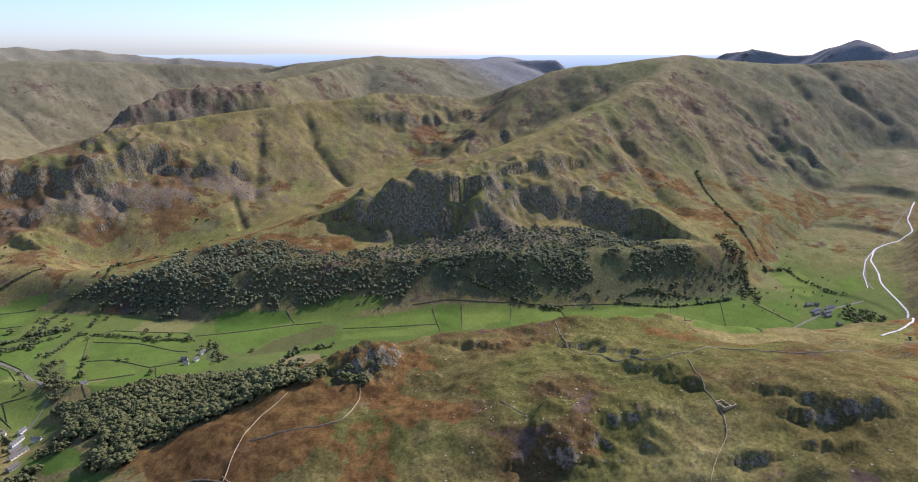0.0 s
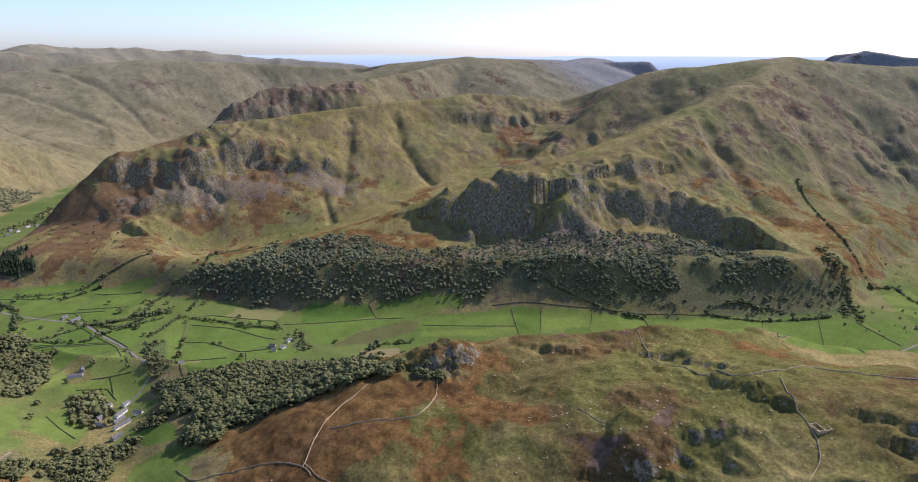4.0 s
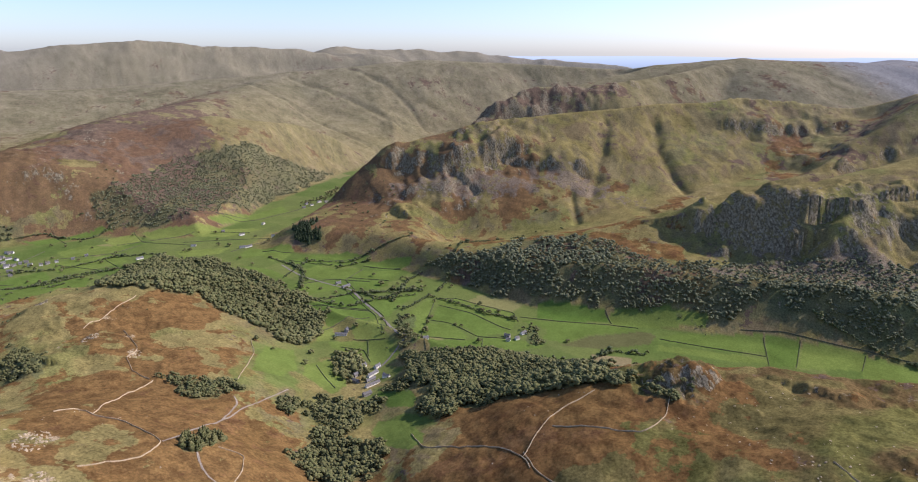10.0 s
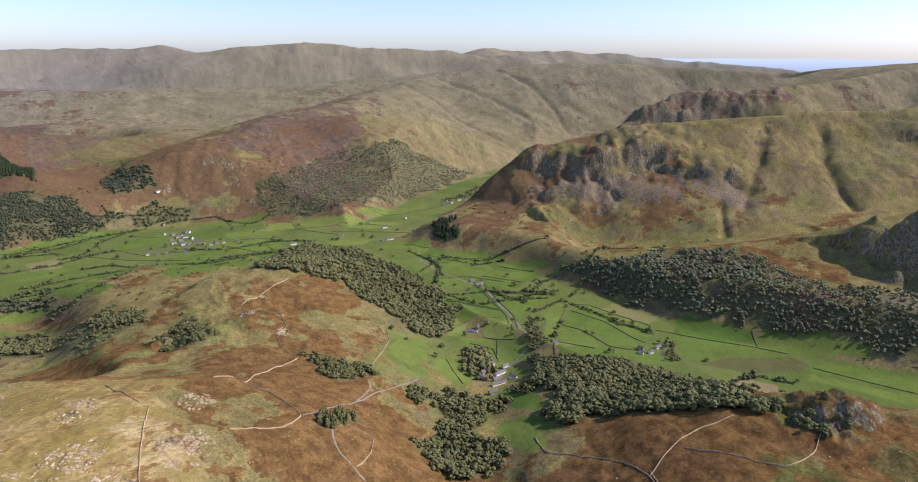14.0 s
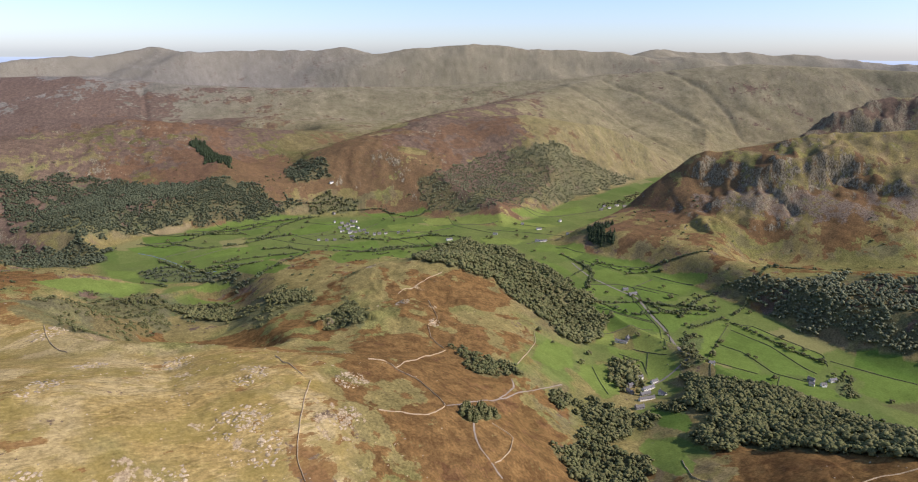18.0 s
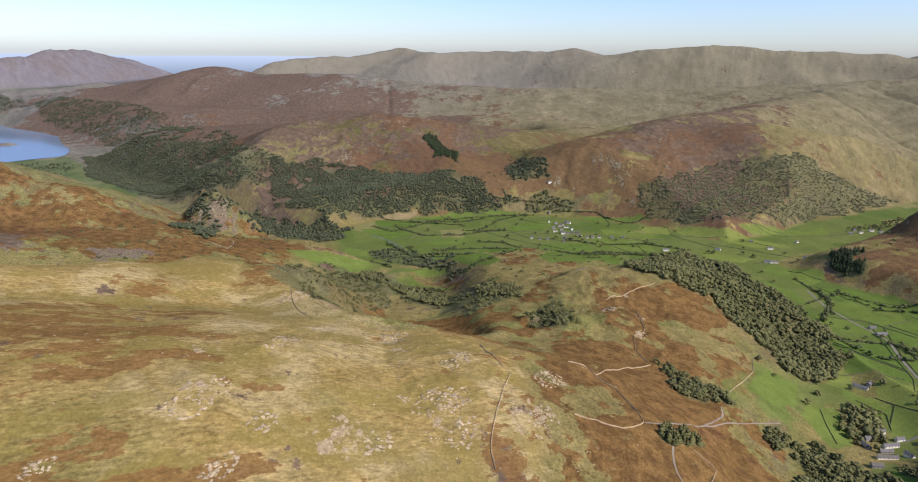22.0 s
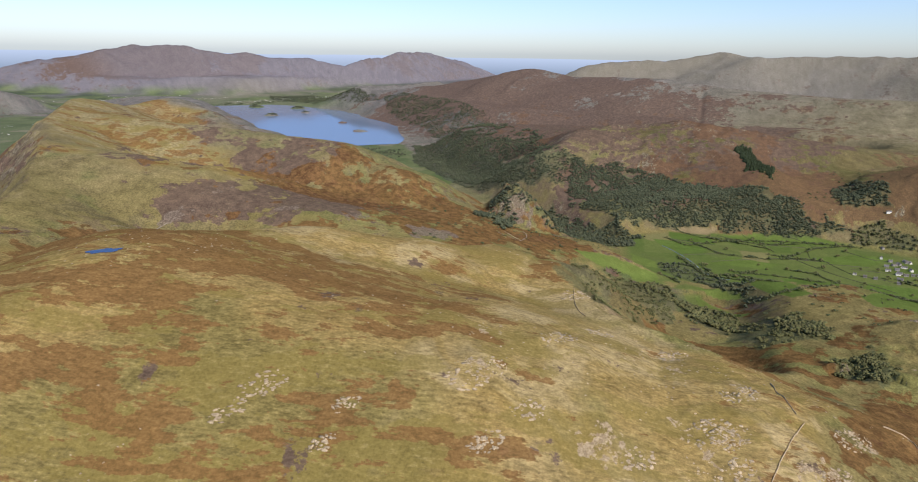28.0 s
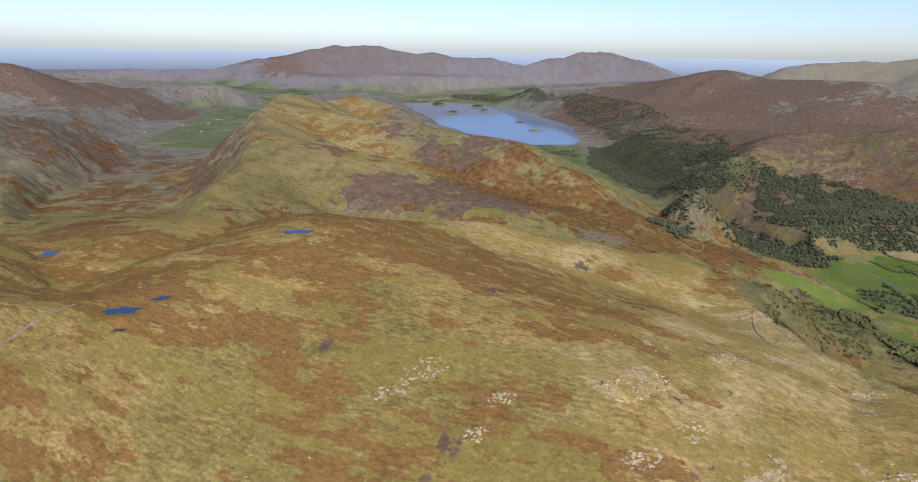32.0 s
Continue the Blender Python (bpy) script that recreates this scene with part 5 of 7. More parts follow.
def dry_wall(name, pts, mat, label, group, height=0.85, width=0.55):
    """A drystone wall: battered sides, a coping that stands up and down, following the ground."""
    xs, ys = resample(pts, 2.2, 0.25, int(pts[0][0] * 100))
    dx, dy = np.gradient(xs), np.gradient(ys)
    q = np.maximum(np.hypot(dx, dy), 1e-6)
    nx, ny = -dy / q, dx / q
    rng = np.random.default_rng(int(pts[0][1] * 100))
    h = height * rng.uniform(0.8, 1.15, len(xs))
    z = ground_at(xs, ys)
    prof = ((-0.5, -0.5), (-0.36, 0.82), (0.0, 1.0), (0.36, 0.82), (0.5, -0.5))
    v = np.stack([np.stack([xs + nx * a * width, ys + ny * a * width, z + b * h], -1) for a, b in prof], 1).reshape(-1, 3)
    f = []
    for i in range(len(xs) - 1):
        for k in range(4):
            a = i * 5 + k
            f.append((a, a + 5, a + 6, a + 1))
    me = mesh_from(name, v, f, 4)
    me.materials.append(mat)
    return tagged(new(name, me), label, "wall", group)


# foliage: clumps of jittered icosahedra
ICO_V = np.array([(0, 0, 1)] + [(0.894 * math.cos(a * 1.2566), 0.894 * math.sin(a * 1.2566), 0.447) for a in range(5)]
                 + [(0.894 * math.cos(a * 1.2566 + 0.628), 0.894 * math.sin(a * 1.2566 + 0.628), -0.447) for a in range(5)] + [(0, 0, -1)])
ICO_F = np.array([(0, 1 + k, 1 + (k + 1) % 5) for k in range(5)] + [(1 + k, 6 + k, 1 + (k + 1) % 5) for k in range(5)]
                 + [(1 + (k + 1) % 5, 6 + k, 6 + (k + 1) % 5) for k in range(5)] + [(11, 6 + (k + 1) % 5, 6 + k) for k in range(5)])


def crown_template(rng, clumps, spiky=False):
    """One crown, 1 high and about 1 wide, standing on z = 0, as vertices and triangles."""
    vs, fs = [], []
    for k in range(clumps):
        if spiky:
            t = k / max(1, clumps - 1)
            r, px, py, pz = 0.34 * (1 - t) + 0.06, rng.normal(0, 0.02), rng.normal(0, 0.02), 0.15 + 0.8 * t
            sz = 0.20
        else:
            a, q = rng.uniform(0, 6.283), rng.uniform(0.05, 1.0)
            d = 0.40 * math.sqrt(q) * rng.uniform(0.85, 1.1)
            pz = 0.78 - 0.42 * q * rng.uniform(0.7, 1.2)
            px, py, r = d * math.cos(a), d * math.sin(a), rng.uniform(0.11, 0.21) * (1.6 if clumps < 5 else 1.0)
            sz = r * rng.uniform(0.6, 1.0)
        v = ICO_V * (1 + rng.uniform(-0.45, 0.45, (12, 1)))
        c, s = math.cos(k * 1.7), math.sin(k * 1.7)
        v = np.stack([v[:, 0] * c - v[:, 1] * s, v[:, 0] * s + v[:, 1] * c, v[:, 2]], -1)
        fs.append(ICO_F + 12 * k)
        vs.append(v * np.array([r, r, sz]) + np.array([px, py, pz]))
    return np.concatenate(vs), np.concatenate(fs)


rng0 = np.random.default_rng(4)
CROWNS = [crown_template(rng0, 13) for _ in range(10)]
LOOSE = [crown_template(rng0, 3) for _ in range(8)]
SPRUCES = [crown_template(rng0, 4, True) for _ in range(4)]
BUSHES = [crown_template(rng0, 3) for _ in range(6)]


def scatter(name, x, y, size, templates, mat, label, category, wide=1.0, sink=0.06, kind="stuff"):
    """Many crowns joined into one object."""
    rng = np.random.default_rng(len(x) + len(name))
    z = ground_at(x, y)
    vs, fs, base = [], [], 0
    pick = rng.integers(0, len(templates), len(x))
    turn = rng.uniform(0, 6.283, len(x))
    for k, (tv, tf) in enumerate(templates):
        m = pick == k
        if not m.any():
            continue
        c, s, h = np.cos(turn[m])[:, None], np.sin(turn[m])[:, None], size[m][:, None]
        w = h * wide * rng.uniform(0.8, 1.2, h.shape)
        px = x[m][:, None] + (tv[None, :, 0] * c - tv[None, :, 1] * s) * w
        py = y[m][:, None] + (tv[None, :, 0] * s + tv[None, :, 1] * c) * w
        pz = z[m][:, None] + (tv[None, :, 2] - sink) * h
        vs.append(np.stack([px, py, pz], -1).reshape(-1, 3))
        n = m.sum()
        fs.append((tf[None] + (np.arange(n) * len(tv))[:, None, None]).reshape(-1, 3) + base)
        base += n * len(tv)
    v = np.concatenate(vs)
    v = np.stack(squeeze(v[:, 0], v[:, 1], v[:, 2]), -1)
    me = mesh_from(name, v, np.concatenate(fs), 3)
    me.materials.append(mat)
    return tagged(new(name, me), label, category, kind=kind)


# ---- water ----
def lake():
    line = np.array([(259.6, 187.5), (260.5, 191), (261.5, 197), (263.5, 207), (265, 217), (264.5, 224), (263.5, 231)])
    t = np.linspace(0, len(line) - 1, 60)
    E, N = np.interp(t, range(len(line)), line[:, 0]), np.interp(t, range(len(line)), line[:, 1])
    half = 9.5 * np.sin(np.clip((t + 0.25) / (len(line) - 0.4), 0, 1) * math.pi) ** 0.5 + 0.6
    v = []
    for k in np.linspace(-1, 1, 13):
        x, y = to_world(E + half * k * np.where(k > 0, 0.45 + 0.55 * step(190, 212, N), 1), N - 0.15 * half * k)
        v.append(np.stack(squeeze(x, y, np.full_like(x, (75.0 - FLOOR_ALT) * S)), -1))
    v = np.stack(v, 1).reshape(-1, 3)
    f = [(i * 13 + k, i * 13 + k + 1, i * 13 + 14 + k, i * 13 + 13 + k) for i in range(59) for k in range(12)]
    me = mesh_from("lake", v, f, 4)
    me.materials.append(lake_m)
    tagged(new("lake", me), "calm blue lake beyond the dale head", "lake", kind="structure")


lake()
for (pe, pn, pa, pb), alt in zip(POOLS, pool_alt):
    rng = np.random.default_rng(int(pe * 100))
    ang = np.linspace(0, 2 * math.pi, 28, endpoint=False)
    rad = 1 + 0.22 * np.sin(2 * ang + rng.uniform(0, 6)) + 0.16 * np.sin(5 * ang + rng.uniform(0, 6)) + rng.normal(0, 0.06, 28)
    x, y = to_world(pe + rad * pa * np.cos(ang) / 100, pn + rad * pb * np.sin(ang) / 100)
    cx, cy = to_world(pe, pn)
    zz = float((alt - FLOOR_ALT) * S - 0.25)
    bm = bmesh.new()
    ring = [bm.verts.new((px, py, zz)) for px, py in zip(x, y)]
    bm.faces.new(ring)
    bmesh.ops.recalc_face_normals(bm, faces=bm.faces[:])
    bm.normal_update()
    if bm.faces[:][0].normal.z < 0:
        bmesh.ops.reverse_faces(bm, faces=bm.faces[:])
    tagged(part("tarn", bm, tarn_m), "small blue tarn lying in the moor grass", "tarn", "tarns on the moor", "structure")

# ---- roads, paths and rivers ----
ribbon("path", [(240.60, 142.12), (240.88, 141.89), (242.00, 141.42), (242.80, 141.12), (243.12, 141.20)], 1.4, 0.25, path_m, "trodden path across the fell", "path", wander=0.5)
ribbon("path", [(240.45, 141.69), (239.87, 141.60), (239.60, 141.37), (239.43, 141.21)], 1.4, 0.25, path_m, "trodden path across the fell", "path", wander=0.5)
ribbon("path", [(242.00, 141.42), (242.86, 140.92), (244.01, 140.19)], 1.4, 0.25, path_m, "trodden path across the fell", "path", wander=0.5)
ribbon("path", [(245.52, 156.17), (245.71, 155.29), (246.71, 155.98), (246.91, 156.45)], 1.4, 0.25, path_m, "trodden path across the fell", "path", wander=0.5)
ribbon("path", [(229.98, 148.61), (230.22, 149.06), (230.55, 149.54)], 1.4, 0.25, path_m, "trodden path across the fell", "path", wander=0.5)
ribbon("path", [(229.27, 154.29), (230.55, 154.74), (231.95, 155.77)], 1.4, 0.25, path_m, "trodden path across the fell", "path", wander=0.5)
ribbon("path", [(234.69, 158.02), (236.11, 158.70)], 1.4, 0.25, path_m, "trodden path across the fell", "path", wander=0.5)
ribbon("road", [(245.9, 137.2), (246.3, 137.4), (247.4, 137.2), (248.5, 137.3), (249.6, 137.5), (250.8, 137.6), (251.6, 138.2), (252.7, 138.9), (254.1, 139.4)], 3.2, 0.3, tarmac_m, "narrow grey tarmac road between stone walls", "road", wander=0.5)
ribbon("lane", [(245.1, 138.1), (245.4, 137.7), (245.9, 137.2)], 2.6, 0.3, tarmac_m, "pale lane running to the farmyards", "road", wander=0.5)
ribbon("lane", [(235.3, 124.1), (235.0, 122.8), (234.7, 121.7), (234.2, 120.7)], 2.6, 0.3, tarmac_m, "pale lane running to the farmyards", "road", wander=0.5)
ribbon("track", [(234.4, 110.5), (234.6, 115.5), (234.8, 116.8), (234.4, 119.1), (234.1, 119.7)], 2, 0.3, path_m, "stony farm track beside the river", "track", wander=0.5)
ribbon("river", [(234.33, 109.2), (234.23, 112.0), (233.89, 113.23), (234.07, 113.89), (234.39, 114.64), (234.69, 115.62), (234.61, 116.99), (234.24, 118.04), (234.01, 119.09), (233.51, 120.11), (233.11, 121.02), (232.79, 124.58), (232.94, 125.86), (233.15, 126.63)], 2.3, 0.35, gravel_m, "river bed of bleached white stones", "river", wander=0.4)
ribbon("river_branch", [(234.69, 115.62), (234.74, 117.09), (234.55, 118.57), (234.26, 119.67)], 1.3, 0.35, gravel_m, "side channel of bleached white stones", "river", wander=0.4)
ribbon("river_lower", [(253.6, 155.4), (253.4, 154.8), (253.0, 154.0), (252.5, 153.2), (251.9, 152.6), (251.7, 151.9), (251.9, 151.5)], 1.8, 0.3, lake_m, "river winding between trees", "river", wander=0.5)
# ---- walls ----
HEDGE_LINES = []


def hedgerow(pts):
    HEDGE_LINES.append(pts)
    xs, ys = resample(pts, 2.6, 0.9, int(pts[0][0] * 10))
    rng = np.random.default_rng(int(pts[0][1] * 100))
    gaps = rng.uniform(0, 1, len(xs)) < 0.85
    scatter("hedgerow", xs[gaps], ys[gaps], rng.uniform(2.0, 4.6, gaps.sum()) * np.where(rng.uniform(0, 1, gaps.sum()) < 0.2, 1.7, 1.0), BUSHES, hedge_leaf,
            "overgrown hedgerow of thorn and ash between fields", "hedge", 1.2, 0.1)


hedgerow([(249.2, 135.5), (248.5, 135.0), (247.5, 134.5), (246.8, 133.9)])
hedgerow([(244.0, 133.2), (244.2, 132.5), (243.7, 131.9)])
hedgerow([(245.2, 135.4), (244.4, 134.2), (243.6, 133.4), (243.1, 132.6)])
hedgerow([(248.2, 136.8), (247.0, 136.9), (245.9, 136.9)])
hedgerow([(250.2, 138.9), (249.3, 137.9), (249.8, 136.7), (250.1, 135.7)])
hedgerow([(252.7, 139.5), (254.2, 138.5), (253.5, 137.3), (253.7, 136.5), (253.4, 135.0)])
hedgerow([(255.1, 139.7), (253.5, 138.8), (252.2, 138.8)])
hedgerow([(249.3, 136.7), (251.0, 135.7), (251.4, 135.0)])
hedgerow([(243.0, 127.5), (241.4, 126.9), (240.6, 126.5)])
hedgerow([(239.6, 125.2), (238.3, 124.5), (237.4, 123.3), (237.1, 122.8)])
hedgerow([(239.5, 124.9), (239.1, 124.2), (237.8, 123.3)])
hedgerow([(237.0, 120.4), (236.6, 119.4), (235.9, 120.2), (234.9, 120.6)])
hedgerow([(241.1, 115.6), (238.1, 119.2), (236.9, 120.3)])
hedgerow([(250.2, 137.1), (250.3, 136.3), (249.8, 135.6)])
hedgerow([(249.6, 135.2), (251.7, 133.6), (251.2, 131.5)])
hedgerow([(255.9, 157.2), (255.9, 155.0), (257.2, 153.5), (258.4, 152.4), (259.6, 150.6)])
hedgerow([(252.8, 151.9), (253.8, 150.4), (254.5, 148.8), (254.7, 146.6), (255.7, 144.7)])
hedgerow([(252.4, 151.9), (253.3, 149.3), (253.8, 147.3), (254.6, 146.1)])
hedgerow([(252.6, 153.1), (251.8, 152.0), (251.2, 150.2)])
hedgerow([(255.0, 155.0), (254.4, 153.4), (255.2, 152.0), (256.1, 151.4), (256.7, 150.6)])
hedgerow([(256.5, 148.0), (256.3, 146.5), (257.2, 145.0), (257.0, 143.3)])
hedgerow([(254.2, 139.1), (253.0, 138.8), (251.5, 139.1)])
hedgerow([(250.2, 139.0), (250.4, 137.7)])
hedgerow([(250.5, 137.5), (249.6, 136.9), (249.6, 135.9)])
hedgerow([(254.6, 155.8), (254.3, 154.8), (256.4, 154.1), (257.3, 152.7), (258.9, 151.9)])
hedgerow([(252.3, 151.6), (253.1, 150.0), (253.8, 148.9), (254.6, 147.3), (255.2, 145.8)])
hedgerow([(252.7, 154.0), (251.6, 152.2), (252.3, 151.1)])
hedgerow([(252.8, 150.3), (253.0, 149.0), (253.8, 148.1), (254.7, 147.1), (255.4, 146.0), (255.7, 144.5)])
hedgerow([(252.7, 153.8), (251.8, 152.4), (252.3, 151.7), (253.4, 151.5)])
hedgerow([(256.0, 154.8), (256.3, 153.9), (256.6, 152.6)])
hedgerow([(255.8, 152.3), (256.1, 151.6), (258.2, 151.5), (259.6, 150.8)])
hedgerow([(254.6, 150.9), (254.9, 150.1), (254.3, 148.7), (254.7, 147.3)])
hedgerow([(260.5, 149.3), (260.8, 147.8), (260.0, 146.3), (260.8, 145.4)])
hedgerow([(250.1, 153.0), (249.8, 152.1)])
hedgerow([(249.5, 149.1), (250.3, 148.6), (251.3, 148.1)])
hedgerow([(248.6, 151.5), (248.3, 150.3), (248.7, 149.4)])
hedgerow([(253.8, 138.2), (253.1, 137.5), (253.4, 136.4)])
hedgerow([(250.5, 137.4), (250.0, 136.4), (249.9, 135.9)])
hedgerow([(248.5, 136.6), (249.4, 135.5)])
hedgerow([(247.7, 137.0), (246.6, 137.0)])
dry_wall("field_wall", [(249.0, 135.39), (248.87, 134.88), (248.14, 134.43), (247.23, 133.74), (246.63, 133.88)], stone_dark_m, "mossy drystone wall between green fields", "field walls", 0.85, 0.62)
dry_wall("field_wall", [(248.57, 135.53), (247.62, 134.85), (246.46, 134.44), (246.23, 134.29)], stone_dark_m, "mossy drystone wall between green fields", "field walls", 0.85, 0.62)
dry_wall("field_wall", [(247.57, 136.07), (247.16, 135.64), (246.67, 135.45), (246.11, 135.26), (245.74, 134.6)], stone_dark_m, "mossy drystone wall between green fields", "field walls", 0.85, 0.62)
dry_wall("field_wall", [(246.53, 136.51), (246.03, 135.65)], stone_dark_m, "mossy drystone wall between green fields", "field walls", 0.85, 0.62)
dry_wall("field_wall", [(248.9, 135.51), (247.61, 136.16), (246.65, 136.62), (244.75, 137.07)], stone_dark_m, "mossy drystone wall between green fields", "field walls", 0.85, 0.62)
dry_wall("field_wall", [(245.99, 135.18), (243.82, 136.15)], stone_dark_m, "mossy drystone wall between green fields", "field walls", 0.85, 0.62)
dry_wall("field_wall", [(246.9, 133.71), (246.22, 132.8), (245.56, 131.73), (245.08, 131.13)], stone_dark_m, "mossy drystone wall between green fields", "field walls", 0.85, 0.62)
dry_wall("field_wall", [(246.1, 131.49), (245.59, 131.62)], stone_dark_m, "mossy drystone wall between green fields", "field walls", 0.85, 0.62)
dry_wall("field_wall", [(244.34, 131.03), (243.45, 130.18), (242.61, 129.29)], stone_dark_m, "mossy drystone wall between green fields", "field walls", 0.85, 0.62)
dry_wall("field_wall", [(243.26, 128.72), (242.23, 129.56)], stone_dark_m, "mossy drystone wall between green fields", "field walls", 0.85, 0.62)
dry_wall("field_wall", [(242.73, 128.09), (241.9, 129.1)], stone_dark_m, "mossy drystone wall between green fields", "field walls", 0.85, 0.62)
dry_wall("field_wall", [(241.65, 127.24), (241.23, 127.87)], stone_dark_m, "mossy drystone wall between green fields", "field walls", 0.85, 0.62)
dry_wall("field_wall", [(240.54, 126.47), (240.18, 126.78)], stone_dark_m, "mossy drystone wall between green fields", "field walls", 0.85, 0.62)
dry_wall("field_wall", [(249.76, 138.98), (248.76, 137.45)], stone_dark_m, "mossy drystone wall between green fields", "field walls", 0.85, 0.62)
dry_wall("field_wall", [(250.53, 137.57), (250.21, 138.41), (249.95, 139.11)], stone_dark_m, "mossy drystone wall between green fields", "field walls", 0.85, 0.62)
dry_wall("field_wall", [(246.27, 137.65), (246.9, 138.32)], stone_dark_m, "mossy drystone wall between green fields", "field walls", 0.85, 0.62)
dry_wall("field_wall", [(246.62, 138.01), (245.83, 138.17)], stone_dark_m, "mossy drystone wall between green fields", "field walls", 0.85, 0.62)
dry_wall("field_wall", [(252.91, 136.78), (252.04, 135.69)], stone_dark_m, "mossy drystone wall between green fields", "field walls", 0.85, 0.62)
dry_wall("field_wall", [(251.96, 137.47), (251.18, 136.32)], stone_dark_m, "mossy drystone wall between green fields", "field walls", 0.85, 0.62)
dry_wall("field_wall", [(252.62, 136.85), (251.77, 137.6)], stone_dark_m, "mossy drystone wall between green fields", "field walls", 0.85, 0.62)
dry_wall("field_wall", [(245.68, 139.42), (244.24, 139.22)], stone_dark_m, "mossy drystone wall between green fields", "field walls", 0.85, 0.62)
dry_wall("field_wall", [(254.53, 139.1), (253.7, 138.22)], stone_dark_m, "mossy drystone wall between green fields", "field walls", 0.85, 0.62)
dry_wall("field_wall", [(238.24, 124.42), (235.84, 130.02), (236.29, 124.07)], stone_dark_m, "mossy drystone wall between green fields", "field walls", 0.85, 0.62)
dry_wall("field_wall", [(237.3, 123.2), (234.76, 129.05)], stone_dark_m, "mossy drystone wall between green fields", "field walls", 0.85, 0.62)
dry_wall("field_wall", [(236.55, 122.73), (235.34, 123.47)], stone_dark_m, "mossy drystone wall between green fields", "field walls", 0.85, 0.62)
dry_wall("field_wall", [(241.0, 126.73), (239.36, 125.12), (238.17, 124.37), (237.2, 123.11)], stone_dark_m, "mossy drystone wall between green fields", "field walls", 0.85, 0.62)
dry_wall("field_wall", [(243.73, 129.02), (243.09, 128.27), (241.83, 127.23), (240.72, 126.43)], stone_dark_m, "mossy drystone wall between green fields", "field walls", 0.85, 0.62)
dry_wall("field_wall", [(254.6, 155.93), (255.33, 154.16)], stone_dark_m, "mossy drystone wall between green fields", "field walls", 0.85, 0.62)
dry_wall("field_wall", [(253.24, 154.19), (254.4, 153.44)], stone_dark_m, "mossy drystone wall between green fields", "field walls", 0.85, 0.62)
dry_wall("field_wall", [(258.04, 151.86), (256.74, 151.1)], stone_dark_m, "mossy drystone wall between green fields", "field walls", 0.85, 0.62)
dry_wall("field_wall", [(260.23, 144.6), (258.87, 144.17), (257.69, 142.21)], stone_dark_m, "mossy drystone wall between green fields", "field walls", 0.85, 0.62)
dry_wall("field_wall", [(258.79, 145.06), (259.3, 142.3)], stone_dark_m, "mossy drystone wall between green fields", "field walls", 0.85, 0.62)
dry_wall("field_wall", [(256.69, 154.88), (256.84, 153.16), (257.95, 151.82)], stone_dark_m, "mossy drystone wall between green fields", "field walls", 0.85, 0.62)
dry_wall("field_wall", [(256.4, 150.47), (257.36, 149.3)], stone_dark_m, "mossy drystone wall between green fields", "field walls", 0.85, 0.62)
dry_wall("field_wall", [(247.8, 139.0), (248.2, 138.1), (248.3, 137.6)], stone_dark_m, "mossy drystone wall between green fields", "field walls", 0.85, 0.62)
dry_wall("field_wall", [(251.9, 139.0), (252.0, 138.0), (251.3, 136.9)], stone_dark_m, "mossy drystone wall between green fields", "field walls", 0.85, 0.62)
dry_wall("field_wall", [(246.6, 138.7), (246.2, 138.2), (245.5, 138.2)], stone_dark_m, "mossy drystone wall between green fields", "field walls", 0.85, 0.62)
dry_wall("field_wall", [(256.1, 151.4), (255.4, 149.6), (255.1, 147.6)], stone_dark_m, "mossy drystone wall between green fields", "field walls", 0.85, 0.62)
dry_wall("field_wall", [(257.7, 154.6), (257.2, 153.5), (256.4, 152.3)], stone_dark_m, "mossy drystone wall between green fields", "field walls", 0.85, 0.62)
dry_wall("field_wall", [(258.7, 150.8), (258.4, 149.6), (258.8, 148.9)], stone_dark_m, "mossy drystone wall between green fields", "field walls", 0.85, 0.62)
dry_wall("field_wall", [(258.3, 142.7), (258.1, 141.0), (257.6, 139.2)], stone_dark_m, "mossy drystone wall between green fields", "field walls", 0.85, 0.62)
dry_wall("field_wall", [(257.7, 146.8), (257.7, 145.1), (258.5, 144.2)], stone_dark_m, "mossy drystone wall between green fields", "field walls", 0.85, 0.62)
dry_wall("field_wall", [(260.7, 142.1), (260.9, 139.8), (262.4, 137.6), (264.3, 135.8)], stone_dark_m, "mossy drystone wall between green fields", "field walls", 0.85, 0.62)
dry_wall("field_wall", [(256.4, 141.0), (257.4, 139.6), (258.2, 138.4)], stone_dark_m, "mossy drystone wall between green fields", "field walls", 0.85, 0.62)
dry_wall("field_wall", [(256.9, 145.2), (255.3, 144.4)], stone_dark_m, "mossy drystone wall between green fields", "field walls", 0.85, 0.62)
dry_wall("field_wall", [(255.9, 139.9), (255.3, 138.9)], stone_dark_m, "mossy drystone wall between green fields", "field walls", 0.85, 0.62)
dry_wall("field_wall", [(253.9, 138.0), (253.7, 136.5), (253.5, 135.3)], stone_dark_m, "mossy drystone wall between green fields", "field walls", 0.85, 0.62)
dry_wall("field_wall", [(254.0, 149.2), (253.7, 148.3)], stone_dark_m, "mossy drystone wall between green fields", "field walls", 0.85, 0.62)
dry_wall("field_wall", [(253.3, 153.1), (255.6, 151.9), (256.8, 150.4)], stone_dark_m, "mossy drystone wall between green fields", "field walls", 0.85, 0.62)
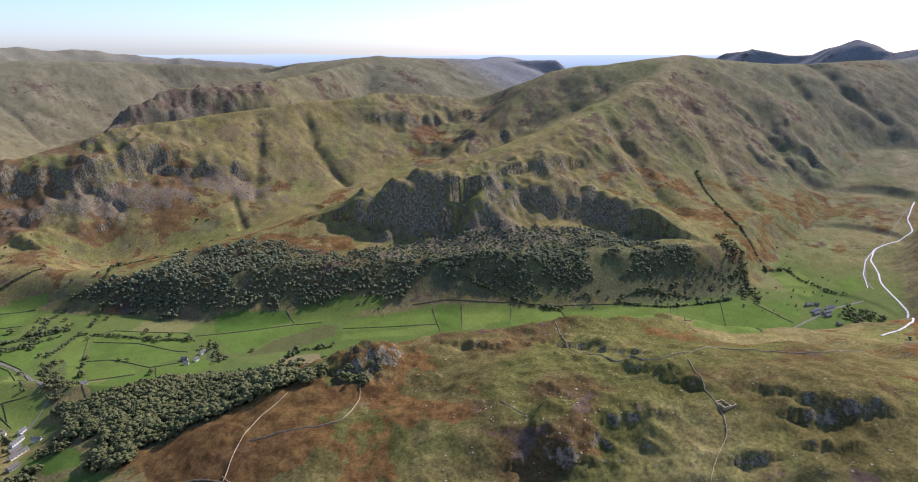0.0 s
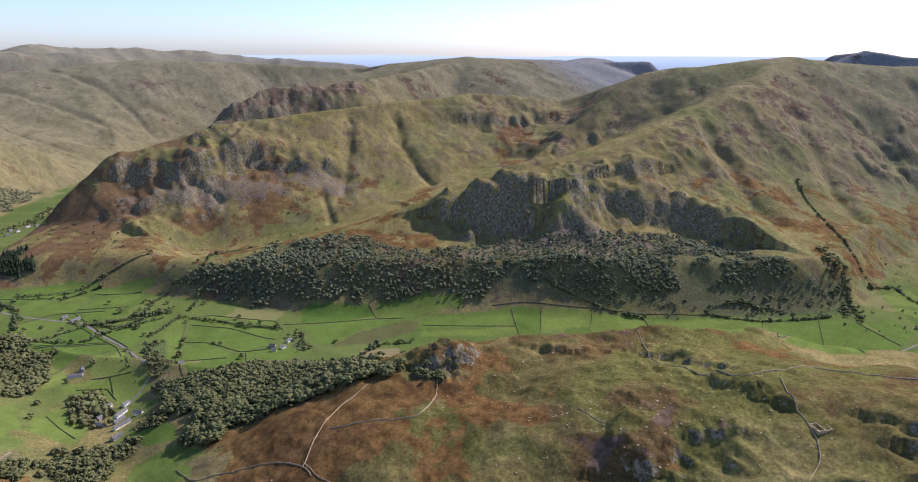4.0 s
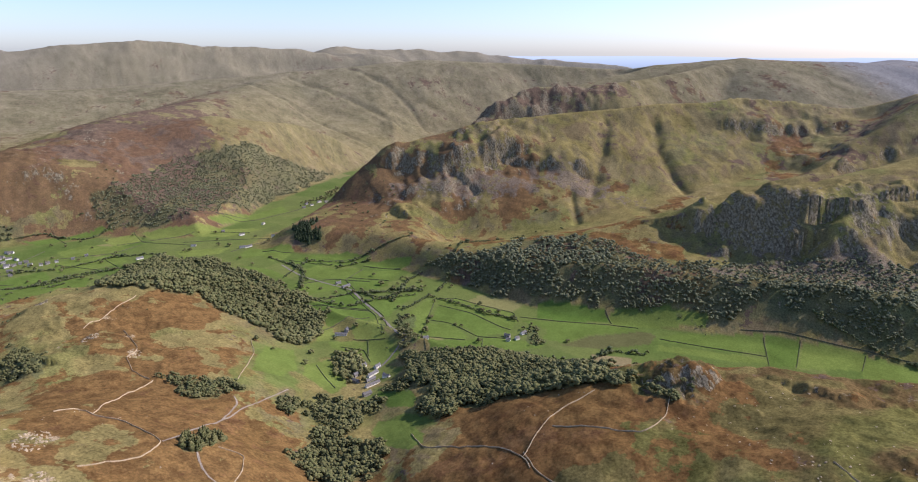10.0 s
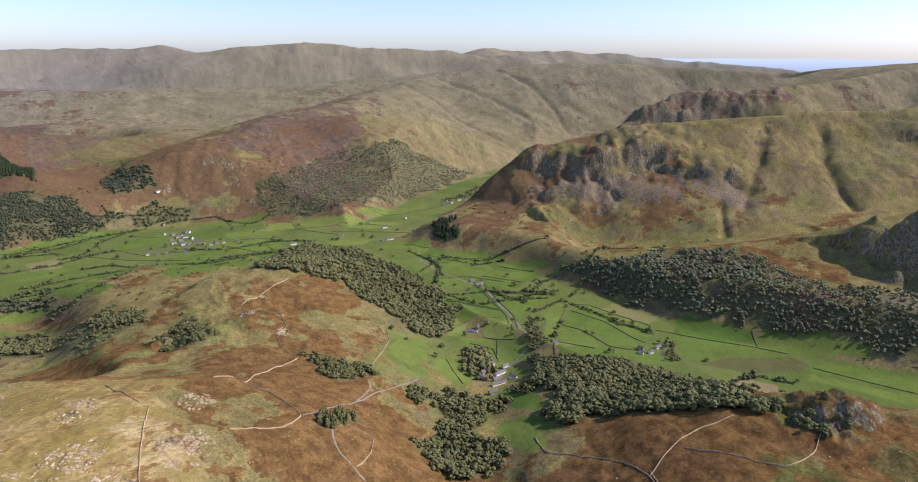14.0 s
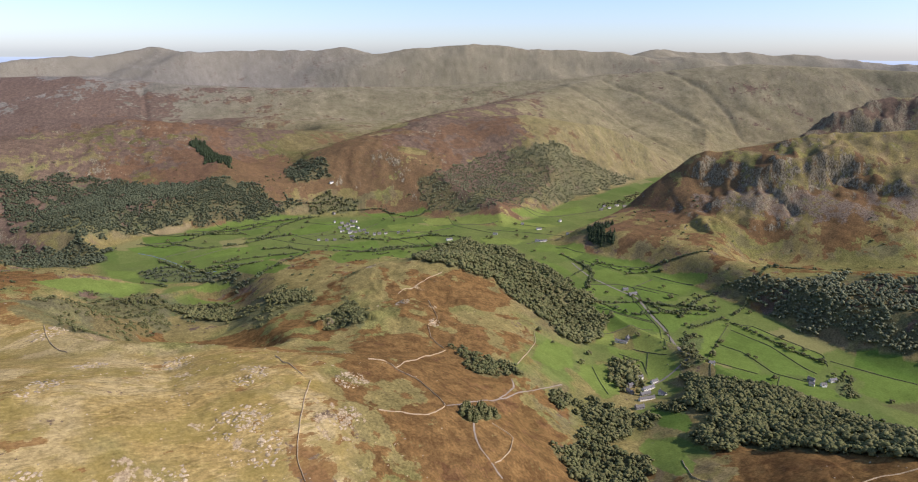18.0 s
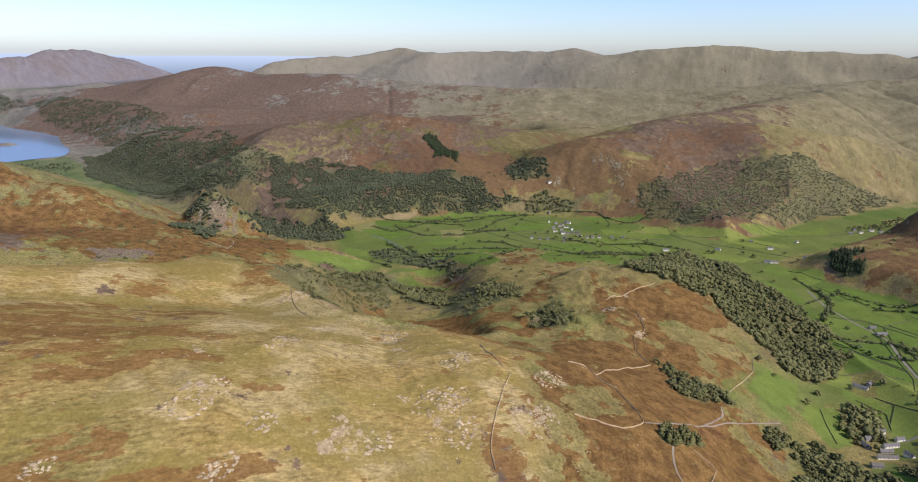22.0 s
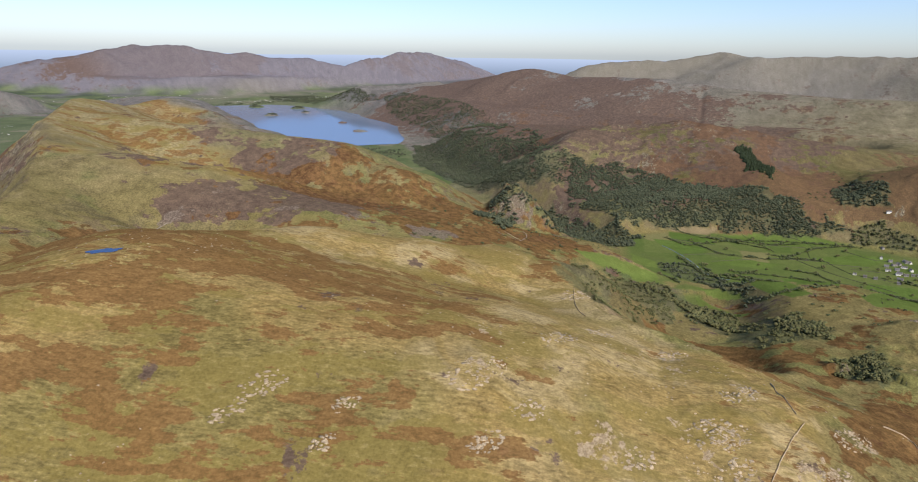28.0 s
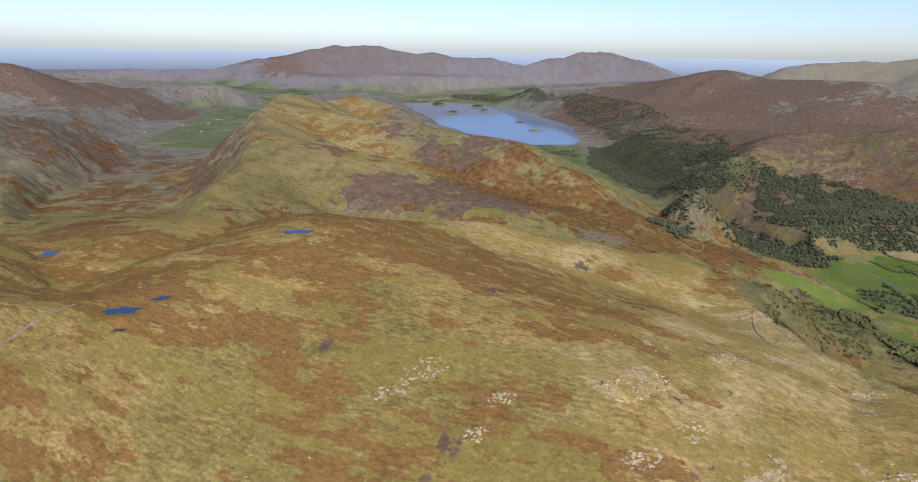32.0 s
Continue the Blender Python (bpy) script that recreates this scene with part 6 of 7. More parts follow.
dry_wall("field_wall", [(256.6, 149.6), (257.4, 148.2), (258.9, 147.5)], stone_dark_m, "mossy drystone wall between green fields", "field walls", 0.85, 0.62)
dry_wall("field_wall", [(261.1, 147.7), (259.6, 146.9)], stone_dark_m, "mossy drystone wall between green fields", "field walls", 0.85, 0.62)
dry_wall("field_wall", [(251.0, 149.6), (253.1, 148.0), (254.0, 146.8)], stone_dark_m, "mossy drystone wall between green fields", "field walls", 0.85, 0.62)
dry_wall("field_wall", [(255.7, 156.7), (256.0, 155.7), (256.3, 154.8)], stone_dark_m, "mossy drystone wall between green fields", "field walls", 0.85, 0.62)
dry_wall("field_wall", [(254.6, 156.1), (254.7, 154.1), (254.5, 153.0)], stone_dark_m, "mossy drystone wall between green fields", "field walls", 0.85, 0.62)
dry_wall("field_wall", [(258.4, 153.9), (258.7, 152.4), (258.2, 151.3)], stone_dark_m, "mossy drystone wall between green fields", "field walls", 0.85, 0.62)
dry_wall("field_wall", [(261.3, 143.9), (260.4, 142.0), (261.4, 140.1)], stone_dark_m, "mossy drystone wall between green fields", "field walls", 0.85, 0.62)
dry_wall("field_wall", [(257.0, 146.8), (255.7, 145.2)], stone_dark_m, "mossy drystone wall between green fields", "field walls", 0.85, 0.62)
dry_wall("field_wall", [(259.5, 141.7), (258.9, 140.2)], stone_dark_m, "mossy drystone wall between green fields", "field walls", 0.85, 0.62)
dry_wall("field_wall", [(256.9, 150.8), (256.0, 149.4), (256.3, 147.9)], stone_dark_m, "mossy drystone wall between green fields", "field walls", 0.85, 0.62)
dry_wall("field_wall", [(252.2, 146.9), (252.9, 147.8)], stone_dark_m, "mossy drystone wall between green fields", "field walls", 0.85, 0.62)
dry_wall("field_wall", [(249.8, 138.9), (248.9, 137.5)], stone_dark_m, "mossy drystone wall between green fields", "field walls", 0.85, 0.62)
dry_wall("field_wall", [(252.7, 136.6), (252.1, 135.7)], stone_dark_m, "mossy drystone wall between green fields", "field walls", 0.85, 0.62)
dry_wall("field_wall", [(251.7, 137.6), (249.5, 137.4), (248.3, 137.2), (246.6, 137.4)], stone_dark_m, "mossy drystone wall between green fields", "field walls", 0.85, 0.62)
dry_wall("field_wall", [(251.7, 137.9), (249.5, 137.6), (248.4, 137.4), (246.7, 137.6)], stone_dark_m, "mossy drystone wall between green fields", "field walls", 0.85, 0.62)
dry_wall("drystone_wall", [(241.29, 149.08), (240.83, 148.67), (240.48, 148.29), (240.24, 147.87)], stone_wall_m, "pale drystone wall climbing over the fell", "fell walls")
dry_wall("drystone_wall", [(241.17, 144.99), (240.54, 144.5), (240.22, 144.19)], stone_wall_m, "pale drystone wall climbing over the fell", "fell walls")
dry_wall("drystone_wall", [(240.14, 144.04), (239.39, 143.88), (238.73, 143.71), (238.29, 143.58), (238.04, 143.39)], stone_wall_m, "pale drystone wall climbing over the fell", "fell walls")
dry_wall("drystone_wall", [(234.75, 132.89), (234.39, 133.31), (234.01, 133.61), (233.85, 133.9), (233.82, 134.39), (233.76, 134.68)], stone_wall_m, "pale drystone wall climbing over the fell", "fell walls")
dry_wall("drystone_wall", [(238.83, 137.54), (238.34, 137.61), (237.95, 137.49)], stone_wall_m, "pale drystone wall climbing over the fell", "fell walls")
dry_wall("drystone_wall", [(237.29, 132.13), (236.93, 132.51), (236.53, 132.97)], stone_wall_m, "pale drystone wall climbing over the fell", "fell walls")
dry_wall("drystone_wall", [(241.04, 138.49), (240.26, 138.52), (239.66, 138.00), (239.15, 137.69), (238.74, 137.58), (238.42, 137.65)], stone_wall_m, "pale drystone wall climbing over the fell", "fell walls")
dry_wall("drystone_wall", [(238.74, 137.58), (239.01, 137.26), (239.20, 136.96), (239.32, 136.60), (239.38, 136.12)], stone_wall_m, "pale drystone wall climbing over the fell", "fell walls")
dry_wall("drystone_wall", [(239.00, 137.02), (238.49, 136.57), (238.14, 136.22), (238.13, 136.03), (238.34, 135.64), (238.67, 135.32)], stone_wall_m, "pale drystone wall climbing over the fell", "fell walls")
dry_wall("drystone_wall", [(241.59, 143.57), (241.77, 143.27), (241.56, 143.10), (241.40, 142.70), (240.84, 142.29), (240.60, 142.12), (240.11, 142.30), (239.84, 142.97)], stone_wall_m, "pale drystone wall climbing over the fell", "fell walls")
dry_wall("drystone_wall", [(241.56, 143.10), (243.06, 142.96), (243.86, 142.55)], stone_wall_m, "pale drystone wall climbing over the fell", "fell walls")
dry_wall("drystone_wall", [(246.54, 140.75), (245.72, 140.73), (244.76, 140.92), (243.95, 141.11)], stone_wall_m, "pale drystone wall climbing over the fell", "fell walls")
dry_wall("drystone_wall", [(240.71, 141.43), (240.61, 141.09), (240.06, 141.14), (239.66, 141.33)], stone_wall_m, "pale drystone wall climbing over the fell", "fell walls")
dry_wall("drystone_wall", [(248.47, 143.26), (247.84, 143.62), (246.85, 144.14)], stone_wall_m, "pale drystone wall climbing over the fell", "fell walls")
dry_wall("drystone_wall", [(246.66, 143.35), (245.43, 142.94), (245.01, 143.11), (244.31, 142.92), (243.93, 142.61)], stone_wall_m, "pale drystone wall climbing over the fell", "fell walls")
dry_wall("drystone_wall", [(236.92, 132.53), (236.47, 133.01), (235.78, 133.13), (235.09, 133.16), (234.84, 132.62)], stone_wall_m, "pale drystone wall climbing over the fell", "fell walls")
dry_wall("drystone_wall", [(234.84, 132.62), (234.64, 131.89), (233.48, 131.16), (232.49, 129.22)], stone_wall_m, "pale drystone wall climbing over the fell", "fell walls")
dry_wall("drystone_wall", [(236.39, 134.93), (235.97, 134.94)], stone_wall_m, "pale drystone wall climbing over the fell", "fell walls")
dry_wall("drystone_wall", [(245.87, 156.21), (245.85, 155.39)], stone_wall_m, "pale drystone wall climbing over the fell", "fell walls")

# ---- woods ----
for name, (e, n, re, rn, turn, dens, tall) in WOODS.items():
    rng = np.random.default_rng(int(e * 10 + n))
    count = int(dens * math.pi * re * rn / 1e4 * 1.25)
    c, s = math.cos(radians(turn)), math.sin(radians(turn))
    u, v = rng.uniform(-1.25, 1.25, (2, count * 2))
    E, N = e + (u * re * c - v * rn * s) / 100, n + (u * re * s + v * rn * c) / 100
    keep = spot(E, N, e, n, re, rn, turn, 0.25) > rng.uniform(0.25, 0.75, len(E))
    if dens < 60:
        keep &= fbm(E, N, 75, 3, 61) > (-0.3 if dens > 38 else -0.05)
    E, N = E[keep], N[keep]
    x, y = to_world(E, N)
    size = S * tall * rng.uniform(0.65, 1.3, len(x))
    spruce = name in ("plantation", "spruce_patch", "larch_stand")
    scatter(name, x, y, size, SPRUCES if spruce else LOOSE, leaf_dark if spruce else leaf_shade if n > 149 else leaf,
            "dark spruce trees standing close on the slope" if spruce else "oaks and birches just turning, grown together on the slope", "wood", 1.0 if spruce else 1.15)
for name, (dens, tall, corners) in OUTLINED.items():
    rng = np.random.default_rng(int(corners[0][0] * 10 + corners[0][1]))
    es, ns = [q[0] for q in corners], [q[1] for q in corners]
    e0, e1, n0, n1 = min(es) - 0.2, max(es) + 0.2, min(ns) - 0.2, max(ns) + 0.2
    count = int(dens * (e1 - e0) * (n1 - n0))
    E, N = rng.uniform(e0, e1, count), rng.uniform(n0, n1, count)
    keep = inside(E, N, corners)
    if dens < 80 or "fellside" in name or name == "gorge_wood":
        keep &= fbm(E, N, 75, 3, 61) > -0.4
    E, N = E[keep], N[keep]
    x, y = to_world(E, N)
    size = S * tall * rng.uniform(0.5, 1.0, len(x)) ** 0.8 * 1.4
    spruce = name in ("plantation", "spruce_patch", "larch_stand")
    far = math.hypot(e0 - CE, n0 - CN) > 14
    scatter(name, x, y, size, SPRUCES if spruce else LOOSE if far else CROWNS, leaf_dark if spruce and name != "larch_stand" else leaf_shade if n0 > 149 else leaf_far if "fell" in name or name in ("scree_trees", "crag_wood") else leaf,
            "yellowing larches in a small close stand" if name == "larch_stand" else "dark spruce trees standing close on the slope" if spruce else "oaks and birches just turning, grown together on the slope", "wood", 1.0 if spruce else 1.25)
# bushes and lone small trees dotted over the dale and the lower slopes
rng = np.random.default_rng(77)
E, N = rng.uniform(232, 268, 26000), rng.uniform(117, 172, 26000)
x, y = to_world(E, N)
hh, bb = heights(E, N)
ok = (hh < 330) & (hh - bb > -30) & (fbm(E, N, 260, 3, 63) > 0.28) & (np.hypot(x, y) > 330) & (rng.uniform(0, 1, len(E)) < 0.30)
ok &= ~((E > 236) & (E < 241) & (N > 132) & (N < 139)) & ~((E > 237) & (E < 247.5) & (N > 139) & (N < 147))
ok &= ~((np.abs(E - 256) < 4) & (N > 139) & (N < 154) & (rng.uniform(0, 1, len(E)) < 0.75))
scatter("scrub", x[ok], y[ok], S * rng.uniform(3, 8.5, ok.sum()), BUSHES, hedge_leaf, "thorn and juniper bushes dotted over the slopes", "scrub", 1.3)


# ---- houses ----
def gable_roof(bm, length, width, z, rise, over=0.35, thick=0.18):
    """Two pitched slabs with eaves and verges."""
    hl, hw = length / 2 + over, width / 2 + over
    drop = over * rise / (width / 2)
    for side in (-1, 1):
        a = [(-hl, side * hw, z - drop), (hl, side * hw, z - drop), (hl, 0, z + rise), (-hl, 0, z + rise)]
        lo = [bm.verts.new(p) for p in a]
        hi = [bm.verts.new((p[0], p[1], p[2] + thick)) for p in a]
        bm.faces.new(hi)
        bm.faces.new(lo[::-1])
        for k in range(4):
            bm.faces.new((lo[k], lo[(k + 1) % 4], hi[(k + 1) % 4], hi[k]))
    bmesh.ops.recalc_face_normals(bm, faces=bm.faces[:])


def cottage(E, N, length, bearing, wall):
    x, y = (float(v) for v in to_world(E, N))
    # turn on the map to turn in the world
    x2, y2 = (float(v) for v in to_world(E + 0.1 * math.cos(radians(bearing)), N + 0.1 * math.sin(radians(bearing))))
    ang = math.degrees(math.atan2(y2 - y, x2 - x))
    rng = random.Random(int(E * 100) + int(N * 100))
    width, tall, rise = 3.6 + rng.random(), 2.7 + 0.5 * rng.random(), 1.35 + 0.3 * rng.random()
    z = float(ground_at(x, y))
    white = wall == "white"
    thing = new("cottage" if length < 12 else "farmhouse")
    thing.matrix_basis = pose(x, y, z, 0, 0, ang)
    tagged(thing, "white rendered stone house with a grey slate roof" if white else "grey stone farm building with a slate roof", "house", "houses of the dale")
    bm = bmesh.new()
    box(bm, -length / 2, length / 2, -width / 2, width / 2, -1.5, tall)
    for sx in (-1, 1):
        v = [bm.verts.new((sx * length / 2, -width / 2, tall)), bm.verts.new((sx * length / 2, width / 2, tall)), bm.verts.new((sx * length / 2, 0, tall + rise))]
        bm.faces.new(v if sx > 0 else v[::-1])
    body = part("walls", bm, render_m if white else greystone_m, thing)
    bm = bmesh.new()
    gable_roof(bm, length, width, tall, rise)
    part("roof", bm, slate_m, thing)
    for sx in (-1, 1):
        bm = bmesh.new()
        cx = sx * (length / 2 - 0.5)
        box(bm, cx - 0.35, cx + 0.35, -0.3, 0.3, tall + rise * 0.6, tall + rise + 0.75)
        box(bm, cx - 0.42, cx + 0.42, -0.37, 0.37, tall + rise + 0.60, tall + rise + 0.72)
        part("chimney", bm, greystone_m, thing)
    n = max(2, int(length / 3))
    for side in (-1, 1):
        for k in range(n):
            wx = (k + 0.5) / n * length - length / 2
            if side < 0 and k == n // 2:
                bm = bmesh.new()
                box(bm, wx - 0.35, wx + 0.35, side * (width / 2 + 0.03) - 0.03, side * (width / 2 + 0.03) + 0.03, 0, 1.5)
                part("door", bm, paint_m, thing)
                continue
            bm = bmesh.new()
            box(bm, wx - 0.33, wx + 0.33, side * (width / 2 + 0.02) - 0.03, side * (width / 2 + 0.02) + 0.03, tall * 0.52, tall * 0.52 + 0.75)
            part("window", bm, glass_m, thing)


cottage(244.84, 138.30, 15.0, 124, "white")
cottage(244.12, 138.46, 17.0, 112, "white")
cottage(245.29, 138.43, 10.0, 124, "white")
cottage(244.95, 138.62, 11.0, 124, "grey")
cottage(244.35, 138.10, 9.0, 34, "white")
cottage(244.50, 138.42, 12.0, 118, "grey")
cottage(243.65, 138.68, 9.0, 110, "grey")
cottage(245.15, 138.12, 8.0, 124, "white")
cottage(244.60, 138.72, 9.0, 34, "grey")
cottage(247.32, 138.55, 15.0, 69, "white")
cottage(247.45, 138.38, 7.5, 159, "grey")
cottage(245.63, 136.81, 6.0, 90, "white")
cottage(245.85, 134.56, 7.4, 41, "grey")
cottage(245.62, 134.39, 5.5, 104, "white")
cottage(245.88, 134.09, 8.6, 112, "white")
cottage(245.62, 134.64, 5.5, 58, "white")
cottage(258.55, 148.76, 8.0, 60, "grey")
cottage(259.00, 148.63, 9.0, 130, "grey")
cottage(258.10, 148.21, 8.0, 40, "white")
cottage(257.95, 148.95, 7.0, 120, "grey")
cottage(257.41, 148.34, 9.0, 75, "grey")
cottage(258.85, 149.45, 7.0, 20, "white")
cottage(257.63, 147.81, 7.0, 100, "grey")
cottage(258.30, 148.50, 10.0, 110, "white")
cottage(259.07, 148.66, 16.0, 68, "white")
cottage(257.45, 148.72, 8.2, 119, "white")
cottage(258.32, 148.82, 9.8, 145, "grey")
cottage(257.81, 148.56, 7.4, 126, "grey")
cottage(256.68, 148.08, 9.3, 97, "grey")
cottage(257.34, 148.12, 7.2, 124, "grey")
cottage(257.19, 147.59, 7.3, 81, "white")
cottage(257.10, 147.25, 5.5, 103, "white")
cottage(257.21, 147.07, 7.2, 124, "grey")
cottage(257.34, 146.82, 5.5, 107, "white")
cottage(260.2, 149.9, 7.1, 49, "grey")
cottage(258.69, 149.09, 6.8, 135, "grey")
cottage(257.54, 147.97, 5.5, 103, "grey")
cottage(257.47, 146.33, 5.7, 102, "grey")
cottage(257.73, 145.94, 5.7, 102, "grey")
cottage(256.01, 149.25, 5.5, 110, "white")
cottage(256.01, 148.92, 5.5, 104, "grey")
cottage(256.09, 148.62, 5.5, 114, "grey")
cottage(256.15, 147.93, 6.3, 108, "grey")
cottage(257.25, 148.33, 7.2, 124, "white")
cottage(257.61, 142.31, 8.9, 80, "white")
cottage(256.76, 140.51, 16.8, 91, "white")
cottage(258.63, 140.52, 10.6, 115, "white")
cottage(260.13, 139.57, 7.5, 148, "white")
cottage(263.17, 137.35, 7.5, 122, "grey")
cottage(262.85, 137.14, 8.8, 129, "white")
cottage(263.38, 136.71, 10.2, 121, "white")
cottage(262.47, 137.55, 8.2, 104, "grey")
cottage(257.00, 139.41, 5.5, 82, "white")
cottage(263.23, 136.38, 9.9, 122, "grey")
cottage(259.36, 141.22, 5.8, 106, "grey")
cottage(235.31, 121.98, 9.5, 57, "grey")
cottage(235.06, 122.22, 17.0, 64, "white")
cottage(235.00, 122.49, 11.3, 67, "grey")
cottage(234.81, 122.24, 14.5, 62, "grey")
cottage(234.81, 121.82, 12.4, 57, "white")
cottage(234.73, 122.47, 9.0, 58, "grey")
cottage(234.38, 122.89, 6.7, 57, "grey")
cottage(235.14, 121.83, 5.7, 8, "grey")
cottage(251.09, 137.72, 14.1, 119, "grey")
cottage(251.48, 137.89, 8.6, 112, "grey")
cottage(256.60, 144.08, 11.8, 118, "white")
cottage(256.78, 140.36, 14.5, 114, "white")
cottage(261.63, 150.39, 9.3, 137, "white")

# ---- single trees in the fields ----
def tree_kind(seed, tall, autumn):
    rng = np.random.default_rng(seed)
    thing = new("field_tree")
    tagged(thing, "broad ash tree in full leaf beside a field wall" if not autumn else "small oak tree turning yellow in the pasture", "tree", "trees of the dale floor")
    bm = bmesh.new()
    levels = [(0.0, 0.045), (0.18, 0.032), (0.42, 0.020)]
    rings = []
    for h, r in levels:
        rings.append([bm.verts.new((tall * r * math.cos(a * 1.0472), tall * r * math.sin(a * 1.0472), tall * h - (0.3 if h == 0 else 0))) for a in range(6)])
    for lo, hi in zip(rings, rings[1:]):
        for k in range(6):
            bm.faces.new((lo[k], lo[(k + 1) % 6], hi[(k + 1) % 6], hi[k]))
    bm.faces.new(rings[-1])
    part("trunk", bm, bark, thing)
    for k in range(3):
        a = k * 2.1 + rng.uniform(0, 0.6)
        bm = bmesh.new()
        b0, b1 = Vector((0, 0, tall * 0.26)), Vector((math.cos(a) * tall * 0.24, math.sin(a) * tall * 0.24, tall * 0.55))
        d = (b1 - b0).normalized()
        u = d.orthogonal().normalized()
        w = d.cross(u)
        lo = [bm.verts.new(b0 + (u * math.cos(q * 1.5708) + w * math.sin(q * 1.5708)) * tall * 0.016) for q in range(4)]
        hi = [bm.verts.new(b1 + (u * math.cos(q * 1.5708) + w * math.sin(q * 1.5708)) * tall * 0.006) for q in range(4)]
        for q in range(4):
            bm.faces.new((lo[q], lo[(q + 1) % 4], hi[(q + 1) % 4], hi[q]))
        part("limb", bm, bark, thing)
    v, f = crown_template(rng, 16)
    me = mesh_from("crown", v * np.array([tall * 1.15, tall * 1.15, tall]), f, 3)
    me.materials.append(leaf)
    ob = new("crown", me)
    ob.parent = thing
    return thing


KINDS = [tree_kind(k, 5.2 + 0.5 * k, k % 3 == 2) for k in range(6)]
SPOTS = [(246.98, 135.56), (246.84, 135.45), (248.84, 135.55), (247.37, 136.22), (246.87, 136.43), (246.11, 133.98), (245.9, 133.68), (246.33, 133.64), (243.3, 132.46), (247.32, 136.8), (246.87, 136.82), (247.9, 136.73), (248.06, 137.3), (248.73, 136.67), (254.36, 138.5), (245.78, 135.37), (245.04, 133.26), (247.36, 134.43), (247.15, 138.74), (246.18, 138.31), (246.25, 140.3), (246.64, 140.63), (246.41, 139.43), (245.65, 139.66), (252.15, 141.42), (259.2, 146.87), (257.37, 147.16), (258.17, 141.44), (258.15, 140.01), (256.79, 139.61), (257.08, 147.73), (256.62, 147.31)]
rng = random.Random(12)
for line in HEDGE_LINES:
    for e, n in line:
        if rng.random() < 0.7:
            SPOTS.append((e + rng.uniform(-0.15, 0.15), n + rng.uniform(-0.15, 0.15)))
for _ in range(70):
    SPOTS.append((rng.uniform(252, 260), rng.uniform(140, 154)))
for _ in range(25):
    SPOTS.append((rng.uniform(246.5, 252), rng.uniform(134, 139)))
for k, (e, n) in enumerate(SPOTS):
    x, y = (float(v) for v in to_world(e, n))
    m = pose(x, y, float(ground_at(x, y)) - 0.05, 0, 0, rng.uniform(0, 360)) @ Matrix.Scale(rng.uniform(0.7, 1.15), 4)
    kind = KINDS[k % 6]
    if k < 6:
        kind.matrix_basis = m
    else:
        t = copy_thing(kind, pose(0, 0, 0))
        t.matrix_basis = m

# ---- sheepfold on the fell ----
fx, fy = (float(v) for v in to_world(234.03, 133.45))
fold = tagged(new("sheepfold"), "small square drystone sheepfold on the grassy fell", "sheepfold")
fold.matrix_basis = pose(fx, fy, float(ground_at(fx, fy)), 0, 0, 20)
for x0, x1, y0, y1 in ((-5, 5, -4.2, -3.5), (-5, 5, 3.5, 4.2), (-5, -4.3, -3.5, 3.5), (4.3, 5, -3.5, 1.8), (-0.35, 0.35, -3.5, 3.5)):
    bm = bmesh.new()
    n = 8
    along_x = x1 - x0 > y1 - y0
    for k in range(n):
        t0, t1 = k / n, (k + 1) / n
        h = 1.1 + 0.25 * math.sin(k * 2.4)
        if along_x:
            box(bm, x0 + (x1 - x0) * t0, x0 + (x1 - x0) * t1, y0, y1, -1.2, h)
        else:
            box(bm, x0, x1, y0 + (y1 - y0) * t0, y0 + (y1 - y0) * t1, -1.2, h)
    part("fold_wall", bm, stone_wall_m, fold)

# ---- bare rocks on the moor ----
ROCKS = [(236.47, 146.28, 34), (234.5, 146.4, 12), (234.3, 147.38, 22), (233.85, 147.25, 16), (234.93, 146.69, 14), (235.94, 145.5, 18), (238.2, 146.6, 26), (237.4, 144.6, 20), (238.6, 144.5, 30), (238.3, 143.95, 26),
         (236.67, 145.6, 18), (239.57, 147.0, 22), (240.6, 143.6, 28), (239.9, 144.8, 30), (238.8, 144.3, 26), (239.4, 143.3, 24), (246.2, 143.9, 22), (245.2, 143.0, 18), (248.7, 145.3, 20), (241.0, 148.8, 30), (240.4, 146.2, 26)]
rng = np.random.default_rng(31)
bx, by, bs = [], [], []
for e, n, r in ROCKS:
    k = int(r * 3.4)
    a, d = rng.uniform(0, 6.283, k), r * np.sqrt(rng.uniform(0, 1, k))
    x, y = to_world(e + d * np.cos(a) * 1.3 / 100, n + d * np.sin(a) * 0.7 / 100)
    bx.append(x), by.append(y), bs.append(rng.uniform(0.3, 1.0, k) ** 1.8 * 2.4)
STONES = [(ICO_V * (1 + np.random.default_rng(k).uniform(-0.3, 0.3, (12, 1))) * np.array([1.05, 0.66, 0.20]) + np.array([0, 0, 0.08]), ICO_F) for k in range(6)]
scatter("moor_outcrops", np.concatenate(bx), np.concatenate(by), np.concatenate(bs), STONES, rock_m, "pale lichened rock slabs breaking through the turf", "rocks", 1.0, 0.15)
k = 2600
E, N = np.concatenate([rng.uniform(231, 242, k), rng.uniform(231, 240, k)]), np.concatenate([rng.uniform(142, 152, k), rng.uniform(130, 138, k)])
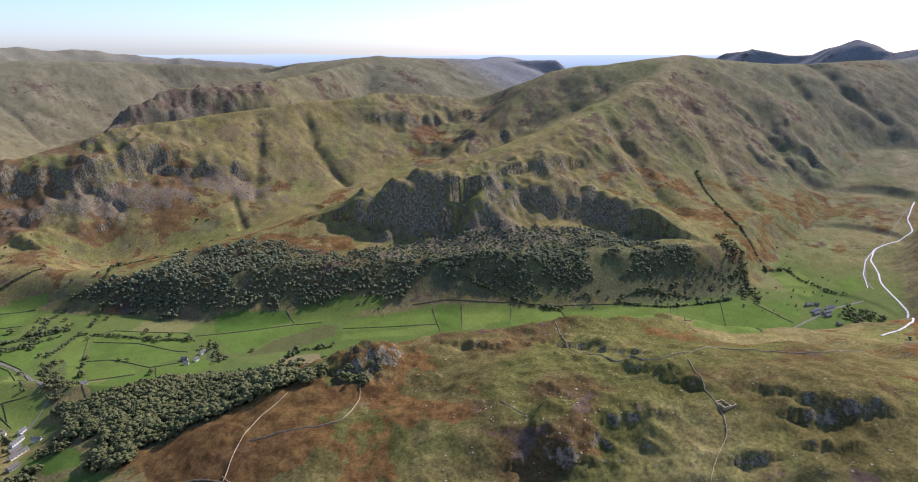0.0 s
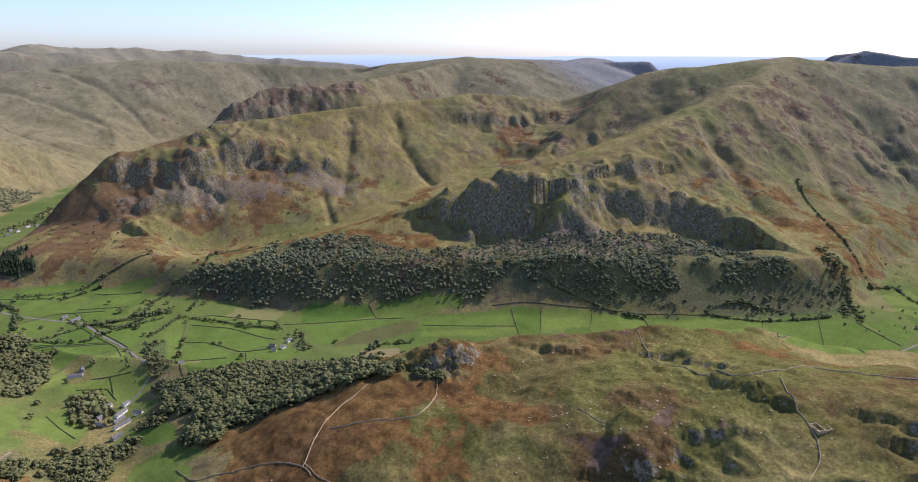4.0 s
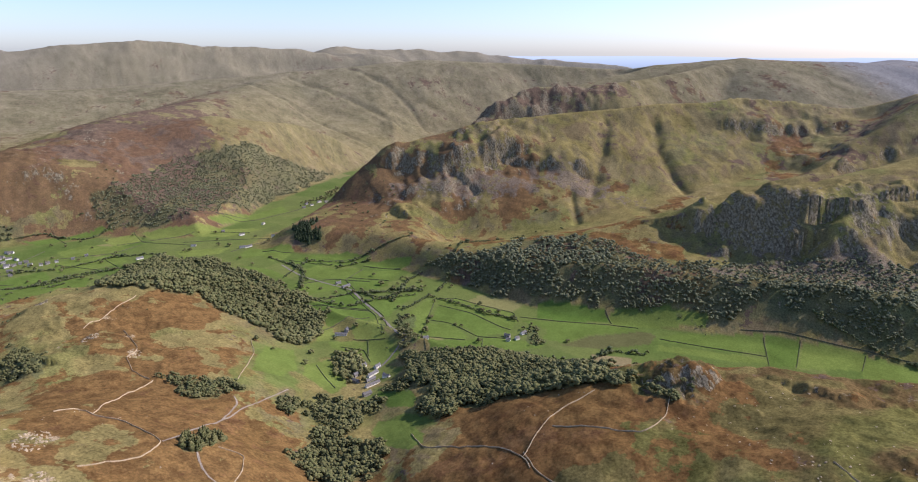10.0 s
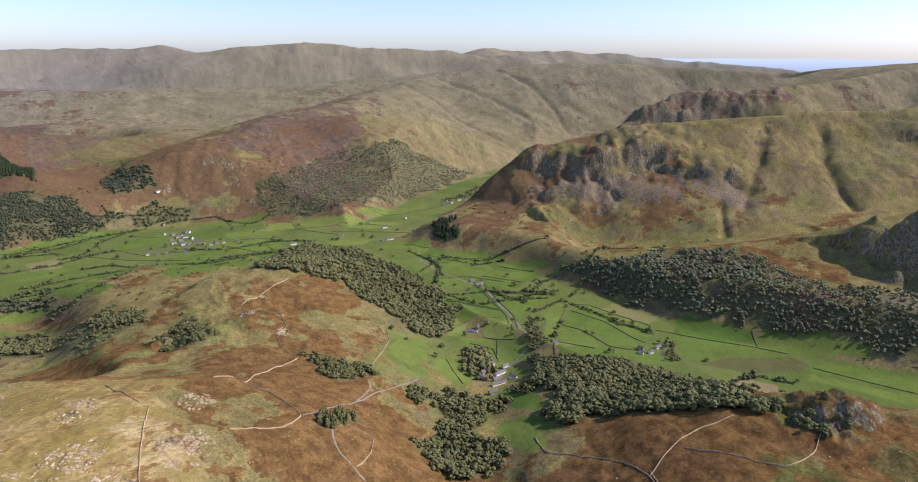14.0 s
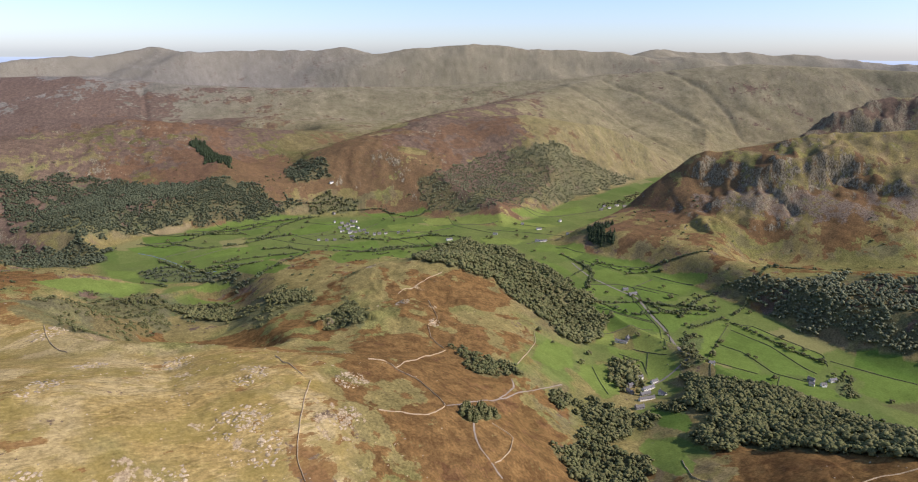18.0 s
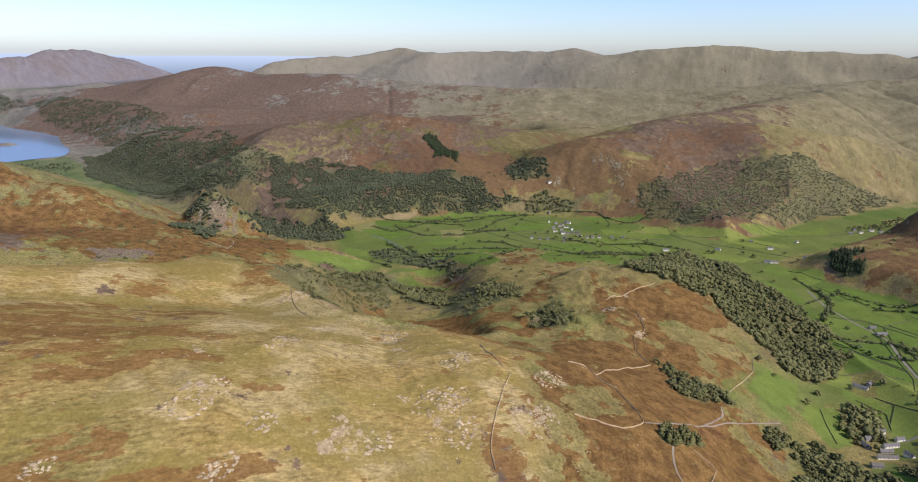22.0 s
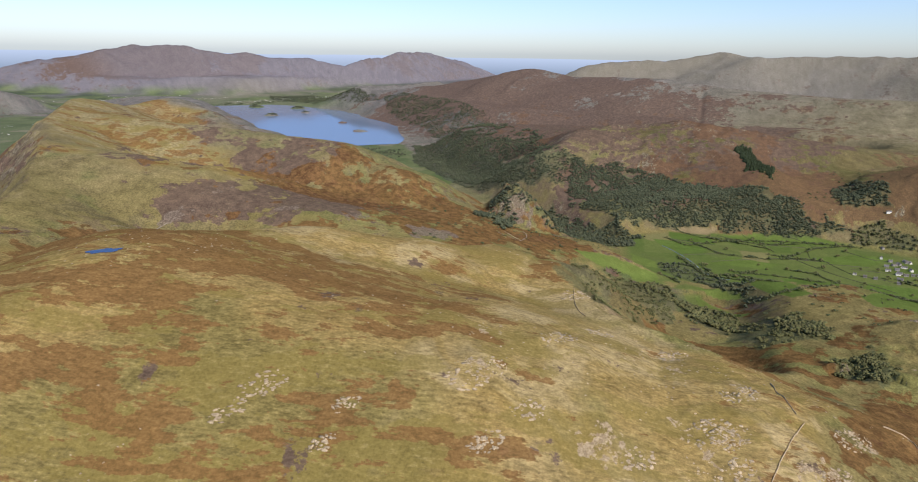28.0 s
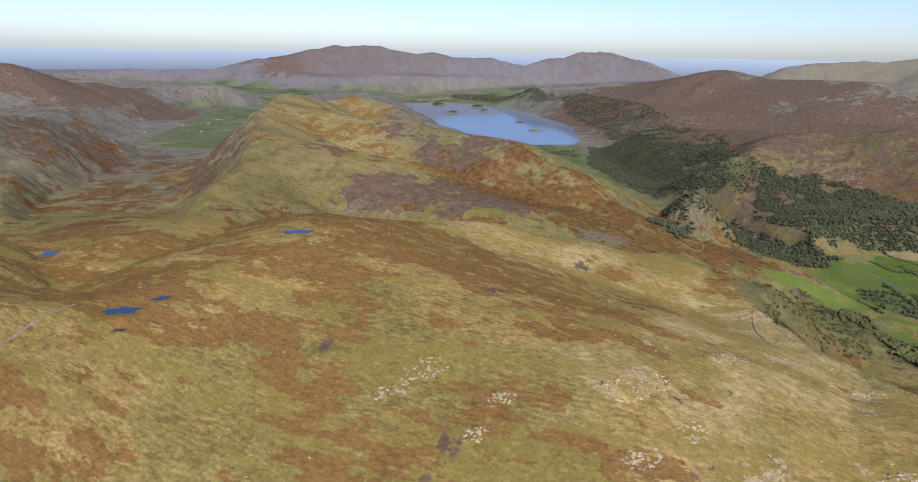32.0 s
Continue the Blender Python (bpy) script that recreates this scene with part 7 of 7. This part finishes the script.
x, y = to_world(E, N)
keep = fbm(E, N, 180, 3, 67) + 0.5 * rng.uniform(-1, 1, len(E)) > 0.25
scatter("loose_stones", x[keep], y[keep], rng.uniform(0.35, 1.25, keep.sum()), STONES, rock_m, "loose grey stones strewn over the fellside", "stones", 1.0, 0.1)

# ---- the far town and farms ----
def far_houses(name, spots, label, wide):
    rng = np.random.default_rng(len(name))
    vs, fs = [], []
    for e, n, sp, cnt in spots:
        for _ in range(cnt):
            E, N = e + rng.normal(0, sp), n + rng.normal(0, sp * 0.4)
            x, y = (float(v) for v in to_world(E, N))
            z = float(ground_at(x, y))
            a = rng.uniform(0, 3.14)
            l, w, h = rng.uniform(0.6, 1.4) * wide, rng.uniform(0.4, 0.7) * wide, rng.uniform(0.25, 0.4) * wide
            p = [(-l, -w, -1), (l, -w, -1), (l, w, -1), (-l, w, -1), (-l, -w, h), (l, -w, h), (l, w, h), (-l, w, h), (-l, 0, h * 1.5), (l, 0, h * 1.5)]
            b = len(vs)
            for px, py, pz in p:
                qx, qy, qz = squeeze(np.array([x + px * math.cos(a) - py * math.sin(a)]), np.array([y + px * math.sin(a) + py * math.cos(a)]), np.array([z + pz]))
                vs.append((float(qx[0]), float(qy[0]), float(qz[0])))
            for f in ((0, 1, 5, 4), (1, 2, 6, 5), (2, 3, 7, 6), (3, 0, 4, 7), (4, 5, 9, 8), (7, 8, 9, 6), (5, 6, 9, 9), (7, 4, 8, 8)):
                fs.append(tuple(b + q for q in f[:3]))
                if f[3] != f[2]:
                    fs.append((b + f[0], b + f[2], b + f[3]))
    me = mesh_from(name, np.array(vs), np.array(fs), 3)
    me.materials.append(render_m)
    tagged(new(name, me), label, "town", kind="stuff")


far_houses("far_town", [(269, 236, 3.5, 60), (262, 243, 4, 40), (257, 252, 4, 25), (278, 236, 3, 40), (288, 243, 3, 30), (250, 246, 4, 20)], "white houses of a distant market town beyond the lake", 2.4)
far_houses("newlands_farms", [(232, 200, 1.5, 6), (234, 206, 2, 8), (236, 212, 3, 10)], "scattered white farms in the next valley", 2.4)
